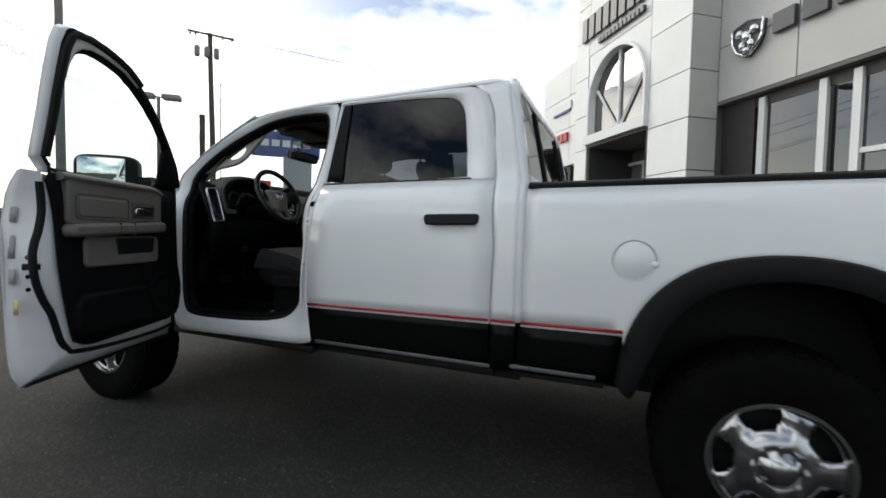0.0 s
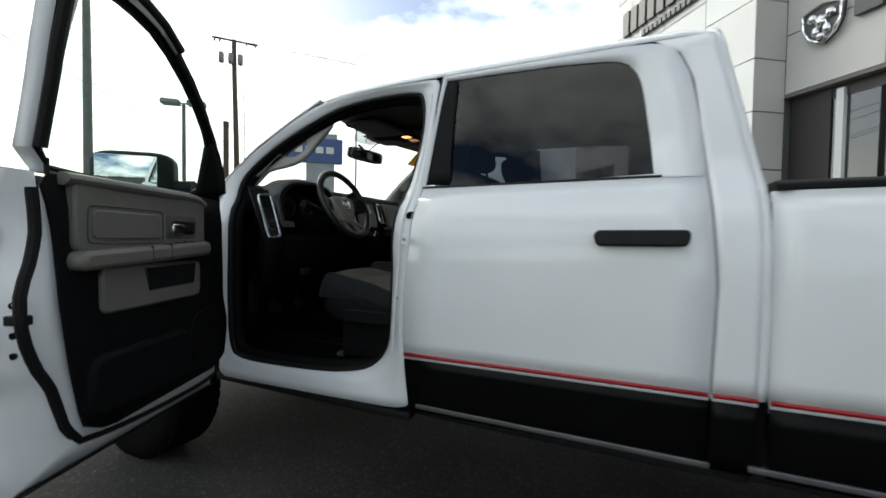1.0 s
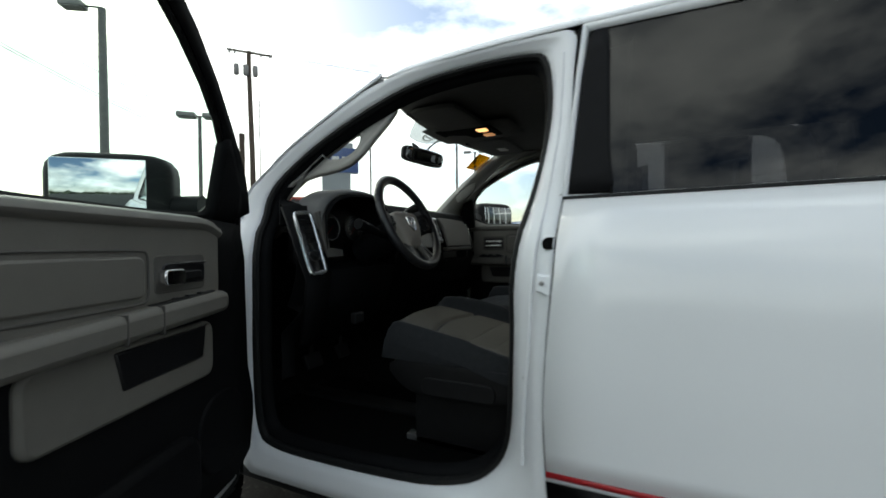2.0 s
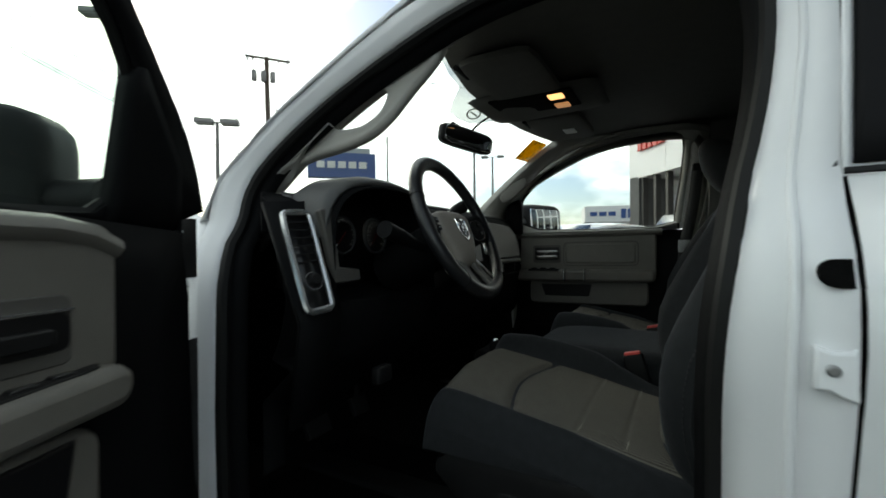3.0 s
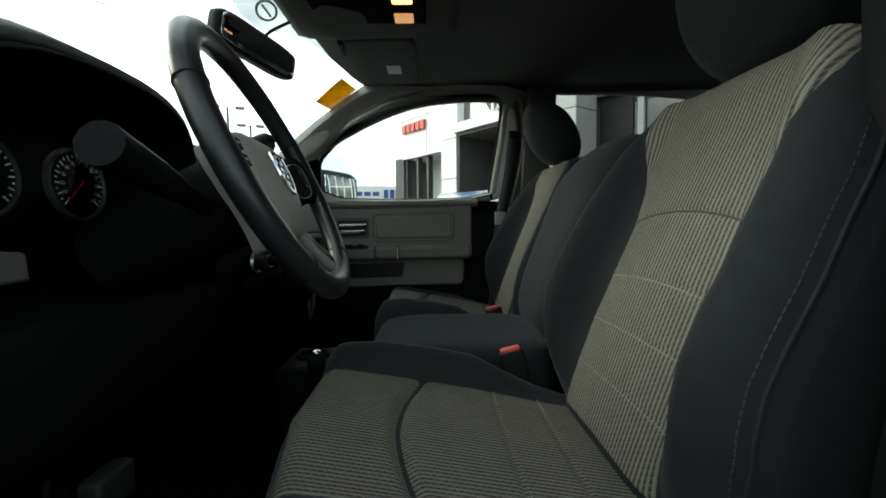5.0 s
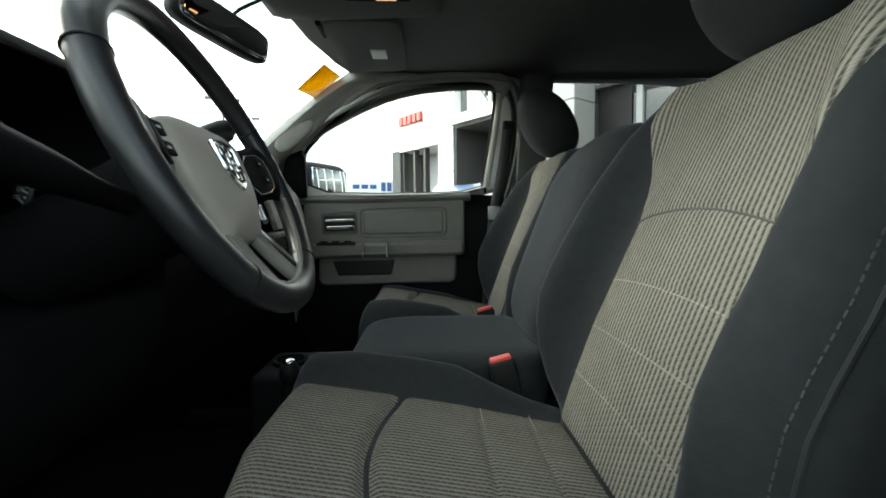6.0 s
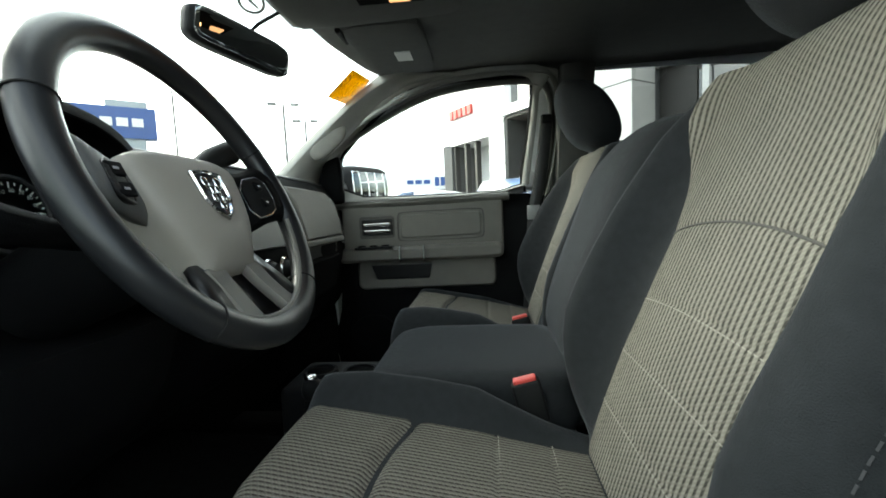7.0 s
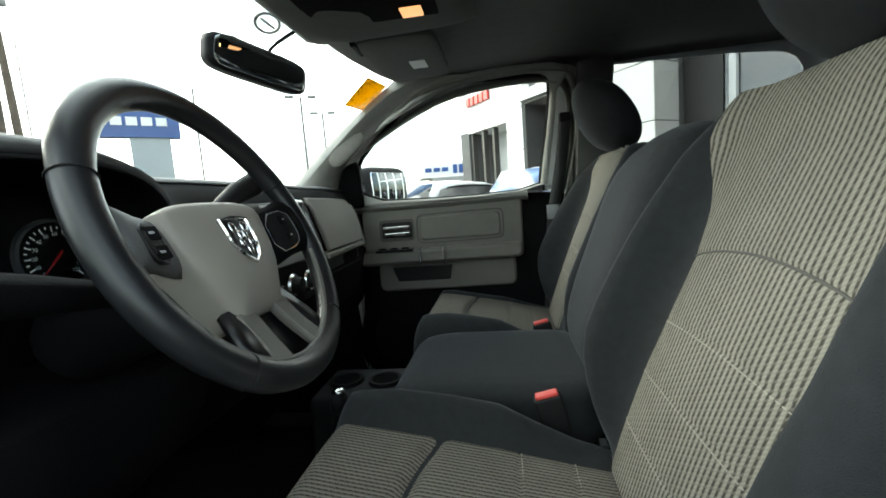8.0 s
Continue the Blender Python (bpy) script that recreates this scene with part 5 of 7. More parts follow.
for x, s, lift in ((-1.16, .55, -.03), (-1.05, .85, .0), (-.95, .98, .012), (-.865, 1.0, .008), (-.835, .985, -.004)):
    row = []
    for k in range(21):
        a = math.pi * k / 20
        c, q = math.cos(a), math.sin(a)
        row.append((x + .02 * q, .370 - .208 * s * math.copysign(abs(c) ** .75, c), 1.380 + lift + .142 * s * q ** .62))
    rows.append(row)
part("instrument_hood", loft(hood, rows), DASHTOP, dash, "grey instrument hood", solid=.012)
rows = [[(x + .012, .370 + (y - .370) * .93, 1.385 + (z - 1.385) * .915) for x, y, z in r] for r in rows[1:]]
rows = [[(r[0][0], r[0][1], 1.26)] + r + [(r[-1][0], r[-1][1], 1.26)] for r in rows]
part("hood_lining", loft(bm_new(), rows), DARKTRIM, dash, "black hood lining", solid=.003)
bm = bm_new()
loft(bm, [[(-.960, .37 - .195, 1.24), (-.960, .37 + .195, 1.24)], [(-.968, .37 - .195, 1.38), (-.968, .37 + .195, 1.38)], [(-.971, .37 - .15, 1.50), (-.971, .37 + .15, 1.50)]])
part("cluster_face", bm, GAUGE, dash, "black instrument face", solid=.005)
bm = loft(bm_new(), [[(-.946 + .030 * f + .010 * math.sin(math.pi * f), y, 1.275 + .20 * f - .03 * f * abs((y - .37) / .18) ** 3) for y in np.linspace(.195, .545, 9)] for f in np.linspace(0, 1, 7)])
part("cluster_lens", bm, CLEAR, dash, "clear lens over the instruments", smooth=80)
for y, z, r in ((.355, 1.394, .047), (.497, 1.394, .047), (.252, 1.365, .021), (.252, 1.425, .021)):
    m = Matrix.Translation((-.958, y, z)) @ Matrix.Rotation(radians(-4), 4, "Y")
    bm = lathe(bm_new(), [(r, 0), (r + .002, .004), (r + .006, .003), (r + .007, -.004)], (0, 0, 0), "x", 40)
    bmesh.ops.transform(bm, matrix=m, verts=bm.verts)
    part("gauge_ring", bm, METAL_GLEAM, dash, "dull silver gauge ring")
    bm = bm_new()
    n = 25 if r > .04 else 9
    for k in range(n):
        a = radians(225 - 270 * k / (n - 1))
        d = Vector((0, math.cos(a), math.sin(a)))
        ln = .012 if k % 2 == 0 else .006
        w = Vector((0, -d.z, d.y)) * (.0011 if r > .04 else .0008)
        p0, p1 = d * (r - .004), d * (r - .004 - ln * r / .068)
        vs = [bm.verts.new(q + Vector((.003, 0, 0))) for q in (p0 + w, p0 - w, p1 - w, p1 + w)]
        bm.faces.new(vs)
    bmesh.ops.transform(bm, matrix=m, verts=bm.verts)
    part("gauge_marks", bm, PAPER, dash, "white gauge marks", smooth=0)
    bm = bm_new()
    a = radians(225)
    d = Vector((0, math.cos(a), math.sin(a)))
    w = Vector((0, -d.z, d.y)) * .0018
    vs = [bm.verts.new(q + Vector((.005, 0, 0))) for q in (-d * .01 + w, -d * .01 - w, d * r * .85 - w * .4, d * r * .85 + w * .4)]
    bm.faces.new(vs)
    bmesh.ops.transform(bm, matrix=m, verts=bm.verts)
    part("gauge_needle", bm, RED, dash, "red needle", smooth=0)
    if y == .497:
        # speed figures
        for k in range(13):
            a = radians(225 - 270 * k / 12)
            cu = bpy.data.curves.new("figure", "FONT")
            cu.body, cu.size, cu.align_x, cu.align_y = str(k * 10), .0075, "CENTER", "CENTER"
            fo_ = new("gauge_figure", cu)
            cu.materials.append(PAPER)
            fo_.parent = dash
            fo_.matrix_world = Matrix.Translation((-.954, y + .0315 * math.cos(a), z + .0315 * math.sin(a))) @ Matrix.Rotation(radians(90), 4, "Z") @ Matrix.Rotation(radians(90), 4, "X")
# bezel under the cluster, its taupe darkened with the shade put in
bm = bm_new()
prism(bm, [(.160, 1.44), (.195, 1.45), (.208, 1.315), (.275, 1.308), (.275, 1.28), (.19, 1.28)], lambda a, b, h: Vector((-.838 + .018 * h - (b - 1.28) * .10, a - .012, b)), 1.0)
part("cluster_bezel", bm, GROOVE, dash, "taupe cluster surround with its shade in the colour", bevel=.004)


def vent(tl, tr, bl, br, knob, dark=GAUGE):
    """An upright dash vent: silver frame, dark slats."""
    c = [Vector(p) for p in (tl, tr, br, bl)]
    up, acr = (c[0] - c[3]).normalized(), (c[1] - c[0]).normalized()
    n = acr.cross(up).normalized()
    if n.x < 0:
        n = -n
    loop = smooth_loop([a.lerp(b, f) for a, b in zip(c, c[1:] + c[:1]) for f in (.08, .5, .92)], 1)
    bm = sweep(bm_new(), [p + n * .006 for p in loop], .0075, 8, True)
    fr = part("vent_frame", bm, SILVER, dash, "silver vent frame")
    bm = bm_new()
    vs = [bm.verts.new(p + n * .0) for p in c]
    bm.faces.new(vs)
    part("vent_back", bm, dark, dash, "dark vent", solid=.004)
    bm = bm_new()
    k = 0
    for i in range(1, 7):
        f = i / 12 + .02
        a, b = c[0].lerp(c[3], f), c[1].lerp(c[2], f)
        sweep(bm, [a.lerp(b, .1) + n * .006, a.lerp(b, .9) + n * .006], .003, 6, flat=.5)
    part("vent_slats", bm, PLASTIC, dash, "black vent slats")
    if knob:
        p = c[0].lerp(c[1], .5).lerp(c[3].lerp(c[2], .5), .72) + n * .004
        m = Matrix.Translation(p) @ n.to_track_quat("Z", "Y").to_matrix().to_4x4()
        bm = lathe(bm_new(), [(.0, .018), (.011, .018), (.014, .014), (.016, .0)], (0, 0, 0), "z", 20)
        bmesh.ops.transform(bm, matrix=m, verts=bm.verts)
        part("light_switch", bm, PLASTIC, dash, "black rotary light switch")
        bm = lathe(bm_new(), [(.0165, .0), (.0175, .006), (.0195, .006), (.0205, .0)], (0, 0, 0), "z", 24)
        bmesh.ops.transform(bm, matrix=m, verts=bm.verts)
        part("switch_ring", bm, SILVER, dash, "silver switch ring")


vent((-.895, .090, 1.43), (-.885, .158, 1.435), (-.798, .068, 1.228), (-.80, .143, 1.231), True)
bm = loft(bm_new(), [[(-.93, .075, 1.455), (-.90, .20, 1.465)], [(-.80, .055, 1.21), (-.80, .17, 1.215)], [(-.83, .055, 1.0), (-.84, .17, 1.0)]])
part("dash_end_panel", bm, DARKTRIM, dash, "dark dash end panel", solid=.01)
# centre stack and passenger side, laid on the dash face


def on_dash(outline, lift, depth):
    return prism(bm_new(), outline, lambda a, c, h: Vector((dash_x(c, a) + lift + depth * h, a, c)), 1.0)


for y0 in (.775, 1.125):
    vent(*[(dash_x(z, y) + .006, y, z) for y, z in ((y0 + .005, 1.455), (y0 + .055, 1.455), (y0, 1.33), (y0 + .06, 1.33))], False)
part("centre_console_face", on_dash([(.84, 1.19), (1.115, 1.19), (1.115, 1.30), (1.115, 1.40), (1.11, 1.468), (.85, 1.468), (.84, 1.40), (.84, 1.30)], .001, .006), DARKTRIM, dash, "dark centre stack", bevel=.003)
part("radio", on_dash([(.87, 1.30), (1.085, 1.30), (1.085, 1.38), (1.085, 1.458), (.87, 1.458), (.87, 1.38)], .006, .008), GAUGE, dash, "black radio face", bevel=.003)
part("radio_display", on_dash([(.935, 1.392), (1.03, 1.392), (1.03, 1.452), (.935, 1.452)], .0135, .004), GREYPAPER, dash, "pale radio display")
for k in range(4):
    part("radio_button", on_dash([(.885, 1.40 + .013 * k), (.925, 1.40 + .013 * k), (.925, 1.409 + .013 * k), (.885, 1.409 + .013 * k)], .0135, .004), DARKTRIM, dash, bevel=.001)
for y, z in ((.89, 1.245), (.978, 1.248), (1.065, 1.245)):
    x = dash_x(z, y) + .006
    part("climate_knob", lathe(bm_new(), [(0, .03), (.018, .028), (.02, .02), (.023, 0)], (x, y, z), "x", 24), PLASTIC, dash, "black climate knob")
    part("knob_ring", lathe(bm_new(), [(.024, .004), (.0265, .010), (.030, .004)], (x, y, z), "x", 28), SILVER, dash, "silver knob ring")
bm = sweep(bm_new(), [(dash_x(1.46, y) - .03, y, 1.487 + .012 * math.sin((y - .69) / .42 * 3.14)) for y in np.linspace(.69, 1.11, 14)], .010, 8, flat=.6)
part("stack_brow", bm, SILVER, dash, "silver brow over the centre stack")
part("upper_glove_box", on_dash([(1.20, 1.305), (1.40, 1.305), (1.585, 1.305), (1.592, 1.36), (1.59, 1.42), (1.575, 1.464), (1.40, 1.47), (1.22, 1.47), (1.20, 1.42), (1.195, 1.36)], .020, .016), TAUPE, dash, "taupe upper glove box", bevel=.006)
part("dash_ledge", on_dash([(1.19, 1.282), (1.40, 1.282), (1.60, 1.282), (1.60, 1.302), (1.40, 1.302), (1.19, 1.302)], .002, .034), TAUPE, dash, "taupe ledge under the glove box", bevel=.006)
# slot drawn as a thin dark plate, its shade in the colour
part("dash_pocket", on_dash([(1.20, 1.24), (1.59, 1.24), (1.60, 1.276), (1.19, 1.276)], -.002, .006), GAUGE, dash, "dark plate for the shade in the storage slot")
part("lower_glove_box", on_dash([(1.19, 1.10), (1.60, 1.10), (1.60, 1.16), (1.60, 1.232), (1.19, 1.232), (1.19, 1.16)], .0, .016), DARKTRIM, dash, "dark lower glove box", bevel=.006)
vent(*[(dash_x(z, y) + .008, y, z) for y, z in ((1.625, 1.44), (1.672, 1.43), (1.64, 1.275), (1.70, 1.268))], False)
# under the dash
bm = bm_new()
box(bm, -.94, -.845, .20, .56, 1.09, 1.21, bevel=.04)
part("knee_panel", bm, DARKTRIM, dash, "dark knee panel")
for y, w in ((.36, .09), (.56, .07)):
    bm = bm_new()
    box(bm, -1.12, -1.10, y, y + w, .80, .86, Matrix.Translation((-1.11, 0, .83)) @ Matrix.Rotation(radians(-25), 4, "Y") @ Matrix.Translation((1.11, 0, -.83)), bevel=.004)
    sweep(bm, [(-1.12, y + w / 2, .84), (-1.10, y + w / 2, 1.1)], .009, 6)
    part("pedal", bm, PLASTIC, truck, "black pedal")

# ---------------------------------------------------------------- steering wheel
SW = Matrix.Translation((-.6546, .4566, 1.4106)) @ Matrix.Rotation(radians(2.6), 4, "Z") @ Matrix.Rotation(radians(90 - 25.3), 4, "Y") @ Matrix.Rotation(radians(90), 4, "Z")


def swp(bm):
    bmesh.ops.transform(bm, matrix=SW, verts=bm.verts)
    return bm


bm = bm_new()
rows = []
for k in range(72):
    a = 2 * math.pi * k / 72
    fat = .0185 if abs(math.sin(a * 2 + .4)) > .6 else .0175
    rows.append([Vector(((.183 + fat * math.cos(b)) * math.cos(a), (.183 + fat * math.cos(b)) * math.sin(a), .0155 * math.sin(b))) for b in [2 * math.pi * j / 16 for j in range(16)]])
steer = part("steering_wheel", swp(loft(bm, rows, True, True)), LEATHER, truck, "black leather steering wheel")
for a in (22, 158, 232, 308):
    d = Vector((math.cos(radians(a)), math.sin(radians(a)), 0))
    ring = [d * (.183 + .0181 * math.cos(b)) + Vector((0, 0, .0158 * math.sin(b))) for b in [2 * math.pi * j / 20 for j in range(20)]]
    part("stitch_seam", swp(sweep(bm_new(), ring, .0012, 5, True)), SEAL, steer, "stitched seam")
# hub cover, a rounded shield lying deep in the rim
shield = smooth_loop([Vector(p) for p in ((-.098, .036), (-.078, .045), (-.045, .050), (.045, .050), (.078, .045), (.098, .036), (.092, .004), (.083, -.030), (.058, -.076), (.050, -.097), (.043, -.102), (-.043, -.102), (-.050, -.097), (-.058, -.076), (-.083, -.030), (-.092, .004))], 1)
rows = []
for s, h in ((1.0, -.055), (1.0, -.024), (.990, -.014), (.955, -.008), (.86, -.0035), (.62, .001), (.4, .003), (.02, .004)):
    rows.append([Vector((p.x * s, (p.y + .012) * s - .012, h - .008 * max(0, -p.y * s - .05) / .04)) for p in shield])
part("airbag_cover", swp(loft(bm_new(), rows, close_v=True)), AIRBAG, steer, "taupe airbag cover")
sh2 = [(-.027, .026), (0, .029), (.027, .026), (.025, -.005), (.013, -.023), (0, -.031), (-.013, -.023), (-.025, -.005)]
EY = -.010
part("emblem_plate", swp(prism(bm_new(), sh2, lambda a, b, h: Vector((a, b + EY, .0015 + .004 * h)), 1.0)), GAUGE, steer, "black shield plate")
part("emblem", swp(sweep(bm_new(), [Vector((a, b + EY, .006)) for a, b in sh2], .0026, 6, True)), CHROME, steer, "plain chrome shield emblem")
for x, y, sx, sy_ in ((-.012, .014, .006, .008), (.012, .014, .006, .008), (-.005, .004, .004, .007), (.005, .004, .004, .007), (-.009, -.006, .004, .006), (.009, -.006, .004, .006), (0, -.016, .005, .007)):
    part("emblem_relief", swp(pillow(bm_new(), x - sx, x + sx, y + EY - sy_, y + EY + sy_, .004, .010, n=3, power=2.2)), CHROME, steer, "plain chrome relief")
for s in (-1, 1):
    rows = []
    low_ = -.026 if s < 0 else -.046
    for x, w0, w1, h in ((.075, .036, low_, -.028), (.10, .036, low_, -.018), (.13, .036, low_ + .006, -.006), (.155, .042, low_ + .006, .002), (.172, .050, low_ - .002, .004)):
        rows.append([Vector((s * x, w0 + (w1 - w0) * f, h - .010 * abs(2 * f - 1) ** 4)) for f in np.linspace(0, 1, 9)])
    part("side_spoke", swp(loft(bm_new(), rows)), DASHTOP if s < 0 else DARKTRIM, steer, "satin side spoke", solid=.012)

    def lift(x):
        return float(np.interp(abs(x), (.085, .105, .13, .155), (-.022, -.010, .000, .008)))
    mid = Vector((s * .126, .003 if s < 0 else -.005))
    pad = smooth_loop([Vector(p) for p in (((-.106, .021), (-.144, .022), (-.146, -.008), (-.138, -.018), (-.108, -.018)) if s < 0 else ((.102, .024), (.146, .026), (.150, -.012), (.140, -.034), (.100, -.036)))], 1)
    part("button_pad", swp(loft(bm_new(), [[Vector((c.x, c.y, lift(c.x) + d)) for c in [mid.lerp(p, f) for p in pad]] for f, d in ((1.0, -.006), (1.0, .0), (.7, .002), (.35, .002), (.02, .002))], close_v=True)), PLASTIC, steer, "black button pad")
    part("pad_trim", swp(sweep(bm_new(), [Vector((p.x, p.y, lift(p.x))) for p in pad], .0014, 6, True)), SILVER if s > 0 else LEATHER, steer, "pad trim")
    for yy in (.011, -.009) if s < 0 else (.010, -.016):
        b_ = box(bm_new(), min(s * .120, s * .140), max(s * .120, s * .140), yy - .007, yy + .007, lift(.13) + .0005, lift(.13) + .004, bevel=.0015)
        part("wheel_button", swp(b_), DARKTRIM, steer)
        b_ = box(bm_new(), s * .130 - .003, s * .130 + .003, yy - .0012, yy + .0012, lift(.13) + .0035, lift(.13) + .0045)
        part("button_mark", swp(b_), GREYPAPER, steer)
    # lower bars either side of an open slot
    rows = []
    for f in np.linspace(0, 1, 8):
        x = s * (.038 + .012 * f * f)
        y = -.090 - .084 * f
        w = .0150 - .002 * math.sin(math.pi * f)
        h = -.020 + .024 * f ** 1.3
        rows.append([Vector((x - w, y, h - .008)), Vector((x - w * .8, y, h)), Vector((x + w * .8, y, h)), Vector((x + w, y, h - .008))])
    part("lower_spoke", swp(loft(bm_new(), rows)), TAUPE, steer, "taupe lower spoke", solid=.010)
    rows = [[Vector((s * (x0 + (x1 - x0) * f), y, -.026 + .012 * k)) for f in (0, .5, 1)] for k, (x0, x1, y) in enumerate(((.044, .070, -.082), (.056, .086, -.122), (.066, .086, -.156)))]
    part("spoke_web", swp(loft(bm_new(), rows)), GAUGE, steer, "glossy dark web beside the spoke", solid=.008)
part("lower_web", swp(loft(bm_new(), [[Vector((x, y, -.036 + .02 * (-.085 - y) / .08)) for x in (-.036, 0, .036)] for y in (-.085, -.168)])), GAUGE, steer, "glossy dark web", solid=.008)
part("rim_lining", swp(sweep(bm_new(), [Vector((.1675 * math.cos(radians(a)), .1675 * math.sin(radians(a)), .004)) for a in np.linspace(196, 344, 50)], .0042, 8)), TAUPE, steer, "taupe lining of the lower rim")
part("column_shroud", swp(loft(bm_new(), [[Vector((r * math.cos(a), r * .85 * math.sin(a) - .015, h)) for a in [2 * math.pi * j / 16 for j in range(16)]] for r, h in ((.05, -.045), (.075, -.06), (.072, -.16), (.065, -.25))], close_v=True)), DARKTRIM, truck, "dark column shroud")
st = sweep(bm_new(), [Vector((-.05, -.025, -.085)), Vector((-.13, -.012, -.075)), Vector((-.19, -.003, -.065)), Vector((-.265, .010, -.055))], [.011, .013, .017, .019], 12)
part("turn_stalk", swp(st), DARKTRIM, truck, "black turn signal stalk")
st = sweep(bm_new(), [Vector((.05, .02, -.085)), Vector((.10, .062, -.065)), Vector((.15, .085, -.05)), Vector((.20, .098, -.04))], [.012, .013, .016, .019], 12)
part("shift_lever", swp(st), PLASTIC, truck, "black column shift lever")
# release handle in the pocket under the dash
part("brake_release", box(bm_new(), -.80, -.775, .27, .325, 1.035, 1.075, bevel=.006), PLASTIC, dash, "black brake release handle")


# ---------------------------------------------------------------- seats
TILT_B = radians(21)


def seat(yc, name_label, inboard=1.0, fore=0.0, set_back=0.0, inner=1.0, outer=.74, slim=1.0):
    """A front seat; inboard is +1 or -1, the side on which the truck's middle lies."""
    th = thing("car_seat", name_label, "seat", (-.35, yc, .66), group="front seats")
    O = Vector((-.163 - fore, yc, .985))
    up, nn = Vector((math.sin(TILT_B), 0, math.cos(TILT_B))), Vector((-math.cos(TILT_B), 0, math.sin(TILT_B)))

    def B(w, h, d):
        return O + Vector((0, w * inboard, 0)) + up * h + nn * d

    # height of the bolsters above the seat plane, from the foot of the backrest to its shoulders
    H = (-.08, -.03, .02, .056, .098, .143, .19, .239, .306, .371, .437, .50, .545, .58, .625, .67)
    D = (-.06, -.045, .004, .036, .064, .085, .097, .096, .089, .081, .068, .055, .038, .024, .004, -.02)

    def crest(h, w):
        c = float(np.interp(h, H, D))
        return c if c < 0 else c * (inner if w > 0 else outer)

    def half_width(h):
        return float(np.interp(h, (-.08, .0, .12, .30, .42, .52, .58, .63, .665), (.240, .258, .280, .285, .276, .252, .226, .190, .150)))

    def face(w, h):
        """How far the cloth stands off the seat plane."""
        hw, c = half_width(h), crest(h, w)
        peak = .765 * hw
        a = abs(w)
        flat = .004 + .012 * math.sin(math.pi * max(0.0, min(1.0, (h + .05) / .55))) * (1 - (a / .2) ** 2 if a < .2 else 0) - .035 * max(0, (h - .55) / .1) ** 2
        if a < peak:
            k = math.exp(-((a - peak) / .036) ** 2)
            return flat + (c - flat) * k
        f = (a - peak) / (hw - peak)
        return c - .075 * f ** 2.2

    rows = []
    for h in [-.08 + .698 * i / 44 for i in range(45)]:
        hw = half_width(h)
        top = max(0, (h - .588) / .030)
        row = [B(v * hw, h, face(v * hw, h) - .03 * top ** 2) for v in np.sin(np.linspace(-math.pi / 2, math.pi / 2, 49))]
        back_d = -.115 - .03 * (1 - h / .6)
        edge_d = face(hw, h) - .03 * top ** 2
        for v in (1.0, .98, .9, .6, .2, -.2, -.6, -.9, -.98, -1.0):
            e = abs(v) ** 6
            row.append(B(v * hw * (1.02 if abs(v) > .95 else 1), h, back_d + .05 * top ** 2 + (edge_d - back_d) * (.45 if abs(v) == 1 else .15 if abs(v) > .95 else .03) * e))
        rows.append(row)
    back = part("backrest", loft(bm_new(), rows, close_v=True, cap=True), CLOTH_D, th, "slate cloth backrest with high bolsters", smooth=70)

    # ribbed insert between the bolsters, waisted at the arched seam
    EL = ((.0, .02, .10, .18, .26, .355, .43, .53, .60), (.140, .146, .150, .149, .139, .132, .150, .176, .184))
    ER = ((.0, .02, .10, .18, .26, .355, .45, .53, .60), (.164, .172, .174, .170, .165, .172, .200, .216, .206))
    SEAMS = (.098, .180, .262, .358)

    def insert_w(h, v):
        e0, e1 = float(np.interp(h, *ER)), float(np.interp(h, *EL))
        return ((e1 - e0) / 2 + v * (e0 + e1) / 2) * slim

    def bow(h):
        return .004 + .018 * math.exp(-((h - .37) / .10) ** 2) + .012 * max(0, (h - .45) / .15)

    def insert_d(w, h, s):
        d = face(w, h) + .0085 * (1 - s ** 8) + .0018
        return d

    rows = []
    for h in np.linspace(.012, .592, 220):
        row = []
        for v in np.linspace(-1, 1, 33):
            s = abs(v)
            w, hh = insert_w(h, v), h + bow(h) * (1 - v * v)
            d = insert_d(w, hh, s)
            for sm in SEAMS:
                d -= (.0018 if sm > .3 else .0013) * math.exp(-((h - sm) / (.0032 if sm > .3 else .0026)) ** 2) * (1 - s ** 10)
            row.append(B(w, hh, d - .004 * s ** 30))
        rows.append(row)
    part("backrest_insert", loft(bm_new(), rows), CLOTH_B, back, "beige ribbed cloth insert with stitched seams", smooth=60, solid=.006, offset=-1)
    threads = bm_new()
    for sm in SEAMS[:3]:
        for k in range(38):
            v0 = -.95 + 1.9 * k / 38
            ps = []
            for v in (v0, v0 + .030):
                h = sm - .0045
                w, hh = insert_w(h, v), h + bow(h) * (1 - v * v)
                ps.append(B(w, hh, insert_d(w, hh, abs(v))))
            sweep(threads, ps, .0008, 4)
    tagged(part("stitching", threads, THREAD, back, "pale stitches along the seams"), kind="stuff")
    # dark cord along the arched seam; the crease's shade is its colour
    pts = []
    for v in np.linspace(-.97, .97, 40):
        h = SEAMS[3]
        w, hh = insert_w(h, v), h + bow(h) * (1 - v * v)
        pts.append(B(w, hh, insert_d(w, hh, abs(v)) - .0012))
    part("arched_seam", sweep(bm_new(), pts, .0016, 6), GROOVE, back, "dark cord for the shade in the arched seam")
    # piped seams round the bolsters, with a row of dark stitches
    for sd in (-1, 1):
        pts = []
        for h in np.linspace(.0, .60, 26):
            w = sd * half_width(h) * .965
            pts.append(B(w, h, face(w, h) + .0005))
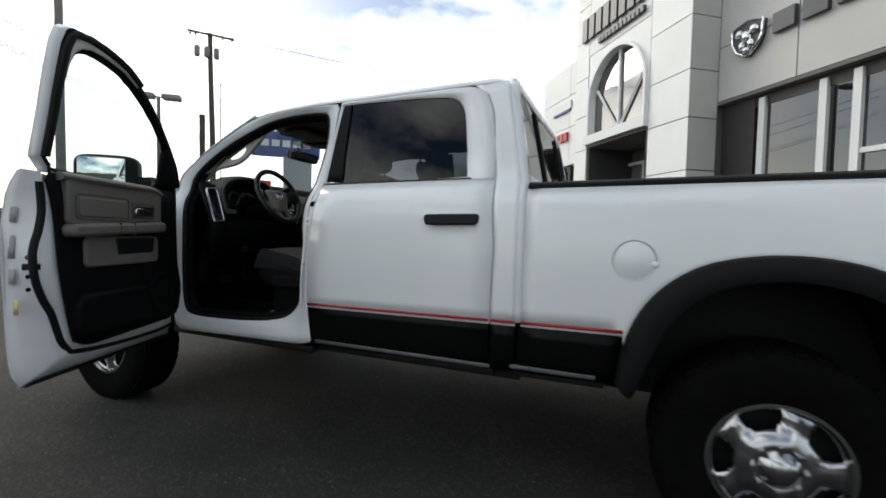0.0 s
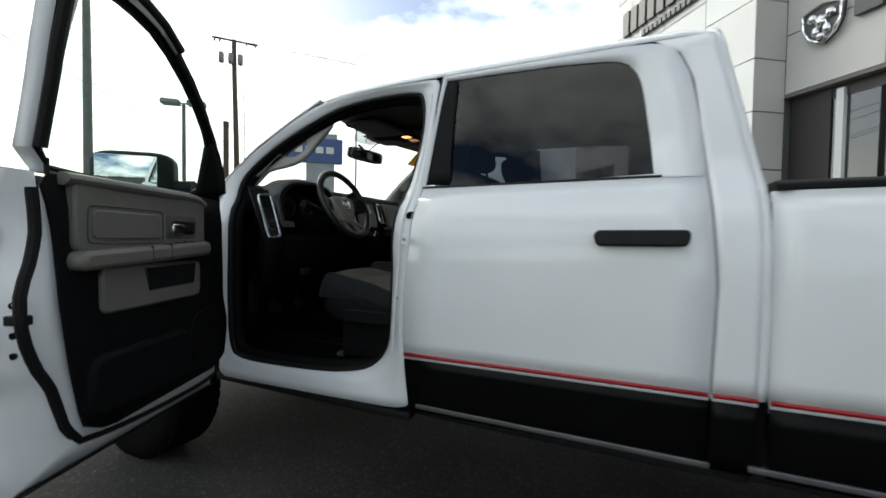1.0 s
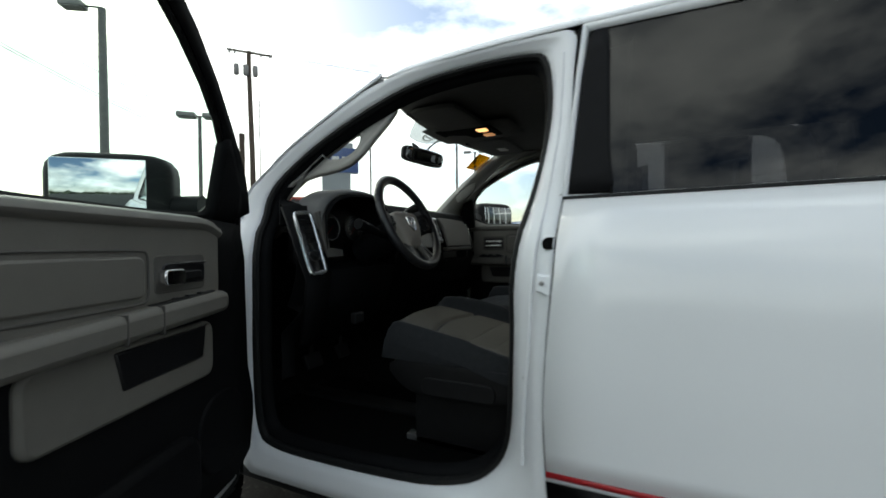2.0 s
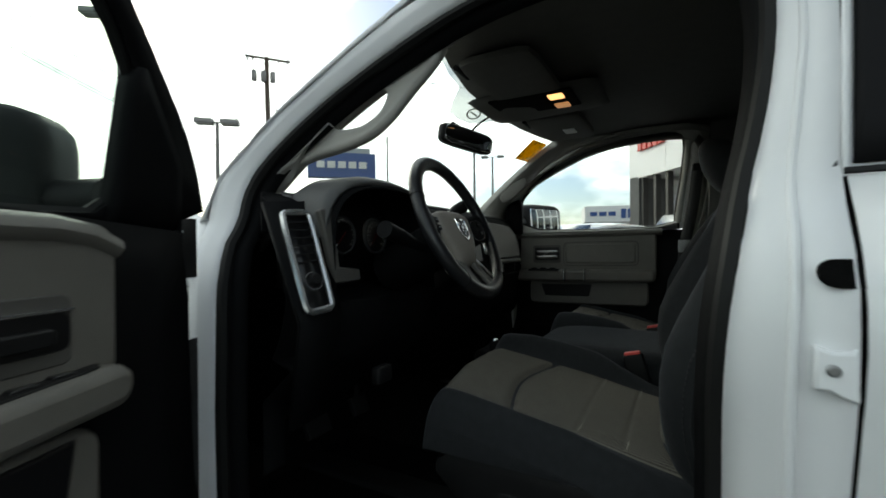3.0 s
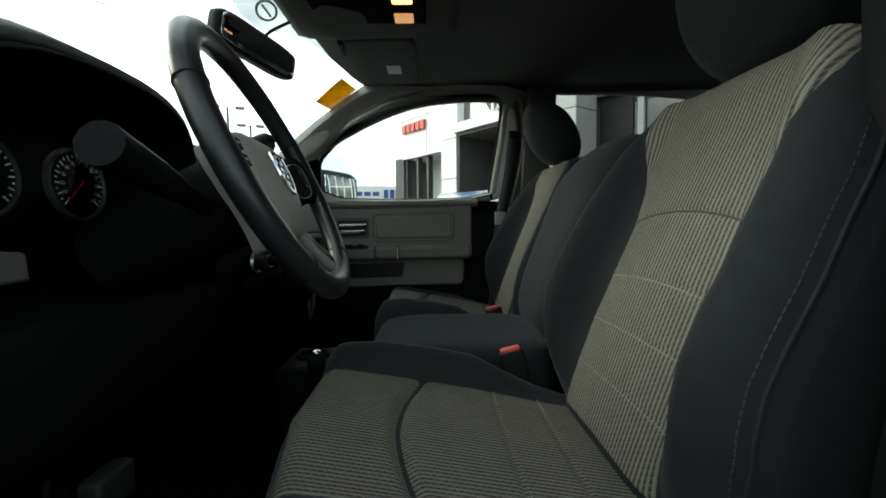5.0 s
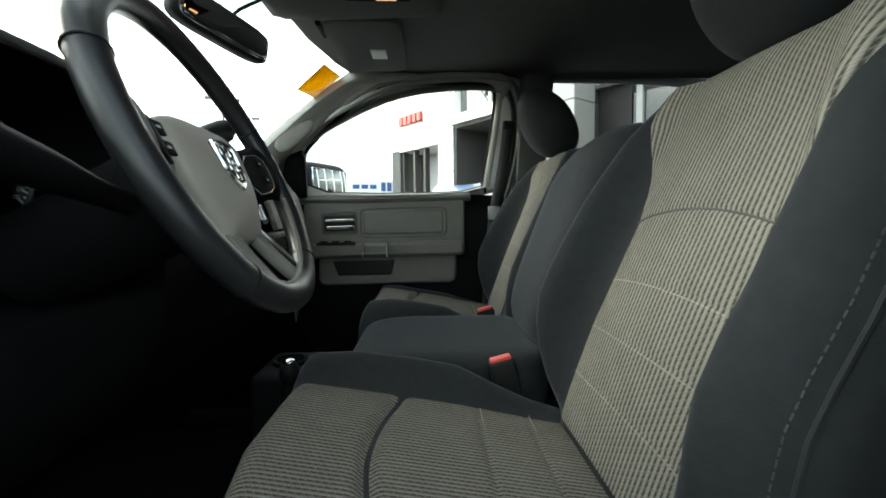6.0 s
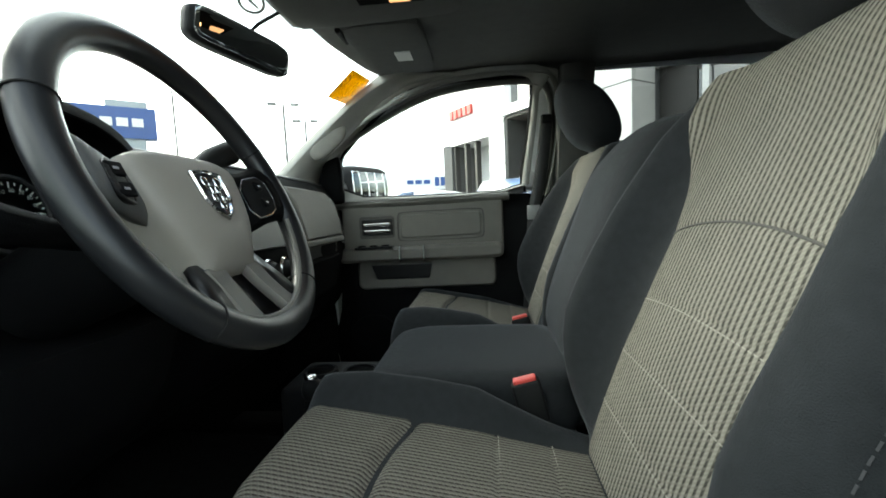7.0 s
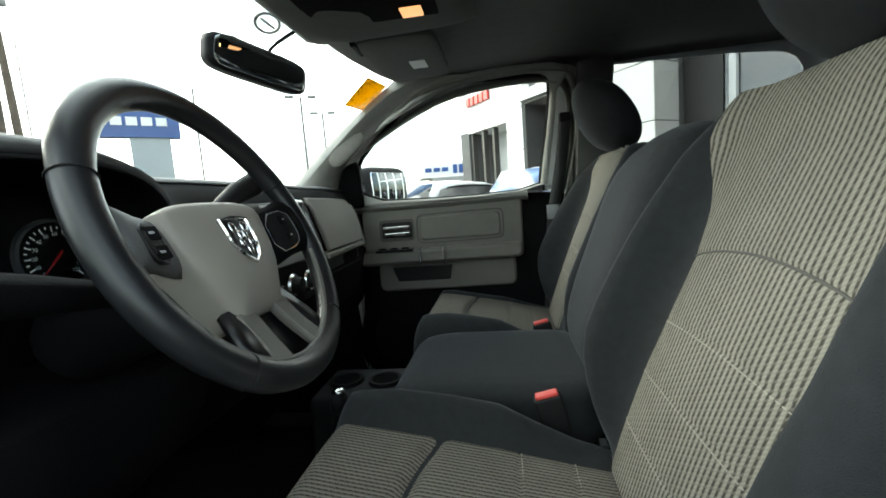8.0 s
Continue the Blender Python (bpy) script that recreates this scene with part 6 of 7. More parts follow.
        part("piping", sweep(bm_new(), pts, .0028, 6), CLOTH_D, back, "piped bolster seam")
        st_ = bm_new()
        for k in range(60):
            ps = []
            for h in (.02 + .0095 * k, .026 + .0095 * k):
                w = sd * half_width(h) * .94
                ps.append(B(w, h, face(w, h) + .0006))
            sweep(st_, ps, .0011, 4)
        tagged(part("stitching", st_, GREYTHREAD, back, "grey stitches beside the piping"), kind="stuff")

    # cushion: the ribbed field reaches nearly to the door side, a high bolster on the inboard side
    def C(x, w, dz):
        if inboard > 0:
            x -= .036 * max(0.0, min(1.0, (w + .25) / .20)) * max(0.0, min(1.0, (-.42 - x) / .18))
        return Vector((x, yc + w * inboard, .972 + .18 * (-.16 - x) + dz))

    BX = (-.67, -.645, -.60, -.523, -.44, -.36, -.30, -.23, -.14)
    BZ = (-.03, -.002, .037, .056, .060, .058, .036, .014, .0)

    def nose(x):
        return -.046 * max(0.0, (-.578 - x) / .044) ** 2.4

    def top(x, w):
        wl, wr, hw0 = .205, -.252, .268
        b = float(np.interp(x, BX, BZ))
        if w > 0:
            z = b * math.exp(-((w - wl) / .038) ** 2) if w < wl else b - .085 * ((w - wl) / (hw0 - wl)) ** 2.2
        else:
            z = .022 * math.exp(-((w - wr) / .035) ** 2) * min(1, max(0, b / .05)) if w > wr else .022 * min(1, max(0, b / .05)) - .07 * ((wr - w) / (.285 + wr)) ** 2.0
        return z + nose(x)

    rows = []
    for x in [-.622 + .012 * i / 6 for i in range(6)] + list(np.linspace(-.61, -.12, 34)):
        row = [C(x, w, top(x, w)) for w in -.0085 + .2765 * np.sin(np.linspace(-math.pi / 2, math.pi / 2, 45))]
        for v in np.linspace(1, -1, 9):
            row.append(C(x + .010, -.0085 + .2765 * v * .985, -.027 - .18 * (-.17 - x)))
        rows.append(row)
    cush = part("seat_cushion", loft(bm_new(), rows, close_v=True, cap=True), CLOTH_D, th, "slate cloth seat cushion", smooth=70)
    rows = []
    for x in np.linspace(-.606, -.135, 150):
        row = []
        for v in np.linspace(-1, 1, 33):
            s = abs(v)
            w = -.036 + .192 * v
            xs = x + (-.014 + .030 * v * v) * math.exp(-((x + .47) / .07) ** 2)
            d = top(xs, w) + .008 * (1 - s ** 8) + .0018
            for sm, dp_, wd in ((-.466, .0110, .009), (-.332, .0026, .004), (-.248, .0026, .004)):
                d -= dp_ * math.exp(-((x - sm) / wd) ** 2) * (1 - s ** 10)
            row.append(C(xs, w, d - .004 * s ** 30))
        rows.append(row)
    # cushion takes the darkened copy of the backrest cloth, shade included
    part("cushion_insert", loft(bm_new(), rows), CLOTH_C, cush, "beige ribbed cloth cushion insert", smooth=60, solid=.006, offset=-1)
    threads = bm_new()
    for sm in (-.332, -.248):
        for k in range(40):
            ps = []
            for v in (-.95 + 1.9 * k / 40, -.92 + 1.9 * k / 40):
                w = -.036 + .192 * v
                ps.append(C(sm + .0055, w, top(sm, w) + .0085))
            sweep(threads, ps, .0008, 4)
    tagged(part("stitching", threads, THREAD, cush, "pale stitches along the seams"), kind="stuff")

    # headrest leaning forward, rounded, narrower below
    hr = Vector((-.002 + set_back, yc, 1.655))

    def hb(p):
        q = p - hr
        k = 1 - .16 * max(0, -q.z / .11) ** 1.5 - .10 * max(0, q.z / .11) ** 2
        return hr + Vector((q.x * (1 - .22 * max(0, q.z / .11)) - .42 * q.z + 1.1 * q.y * q.y, q.y * k, q.z))
    head = part("headrest", pillow(bm_new(), hr.x - .078, hr.x + .078, yc - .138, yc + .138, 1.546, 1.768, hb, 12, 2.7), CLOTH_D, th, "slate cloth headrest", smooth=80)
    for w in (-.06, .06):
        part("headrest_post", sweep(bm_new(), [(hr.x + .075, yc + w, 1.46), (hr.x + .045, yc + w, 1.60)], .006, 8), STEEL, head, "steel headrest post")
    base = bm_new()
    for w in (-.262, .245):
        pillow(base, -.602, -.13, yc + w - .018, yc + w + .020, .835, .950, lambda p: Vector((p.x + 1.1 * max(0, .90 - p.z) * max(0, -.3 - p.x) / .3, p.y, p.z)), 6, 5)
    box(base, -.54, -.15, yc - .2, yc + .2, .64, .90)
    bs = part("seat_base", base, PLASTIC, th, "black plastic seat base")
    side = yc - inboard * .272
    part("side_control", slab(-.47, -.22, .850, .905, side - .014, side - .002, .022), PLASTIC, bs, "black seat adjuster panel", bevel=.003)
    part("seat_rail", box(bm_new(), -.58, -.06, yc - .20, yc - .16, .632, .665, bevel=.004), STEEL, bs, "steel seat rail")
    return th


seat(.497, "driver seat in beige ribbed and slate cloth", 1.0, .02, set_back=.05)
seat(1.443, "passenger seat in beige ribbed and slate cloth", -1.0, .015, inner=.55, outer=1.08, slim=.74)

# folding middle seat: a boxy cushion and a thick rounded backrest
mid = thing("centre_seat", "slate cloth centre seat with folding back between the front seats", "seat", (-.35, YC, .66))
bm = pillow(bm_new(), -.592, -.165, .772, 1.182, .93, 1.058, lambda w: Vector((w.x + .02 * (1 - ((w.y - .977) / .2) ** 2) * (w.x > -.2), w.y, w.z - .012 * max(0, (-.45 - w.x) / .14) ** 2)), 12, 9)
part("seat_cushion", bm, CLOTH_D, mid, "slate cloth centre cushion", smooth=70)
MO, MU, MN = Vector((-.183, YC, .985)), Vector((math.sin(TILT_B), 0, math.cos(TILT_B))), Vector((-math.cos(TILT_B), 0, math.sin(TILT_B)))
bm = pillow(bm_new(), -.13, .062, -.198, .198, .06, .590, lambda w: MO + Vector((0, w.y, 0)) + MU * (w.z + .035 * (1 - (w.y / .2) ** 2) * (w.z > .4)) + MN * (w.x - .05 * max(0, (w.z - .42) / .16) ** 2), 12, 4.2)
part("backrest", bm, CLOTH_D, mid, "slate cloth centre backrest", smooth=70)
bm = box(bm_new(), -.57, -.17, .79, 1.165, .66, .95, bevel=.02)
part("seat_base", bm, PLASTIC, mid, "black plastic base")

# seat belt buckles
for x, y, z in ((-.272, .748, 1.055), (-.242, 1.205, 1.056)):
    b = thing("belt_buckle", "black seat belt buckle with a red button", "seat belt buckle", (x, y, z - .08), group="belt buckles")
    m = Matrix.Translation((x, y, z)) @ Matrix.Rotation(radians(-14), 4, "Y") @ Matrix.Translation((-x, -y, -z))
    part("buckle_body", box(bm_new(), x - .026, x + .026, y - .014, y + .014, z - .075, z + .006, m, .006), PLASTIC, b, "black buckle body")
    part("red_button", box(bm_new(), x - .021, x + .021, y - .010, y + .010, z + .002, z + .012, m, .003), BUCKLE, b, "red release button")

# floor console with cup holders, transfer case lever
cons = thing("floor_console", "black floor console with two cup holders", "console", (-.72, YC, .66))
bm = bm_new()
box(bm, -.84, -.60, .93, 1.13, .66, .97, bevel=.02)
part("console_body", bm, PLASTIC, cons, "black console body")
for x in (-.77, -.665):
    part("cup_ring", lathe(bm_new(), [(.034, .962), (.036, .980), (.043, .980), (.047, .962)], (x, 1.03, 0), "z", 28), FLARE, cons, "cup holder ring")
    # flat disc; the well's shade is put into its black
    part("cup_well", lathe(bm_new(), [(0, .974), (.035, .9745)], (x, 1.03, 0), "z", 28), CARPET, cons, "dark disc for the shade in the cup holder")
lev = thing("shift_knob", "black transfer case lever with a chrome-topped knob", "lever", (-.74, .81, .70))
part("lever_rod", sweep(bm_new(), [(-.77, .81, .68), (-.705, .81, 1.02)], .009, 8), PLASTIC, lev)
knob = part("lever_knob", pillow(bm_new(), -.722, -.682, .790, .830, .995, 1.045, n=5, power=2.3), PLASTIC, lev, "black knob")
part("knob_cap", pillow(bm_new(), -.715, -.689, .797, .823, 1.038, 1.052, n=4, power=2.3), CHROME, knob, "chrome knob cap")

# rear bench
rb = thing("rear_bench", "slate cloth rear bench seat", "seat", (.6, YC, .66))
part("seat_cushion", pillow(bm_new(), .35, .85, .2, 1.74, .86, 1.06, None, 8, 6), CLOTH_D, rb)
part("backrest", pillow(bm_new(), -.08, .08, .2, 1.74, 0, .62, lambda w: Vector((.86 + w.x + w.z * .25, w.y, 1.0 + w.z * .95)), 8, 6), CLOTH_D, rb)
for y in (.45, 1.5):
    part("headrest", pillow(bm_new(), .93, 1.03, y - .13, y + .13, 1.53, 1.70, None, 6, 4), CLOTH_D, rb)

# seat belts on the centre pillars
for far, yb in ((False, .17), (True, 1.77)):
    b = thing("seat_belt", "black seat belt hanging from the centre pillar", "seat belt", (-.05, yb, .9), group="seat belts")
    if far:
        pts = [Vector((-.085, 1.675, 1.70)), Vector((-.105, 1.685, 1.52)), Vector((-.140, 1.695, 1.355)), Vector((-.155, 1.715, 1.15)), Vector((-.165, 1.75, .92))]
    else:
        pts = [Vector((.055, .27, 1.74)), Vector((.040, .23, 1.5)), Vector((.015, .18, 1.2)), Vector((-.005, .17, .95))]
    rows = [[p + Vector((-.023, 0, 0)), p + Vector((.023, 0, 0))] for p in smooth_loop(pts, 2, False)]
    part("webbing", loft(bm_new(), rows), BELT, b, "black webbing", solid=.002)
    g, k = pts[0], pts[2] if far else Vector((.033, .205, 1.36))
    part("belt_guide", box(bm_new(), g.x - .022, g.x + .022, g.y - .008, g.y + .012, g.z - .012, g.z + .022, bevel=.008), PLASTIC, b, "black belt guide")
    part("belt_tongue", box(bm_new(), k.x - .024, k.x + .024, k.y - .008, k.y + .006, k.z - .028, k.z + .028, bevel=.003), STEEL, b, "steel belt tongue")

# ---------------------------------------------------------------- overhead
oc = part("overhead_console", loft(bm_new(), [[Vector((x, YC - .02 + v * w, 1.868 - d * (1 - abs(v) ** 4) + RAKE * x)) for v in np.linspace(-1, 1, 13)] for x, w, d in ((-.80, .13, .0), (-.77, .15, .02), (-.68, .155, .026), (-.52, .15, .024), (-.40, .14, .018), (-.37, .12, .0))]), HEADLINER, truck, "grey overhead console", solid=.004)
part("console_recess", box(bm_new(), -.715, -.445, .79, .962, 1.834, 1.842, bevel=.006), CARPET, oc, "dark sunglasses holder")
for y, m_ in ((.833, AMBER), (.925, AMBER_DIM)):
    part("map_lamp", box(bm_new(), -.522, -.476, y - .021, y + .021, 1.829, 1.836, bevel=.002), m_, oc, "glowing amber map lamp")
for y0, y1, nm in ((.49, .865, "driver"), (1.075, 1.45, "passenger")):
    v = thing("sun_visor", "grey fabric sun visor folded up", "sun visor", (-.6, (y0 + y1) / 2, 1.86), group="sun visors")
    bm = pillow(bm_new(), -.685, -.475, y0, y1, 1.836, 1.862, None, 6, 8)
    part("visor_pad", bm, HEADLINER, v, "grey visor pad")
    part("visor_hinge", sweep(bm_new(), [(-.69, y0 + .02, 1.846), (-.69, y0 + .10, 1.846)], .008, 8), DARKTRIM, v, "dark visor clip")
    if y0 > 1:
        part("warning_label", box(bm_new(), -.575, -.53, y0 + .17, y0 + .24, 1.8325, 1.8355), PAPER, v, "white printed visor label")
# rear-view mirror
rv = thing("rear_view_mirror", "black framed rear-view mirror on the windscreen", "mirror", (-.86, .92, 1.78))
a, b = Vector((-.893, .812, 1.772)), Vector((-.806, 1.035, 1.752))
ax = (b - a).normalized()
nz = Vector((.94, -.26, -.12)).normalized()
nz = (nz - ax * nz.dot(ax)).normalized()
up = nz.cross(ax).normalized()
M = Matrix((ax, up, nz)).transposed().to_4x4()
M.translation = (a + b) / 2
bm = pillow(bm_new(), -.130, .130, -.040, .038, -.03, .010, lambda w: M @ w, 8, 5)
part("mirror_shell", bm, PLASTIC, rv, "black mirror shell")
bm = pillow(bm_new(), -.118, .118, -.032, .031, .004, .0125, lambda w: M @ w, 8, 7)
part("mirror_glass", bm, MIRROR, rv, "mirror glass")
part("mirror_stalk", sweep(bm_new(), [M @ Vector((0, .01, -.02)), M @ Vector((0, .05, -.06)), Vector((-.93, .95, 1.84))], .008, 8), PLASTIC, rv, "black stalk")
part("mirror_cable", sweep(bm_new(), smooth_loop([M @ Vector((.02, .03, -.01)), Vector((-.84, .97, 1.82)), Vector((-.79, 1.0, 1.86))], 2, False), .004, 6), SEAL, rv, "black cable")
# yellow film label and round windscreen sticker

bm = loft(bm_new(), [[screen_point(f, .69 - .03 * (f - .78) / .17), screen_point(f, .76), screen_point(f, .82 - .02 * (f - .78) / .17)] for f in (.78, .84, .90, .95)])
single("windscreen_label", bm, YFILM, "yellow film label on the windscreen corner", "label", solid=.001)
low = ((-.75, .985), (-.5, .98), (-.33, .978), (-.26, .92), (-.19, .872), (-.06, .865), (.06, .875), (.13, .905), (.2, .94), (.28, .97), (.5, .985), (.75, .988))
bm = loft(bm_new(), [[screen_point(f + (1.01 - f) * k, v, .004) for v, f in low] for k in (0, .5, 1)])
part("frit_band", bm, FRIT, truck, "grey shaded band along the windscreen top")
e0 = screen_point(.93, -.02, .010)
ex, ey = (screen_point(.93, .02, .010) - screen_point(.93, -.06, .010)).normalized(), (screen_point(.96, -.02, .010) - screen_point(.90, -.02, .010)).normalized()
bm = loft(bm_new(), [[e0 + ex * (r * .048 * math.cos(a)) + ey * (r * .026 * math.sin(a)) for a in [2 * math.pi * k / 28 for k in range(28)]] for r in (1.0, .78)], close_v=True)
for k in range(3):
    box(bm, -.012, .012, -.0025, .0025, -.0008, .0008, Matrix.Translation(e0 + ex * (-.018 + .018 * k)) @ Matrix((ex, ey, ex.cross(ey))).transposed().to_4x4())
single("service_sticker", bm, PAPER, "white outlined oval sticker on the windscreen", "sticker", solid=.0006)


# ---------------------------------------------------------------- dealership building
WC, WU, WN = Vector((2.77, 9.3, 0)), Vector((math.cos(radians(-54)), math.sin(radians(-54)), 0)), Vector((-math.sin(radians(-54)), math.cos(radians(-54)), 0))


def wp(s, z, d=0.0):
    """A point of the facade: s along it, z up, d metres into the building."""
    return WC + WU * s + WN * d + Vector((0, 0, z))


def wbox(bm, s0, s1, z0, z1, d0, d1):
    vs = [bm.verts.new(wp(s, z, d)) for d in (d0, d1) for z in (z0, z1) for s in (s0, s1)]
    for q in ((0, 1, 3, 2), (4, 6, 7, 5), (0, 4, 5, 1), (2, 3, 7, 6), (0, 2, 6, 4), (1, 5, 7, 3)):
        bm.faces.new([vs[i] for i in q])
    return bm


bld = thing("dealership_building", "pale metal-clad car dealership with an arched entrance and dark glazing", "building", tuple(wp(-2.5, 0, 3)))
bm = bm_new()
wbox(bm, -4.82, -4.0, 0, 10.9, .03, 5.0)
wbox(bm, -1.42, -.03, 0, 10.9, .03, 5.0)
wbox(bm, -4.0, -1.42, 6.7, 10.9, .03, 5.0)
part("entrance_block", bm, JOINT, bld, "entrance block behind the cladding", smooth=0)
bm = bm_new()
wbox(bm, -.03, 16, 4.25, 9.0, .80, 8.0)
wbox(bm, -9.2, -4.82, 3.9, 7.7, 1.03, 8.0)
wbox(bm, -9.2, -8.6, 0, 3.9, 1.03, 8.0)
part("wing_wall", bm, JOINT, bld, "wing walls behind the cladding", smooth=0)


def cladding(s0, s1, z0, z1, d, material, side=False):
    bm = bm_new()
    g = .012
    if side:
        vs = [(0, s0 + g, z0 + g), (0, s1 - g, z0 + g), (0, s1 - g, z1 - g), (0, s0 + g, z1 - g)]
        a = [bm.verts.new(wp(d, z, s)) for _, s, z in vs]
        b = [bm.verts.new(wp(d - .03, z, s)) for _, s, z in vs]
        bm.faces.new(a)
        for i in range(4):
            bm.faces.new((a[i], a[(i + 1) % 4], b[(i + 1) % 4], b[i]))
    else:
        wbox(bm, s0 + g, s1 - g, z0 + g, z1 - g, d, d + .03)
    return part("panel", bm, material, bld, smooth=0)


rowz = (0, 1.45, 2.70, 3.88, 4.95, 6.15, 7.35, 8.4, 9.6, 10.9)
for z0, z1 in zip(rowz, rowz[1:]):
    cladding(-1.32, 0.0, z0, z1, 0, PANEL)
    # side face of the pale block in grey: its shade is painted on
    for a, b in ((0.0, .78),):
        cladding(a, b, z0, z1, 0.0, PANEL_G, True)
    cladding(-4.85, -4.12, z0, z1, 0, PANEL)
for s0, s1 in ((-4.12, -2.72), (-2.72, -1.32)):
    for z0, z1 in ((6.75, 7.9), (7.9, 9.4), (9.4, 10.9)):
        cladding(s0, s1, z0, z1, 0, PANEL)
# cladding piece round the arch
AC, AR, AS, AB = -2.70, 1.25, 5.22, 4.20
arch = [(AC - AR, AB)] + [(AC - AR * math.cos(radians(a)), AS + AR * math.sin(radians(a))) for a in range(0, 181, 10)] + [(AC + AR, AB)]
outer = []
for s, z in arch:
    v = Vector((s - AC, z - 5.4))
    k = max(abs(v.x) / 1.38, (v.y / 1.34) if v.y > 0 else 0, 1e-6)
    outer.append((AC + v.x / k, (5.4 + v.y / k) if v.y > 0 else z))
bm = loft(bm_new(), [[wp(s, z, 0) for s, z in outer], [wp(s, z, 0) for s, z in arch], [wp(s, z, .25) for s, z in arch]])
part("arch_panel", bm, PANEL, bld, "cladding round the arch", smooth=0)
bm = loft(bm_new(), [[wp(AC + (s - AC) * k, (AB if z == AB else AS + (z - AS) * k if z > AS else z), d) for s, z in arch] for k, d in ((1.065, .0), (1.065, -.09), (1.0, -.09), (.99, .12))])
part("arch_trim", bm, TRIMW, bld, "white arch surround", smooth=0)
bm = wbox(bm_new(), -4.1, -1.32, 3.98, 4.24, -.14, .2)
part("arch_sill", bm, TRIMW, bld, "white lintel under the arch", smooth=0)
bm = loft(bm_new(), [[wp(s, z, .16) for s, z in arch], [wp(AC, AB + .01, .16)] * len(arch)])
bmesh.ops.remove_doubles(bm, verts=bm.verts, dist=.0005)
part("arch_glass", bm, ARCHGLASS, bld, "dark arched window glass")
bm = bm_new()
for a, b in (((AC, AB), (AC, 6.46)), ((AC, AB), (-3.78, 5.6)), ((AC, AB), (-1.62, 5.6))):
    sweep(bm, [wp(*a, .12), wp(*b, .12)], .05, 4)
part("arch_mullion", bm, TRIMW, bld, "white spreading glazing bars", smooth=0)
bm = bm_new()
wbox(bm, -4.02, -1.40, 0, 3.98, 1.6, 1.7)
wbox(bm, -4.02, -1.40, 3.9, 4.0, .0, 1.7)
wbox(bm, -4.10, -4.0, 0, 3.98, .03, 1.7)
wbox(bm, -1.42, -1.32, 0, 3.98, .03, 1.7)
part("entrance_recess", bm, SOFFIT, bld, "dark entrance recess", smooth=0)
bm = bm_new()
for s in (-3.3, -2.7, -2.1):
    wbox(bm, s - .04, s + .04, 0, 3.5, 1.45, 1.55)
for z in (.05, 2.2, 3.45):
    wbox(bm, -4.0, -1.42, z - .04, z + .04, 1.45, 1.55)
part("entrance_frame", bm, TRIMW, bld, "entrance door frames", smooth=0)
# fascia and glazing of the right wing
for s0, s1 in ((0, 1.75), (1.75, 3.5), (3.5, 5.25), (5.25, 7.0), (7.0, 9.0), (9, 12)):
    for z0, z1 in ((4.25, 5.45), (5.45, 6.65), (6.65, 7.85), (7.85, 9.0)):
        cladding(s0 + (.0 if s0 else 0), s1, z0, z1, .77, PANEL_G)
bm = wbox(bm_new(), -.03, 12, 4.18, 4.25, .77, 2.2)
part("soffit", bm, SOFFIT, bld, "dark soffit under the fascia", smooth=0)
bm = bm_new()
wbox(bm, .0, .78, 0, 4.2, .95, 1.2)
wbox(bm, .78, 12, 3.95, 4.2, .97, 1.1)
wbox(bm, .78, 12, 0, .3, .95, 1.1)
part("window_wall", bm, DARKMET, bld, "dark bronze wall beside the glazing", smooth=0)
for s, m_ in ((.97, TRIMW), (2.14, TRIMW), (2.68, TRIMW), (3.9, TRIMW), (5.1, TRIMW), (6.3, TRIMW), (7.5, TRIMW), (8.7, TRIMW)):
    w = .065
    part("window_post", wbox(bm_new(), s - w, s + w, .3, 4.1, .90, 1.05), m_, bld, "white window post", smooth=0)
for s0, s1 in ((2.75, 3.84), (3.97, 5.03), (5.17, 6.23)):
    part("window_rail", wbox(bm_new(), s0, s1, 2.66, 2.75, .92, 1.04), TRIMW, bld, "white window rail", smooth=0)
for s0, s1 in ((.80, .9), (1.04, 2.07), (2.21, 2.61), (2.75, 3.83), (3.97, 5.03), (5.17, 6.23), (6.37, 7.43), (7.57, 8.63)):
    part("window_pane", wbox(bm_new(), s0, s1, .3, 3.97, .985, .995), SHOPGLASS, bld, "dark reflecting shop window", smooth=0)
bm = bm_new()
wbox(bm, .0, 12, -.1, .02, 1.1, 7.5)
wbox(bm, .0, 12, 0, 4.2, 7.0, 7.2)
wbox(bm, .0, 12, 3.9, 4.1, 1.2, 7.0)
part("showroom", bm, INSIDE, bld, "dim showroom behind the glass", smooth=0)
for s, d in ((2.3, 2.0), (4.2, 2.6), (6.0, 3.0), (1.4, 3.2)):
    bm = lathe(bm_new(), [(0, 3.84), (.10, 3.84), (.13, 3.9)], tuple(wp(s, 0, d)), "z", 16)
    part("ceiling_lamp", bm, AMBER, bld, "warm showroom ceiling lamp")
# left wing: signs and openings
for s0, s1 in ((-9.2, -7.0), (-7.0, -4.85)):
    for z0, z1 in ((3.9, 5.3), (5.3, 6.5), (6.5, 7.7)):
        cladding(s0, s1, z0, z1, 1.0, PANEL)
bm = bm_new()
wbox(bm, -8.6, -4.85, 0, 3.9, 2.2, 2.3)
wbox(bm, -8.6, -4.85, 3.85, 3.92, 1.0, 2.3)
part("wing_wall", bm, PANEL, bld, "pale wall behind the porch", smooth=0)
for s in (-8.5, -7.75, -7.1):
    part("window_post", wbox(bm_new(), s - .06, s + .06, 0, 3.9, 1.1, 1.3), DARKMET, bld, "grey window post", smooth=0)


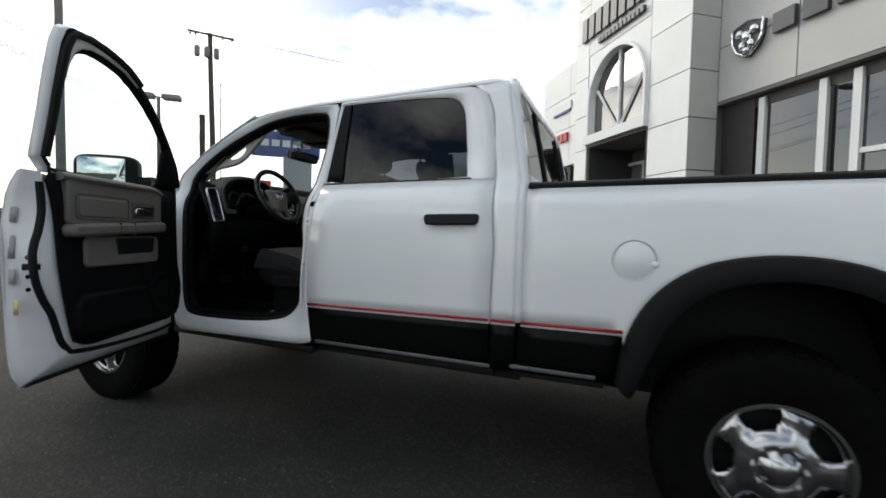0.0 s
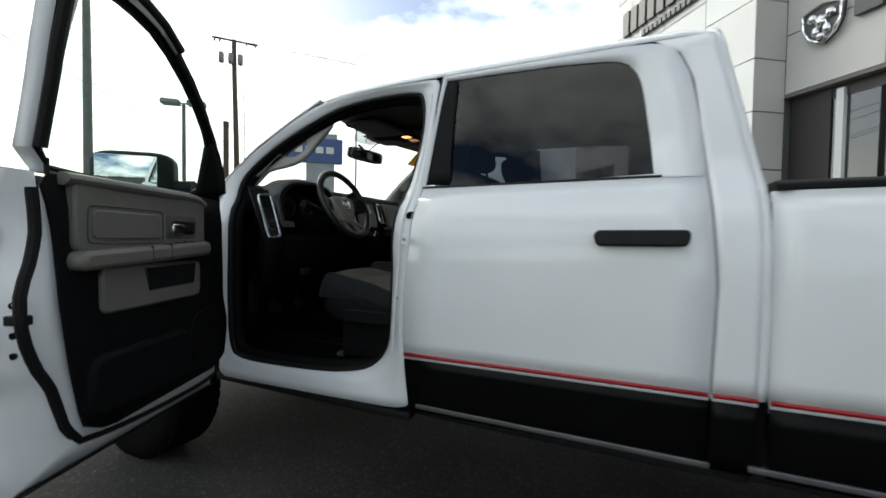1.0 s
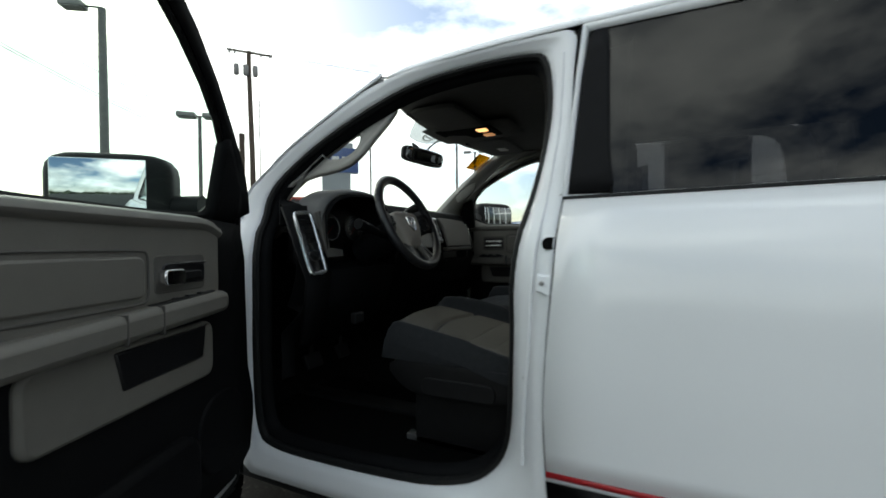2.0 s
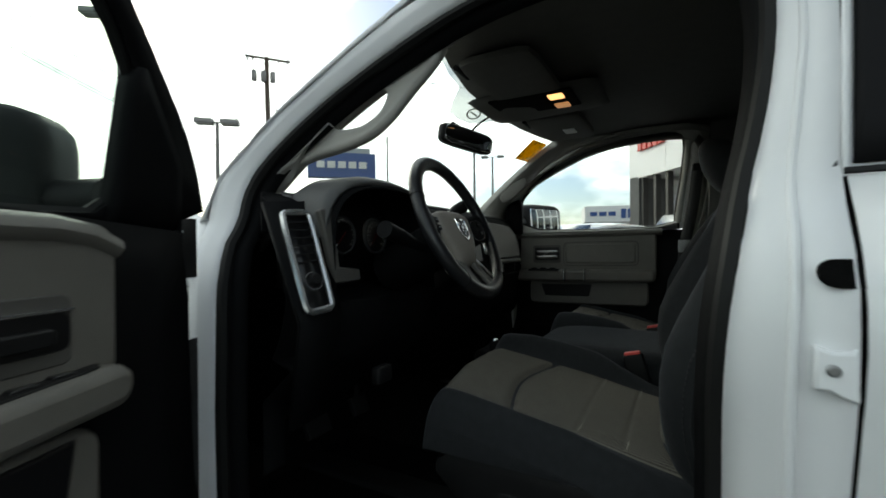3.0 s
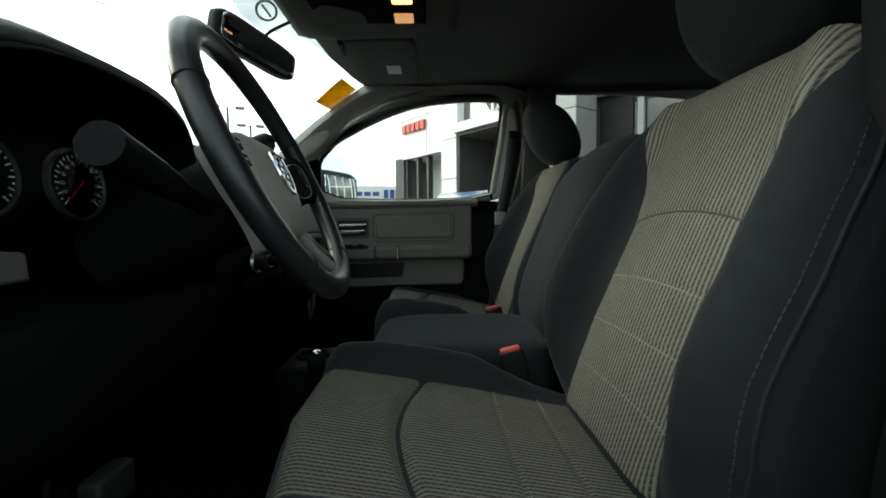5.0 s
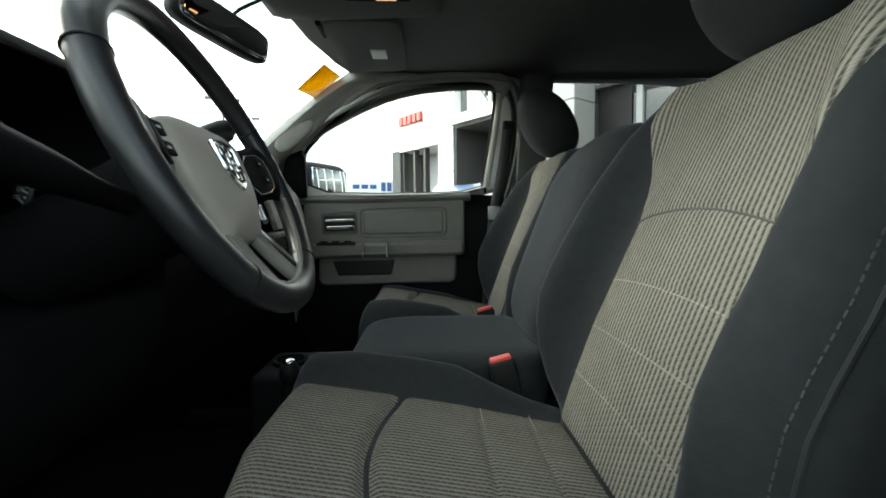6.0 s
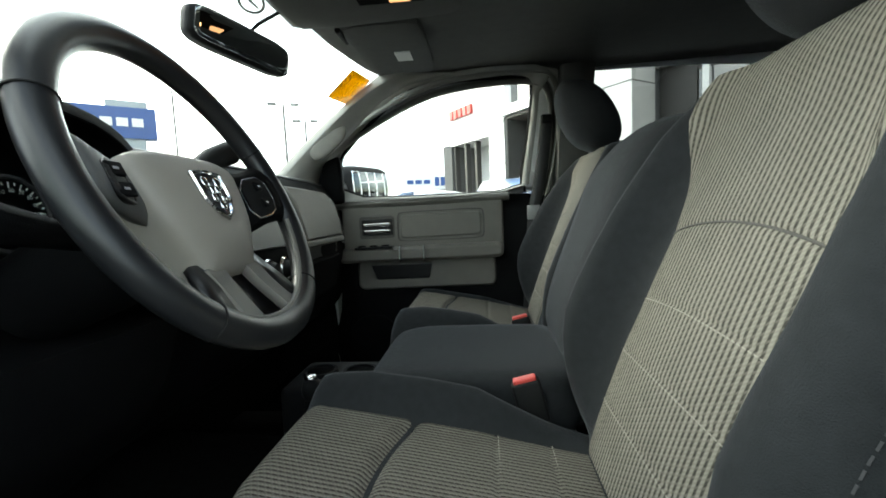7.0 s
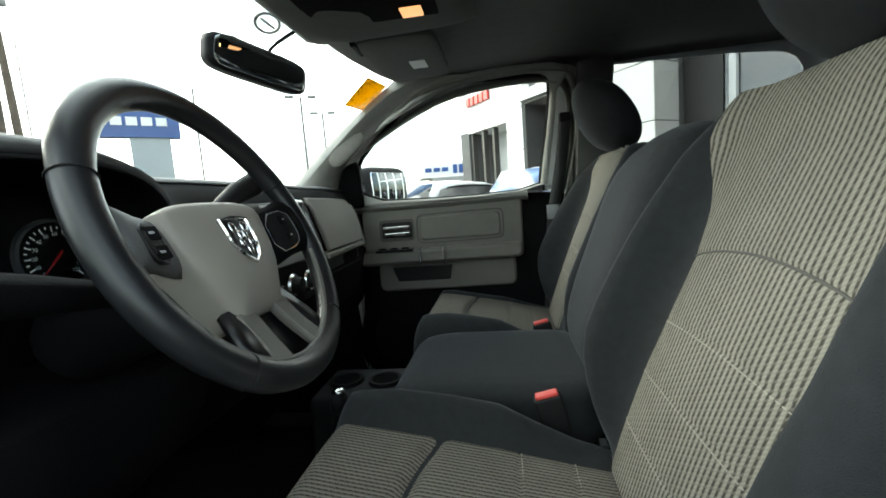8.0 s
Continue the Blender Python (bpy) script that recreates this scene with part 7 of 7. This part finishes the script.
def letters(s0, s1, z0, z1, d, material, n, label, slope=0.0):
    """Raised bars in place of lettering."""
    t = thing("wall_sign", label, "sign", tuple(wp((s0 + s1) / 2, z0, d)))
    w = (s1 - s0) / n
    for i in range(n):
        a = s0 + w * (i + .12)
        bm = wbox(bm_new(), a, a + w * .76, z0, z1, d - .10, d)
        part("bar", bm, material, t, smooth=0, bevel=.01)
    return t


letters(-4.45, -1.5, 7.25, 7.95, -.01, LETTER, 8, "raised dark grey lettering shown as plain bars")
letters(-3.55, -1.5, 6.92, 7.08, -.01, LETTER, 12, "small dark grey lettering shown as plain bars")
letters(1.24, 2.95, 5.22, 5.60, .76, LETTER, 3, "large dark grey letters shown as plain bars")
letters(-8.5, -7.0, 4.80, 5.12, .99, LETTER_R, 5, "red lettering shown as plain bars")
t = thing("wall_sign", "pale blue and white sign board on the wing wall", "sign", tuple(wp(-7.5, 6, 1)))
part("board", wbox(bm_new(), -8.25, -6.85, 6.0, 6.3, .93, 1.0), TRIMW, t, smooth=0)
part("stripe", wbox(bm_new(), -8.2, -6.9, 5.93, 6.0, .92, 1.0), BLUE, t, smooth=0)
# shield on the fascia
shl = [(.42, 5.62), (.60, 5.66), (.78, 5.70), (.95, 5.66), (1.12, 5.62), (1.10, 5.32), (1.0, 5.12), (.78, 4.97), (.55, 5.12), (.44, 5.32)]
t = thing("wall_emblem", "plain silver and dark shield emblem on the fascia", "sign", tuple(wp(.78, 5, .77)))
part("shield_plate", prism(bm_new(), shl, lambda a, b, h: wp(a, b, .77 - .10 * h), 1.0), LETTER, t, smooth=0)
part("shield_rim", sweep(bm_new(), [wp(a, b, .66) for a, b in shl], .035, 8, True), CHROME, t, "silver rim")
for a, b, w, h in ((.62, 5.48, .09, .09), (.94, 5.48, .09, .09), (.78, 5.38, .10, .13), (.68, 5.22, .07, .1), (.88, 5.22, .07, .1), (.78, 5.10, .08, .07)):
    c = wp(a, b, .65)
    part("shield_relief", pillow(bm_new(), c.x - w, c.x + w, c.y - w, c.y + w, c.z - h, c.z + h, n=3, power=2.5), CHROME, t, "plain silver relief")


# ---------------------------------------------------------------- poles, signs, cables
def az(eye, d, dist, tan_el=0.0, z0=0.0):
    v = Vector(d).normalized() * dist
    return Vector((eye[0] + v.x, eye[1] + v.y, z0 + dist * tan_el))


E0 = (1.5, -1.82)
up_ = az(E0, (-.775, .632), 27)
pole = thing("utility_pole", "weathered wooden utility pole with crossarm and transformers", "utility pole", tuple(up_))
top = 1.2 + 27 * .386
part("pole_shaft", sweep(bm_new(), [up_ + Vector((.10 * math.sin(h * .4), 0, h)) for h in np.linspace(0, top, 10)], [.17 - .006 * k for k in range(10)], 12), WOOD, pole, "wooden shaft")
ca = Vector((.66, .75, 0)).normalized()
part("crossarm", sweep(bm_new(), [up_ + ca * -1.12 + Vector((0, 0, top - .05)), up_ + ca * 1.12 + Vector((0, 0, top - .12))], .06, 4), WOOD, pole, "wooden crossarm", smooth=0)
for k in (-1.0, -.75, .55, .98):
    part("insulator", lathe(bm_new(), [(0, .22), (.05, .2), (.06, .1), (.04, 0)], tuple(up_ + ca * k + Vector((0, 0, top - .25))), "z", 10), LAMPG, pole, "insulator")
for k in (-.46, 0, .46):
    part("transformer", lathe(bm_new(), [(0, .58), (.12, .56), (.14, .48), (.14, .04), (.11, 0)], tuple(up_ + ca * k + Vector((-.1, -.2, top - 1.35))), "z", 16), LAMPG, pole, "grey transformer can")
part("conduit", sweep(bm_new(), [up_ + ca * .45 + Vector((0, 0, 0)), up_ + ca * .42 + Vector((0, 0, top - 2.6))], .03, 6), POLE, pole, "thin conduit")
p2 = az(E0, (-.785, .619), 30)
q = thing("utility_pole", "short wooden service pole", "utility pole", tuple(p2))
part("pole_shaft", sweep(bm_new(), [p2, p2 + Vector((0, 0, 1.2 + 30 * .222))], .16, 10), WOOD, q)


def lamp_pole(pos, h, heads, r=.09, label="grey car-park lamp pole", arm=None):
    t = thing("street_lamp", label, "street lamp", tuple(pos))
    part("pole_shaft", sweep(bm_new(), [pos, pos + Vector((0, 0, h))], [r, r * .75], 12), POLE, t, "metal shaft")
    for v, w in heads:
        v = Vector((*v, 0))
        c = pos + v + Vector((0, 0, h + .05))
        ang = math.atan2(v.y, v.x)
        m = Matrix.Translation(c) @ Matrix.Rotation(ang, 4, "Z")
        hd = box(bm_new(), -.38, .38, -.24, .24, -.11, .11, m, .04)
        head = part("lamp_head", hd, LAMPG, t, "box lamp head")
        part("lens", box(bm_new(), -.33, .33, -.2, .2, -.125, -.112, m), PAPER, head, "pale lamp lens")
        part("lamp_arm", sweep(bm_new(), [pos + Vector((0, 0, h + .02)), c], .035, 6), POLE, t, "lamp arm")
    return t


L1 = Vector((-17.9, 7.62, 0))
lamp_pole(L1, 9.9, [((-.75, -.55), 0)], .17)
L2 = az(E0, (-.828, .560), 24)
lamp_pole(L2, 7.05, [((-.40, -.35), 0), ((.40, .35), 0)], .10)
E8 = (-.33, -.02)
lamp_pole(az(E8, (-.416, .909), 42), 11.6, [((-.9, -.4), 0), ((.9, .4), 0)], .14)
lamp_pole(az(E8, (-.377, .926), 46), 11.0, [((-.8, -.2), 0), ((.8, .3), 0)], .14)
lp = az(E8, (-.591, .807), 45)
q = thing("utility_pole", "slim grey distant metal pole", "utility pole", tuple(lp))
part("pole_shaft", sweep(bm_new(), [lp, lp + Vector((0, 0, 13.0))], .09, 8), POLE, q)
# cables
for k, (z0, z1, o) in enumerate(((9.6, 6.9, 0), (8.7, 5.9, 0), (8.5, 5.7, .2), (9.95, 7.6, .3))):
    a = az(E0, (-.93, .30), 24, 0, z0 + .2)
    b = up_ + Vector((0, 0, z1))
    pts = []
    for i in range(15):
        f = i / 14
        pts.append(a.lerp(b, f) + Vector((o, 0, -.35 * 4 * f * (1 - f))))
    single("overhead_cable", sweep(bm_new(), pts, .014, 5), WIRE, "thin black overhead cable", "cable", "overhead cables")
for k in range(3):
    a = up_ + ca * (-.95 + .95 * k) + Vector((0, 0, top))
    b = a + Vector((30, 34, 1.5))
    pts = [a.lerp(b, i / 14) + Vector((0, 0, -.9 * 4 * (i / 14) * (1 - i / 14))) for i in range(15)]
    single("overhead_cable", sweep(bm_new(), pts, .006, 5), WIRE, "thin black overhead cable", "cable", "overhead cables")

# blue pylon sign
SD = 27.0
sa, sb = az((-.16, -.54), (-.72, .694), SD), az((-.16, -.54), (-.61, .792), SD)
z1_, z0_ = 1.36 + SD * .213, 1.36 + SD * .158
sx = (sb - sa).normalized()
sn = Vector((sx.y, -sx.x, 0))
pyl = thing("pylon_sign", "blue pylon sign with plain pale bars on a grey post", "sign", tuple((sa + sb) / 2))


def pbox(bm, a0, a1, z0, z1, d0, d1):
    vs = [bm.verts.new(sa + sx * a + sn * d + Vector((0, 0, z))) for d in (d0, d1) for z in (z0, z1) for a in (a0, a1)]
    for q_ in ((0, 1, 3, 2), (4, 6, 7, 5), (0, 4, 5, 1), (2, 3, 7, 6), (0, 2, 6, 4), (1, 5, 7, 3)):
        bm.faces.new([vs[i] for i in q_])
    return bm


sw_ = (sb - sa).length
part("sign_board", pbox(bm_new(), 0, sw_, z0_, z1_, -.3, .3), BLUE, pyl, "blue sign board", smooth=0)
part("sign_post", pbox(bm_new(), sw_ * .45, sw_ * .88, 0, z0_, -.2, .2), SIGNGREY, pyl, "grey sign post", smooth=0)
part("sign_cap", pbox(bm_new(), sw_ * .5, sw_ * .92, z1_, z1_ + .33, -.2, .2), SIGNGREY, pyl, "grey cap", smooth=0)
for i in range(5):
    a = sw_ * (.13 + .155 * i)
    zc, hh = (z0_ + z1_) / 2 + .02, .20
    part("letter_bar", pbox(bm_new(), a, a + sw_ * .115, zc - hh, zc + hh, .3, .34), PAPER, pyl, "plain pale bar", smooth=0)

# low building and canopy far behind
fb = az(E8, (-.10, .995), 55)
far_b = thing("showroom_building", "low white and blue showroom building far across the lot", "building", tuple(fb))
fx = Vector((.97, .25, 0)).normalized()
for nm, x0, x1, z0, z1, m_ in (("canopy", -4.5, 6, 4.3, 6.2, TRIMW), ("wall", -3.0, 9, 0, 4.3, LAMPG)):
    bm = bm_new()
    box(bm, x0, x1, (-.05 if nm == "fascia_band" else 0), 6, z0, z1, Matrix.Translation(fb) @ Matrix.Rotation(math.atan2(fx.y, fx.x), 4, "Z"))
    part(nm, bm, m_, far_b, smooth=0)

for i in range(8):
    x = -3.9 + 1.05 * i if i < 3 else -.4 + .75 * (i - 3)
    hh = .25 if i < 3 else .55
    part("letter_bar", box(bm_new(), x, x + (.8 if i < 3 else .55), -.08, .02, 5.25 - hh, 5.25 + hh, Matrix.Translation(fb) @ Matrix.Rotation(math.atan2(fx.y, fx.x), 4, "Z")), BLUE, far_b, "plain blue bar", smooth=0)

# red board low behind the pole
rp = az((.48, -1.22), (-.713, .701), 30)
q = thing("sign_board", "small red roadside sign board", "sign", tuple(rp))
part("board", box(bm_new(), -.9, .9, -.05, .05, 3.4, 4.3, Matrix.Translation(rp) @ Matrix.Rotation(radians(40), 4, "Z")), LETTER_R, q, smooth=0)
part("leg", box(bm_new(), -.06, .06, -.05, .05, 0, 3.4, Matrix.Translation(rp)), POLE, q, smooth=0)


# ---------------------------------------------------------------- parked cars
def car(paint, label, h=1.78, group="parked cars"):
    t = thing("parked_car", label, "car", (0, 0, 0), group)
    prof = [(-2.25, .45), (-2.3, .75), (-2.15, .93), (-1.2, 1.04), (-.45, h - .06), (.3, h), (1.5, h - .04), (2.15, 1.05), (2.28, .75), (2.22, .42)]
    lo = smooth_loop([Vector(p) for p in prof], 2, False)
    rows = []
    for v in np.linspace(-1, 1, 15):
        s = abs(v)
        row = []
        for p in lo:
            hw = .92 if p.y < 1.0 else .92 - .24 * (p.y - 1.0) / (h - 1.0)
            k = 1 - .05 * s ** 4
            row.append(Vector((p.x * (1 - .03 * s ** 3), v * hw, p.y * k)))
        rows.append(row)
    body = part("body", loft(bm_new(), rows), paint, t, "car body shell", solid=.01)
    for s in (-1, 1):
        bm = bm_new()
        rows = [[Vector((p[0], s * (.925 - .24 * (p[1] - 1.0) / (h - 1.0)) * .985 + s * .012, p[1] * .965)) for p in r] for r in (((-1.05, 1.06), (-.42, h - .10), (.35, h - .07), (1.4, h - .10)), ((-1.0, 1.05), (-.2, 1.04), (.6, 1.04), (1.75, 1.06)))]
        loft(bm, rows)
        part("side_window", bm, GAUGE, body, "dark side windows", solid=.01)
        sd = [[Vector((x, s * .90 + s * .02, z)) for x in (-2.1, -1.0, 0, 1.0, 2.1)] for z in (.35, .6, .96)]
        part("door_side", loft(bm_new(), sd), paint, body, "car side", solid=.02)
        for x in (-1.42, 1.42):
            w = lathe(bm_new(), [(0, -.10), (.22, -.11), (.31, -.11), (.345, -.06), (.345, .06), (.31, .11)], (x, s * .82, .345), "y", 24)
            part("wheel", w, RUBBER, t, "car wheel")
    bm = loft(bm_new(), [[Vector((-1.13, v * .80, 1.075)) for v in (-1, 0, 1)], [Vector((-.50, v * .66, h - .075)) for v in (-1, 0, 1)]])
    part("windscreen", bm, SHOPGLASS, body, "car windscreen", solid=.01)
    return t


c1 = car(CARW, "white estate car parked in a row")
c2 = car(CARS, "silver estate car parked in a row", 1.74)
c3 = car(CARB, "dark grey estate car parked in a row", 1.70)
for k, (src, x, y, a) in enumerate(((c1, .5, 5.2, 62), (c2, -1.6, 6.6, 62), (c3, -3.9, 8.2, 62))):
    src.matrix_basis = pose(x, y, 0, 0, 0, a)
for src, x, y, a in ((c1, -6.3, 9.9, 62), (c2, -8.8, 11.7, 62), (c3, 14, -9, 20), (c1, 9, -10, 15), (c2, -12, -6, 30), (c1, -15, -3.5, 30)):
    copy_thing(src, pose(x, y, 0, 0, 0, a))

# low belt of distant trees and roofs at the lot's edge
rnd = random.Random(4)
bm = bm_new()
for k in range(420):
    a = rnd.uniform(0, 2 * math.pi)
    r = rnd.uniform(170, 260)
    c = Vector((r * math.cos(a), r * math.sin(a), 0))
    s = rnd.uniform(2.5, 6.0)
    bmesh.ops.create_icosphere(bm, subdivisions=1, radius=s, matrix=Matrix.Translation(c + Vector((0, 0, s * .4))) @ Matrix.Diagonal((rnd.uniform(.8, 1.6), rnd.uniform(.8, 1.6), rnd.uniform(.5, .9), 1)))
for v in bm.verts:
    v.co += Vector((rnd.uniform(-.9, .9), rnd.uniform(-.9, .9), rnd.uniform(-.7, .7)))
single("distant_trees", bm, FARGREEN, "low dark belt of distant trees", "trees", kind="stuff")
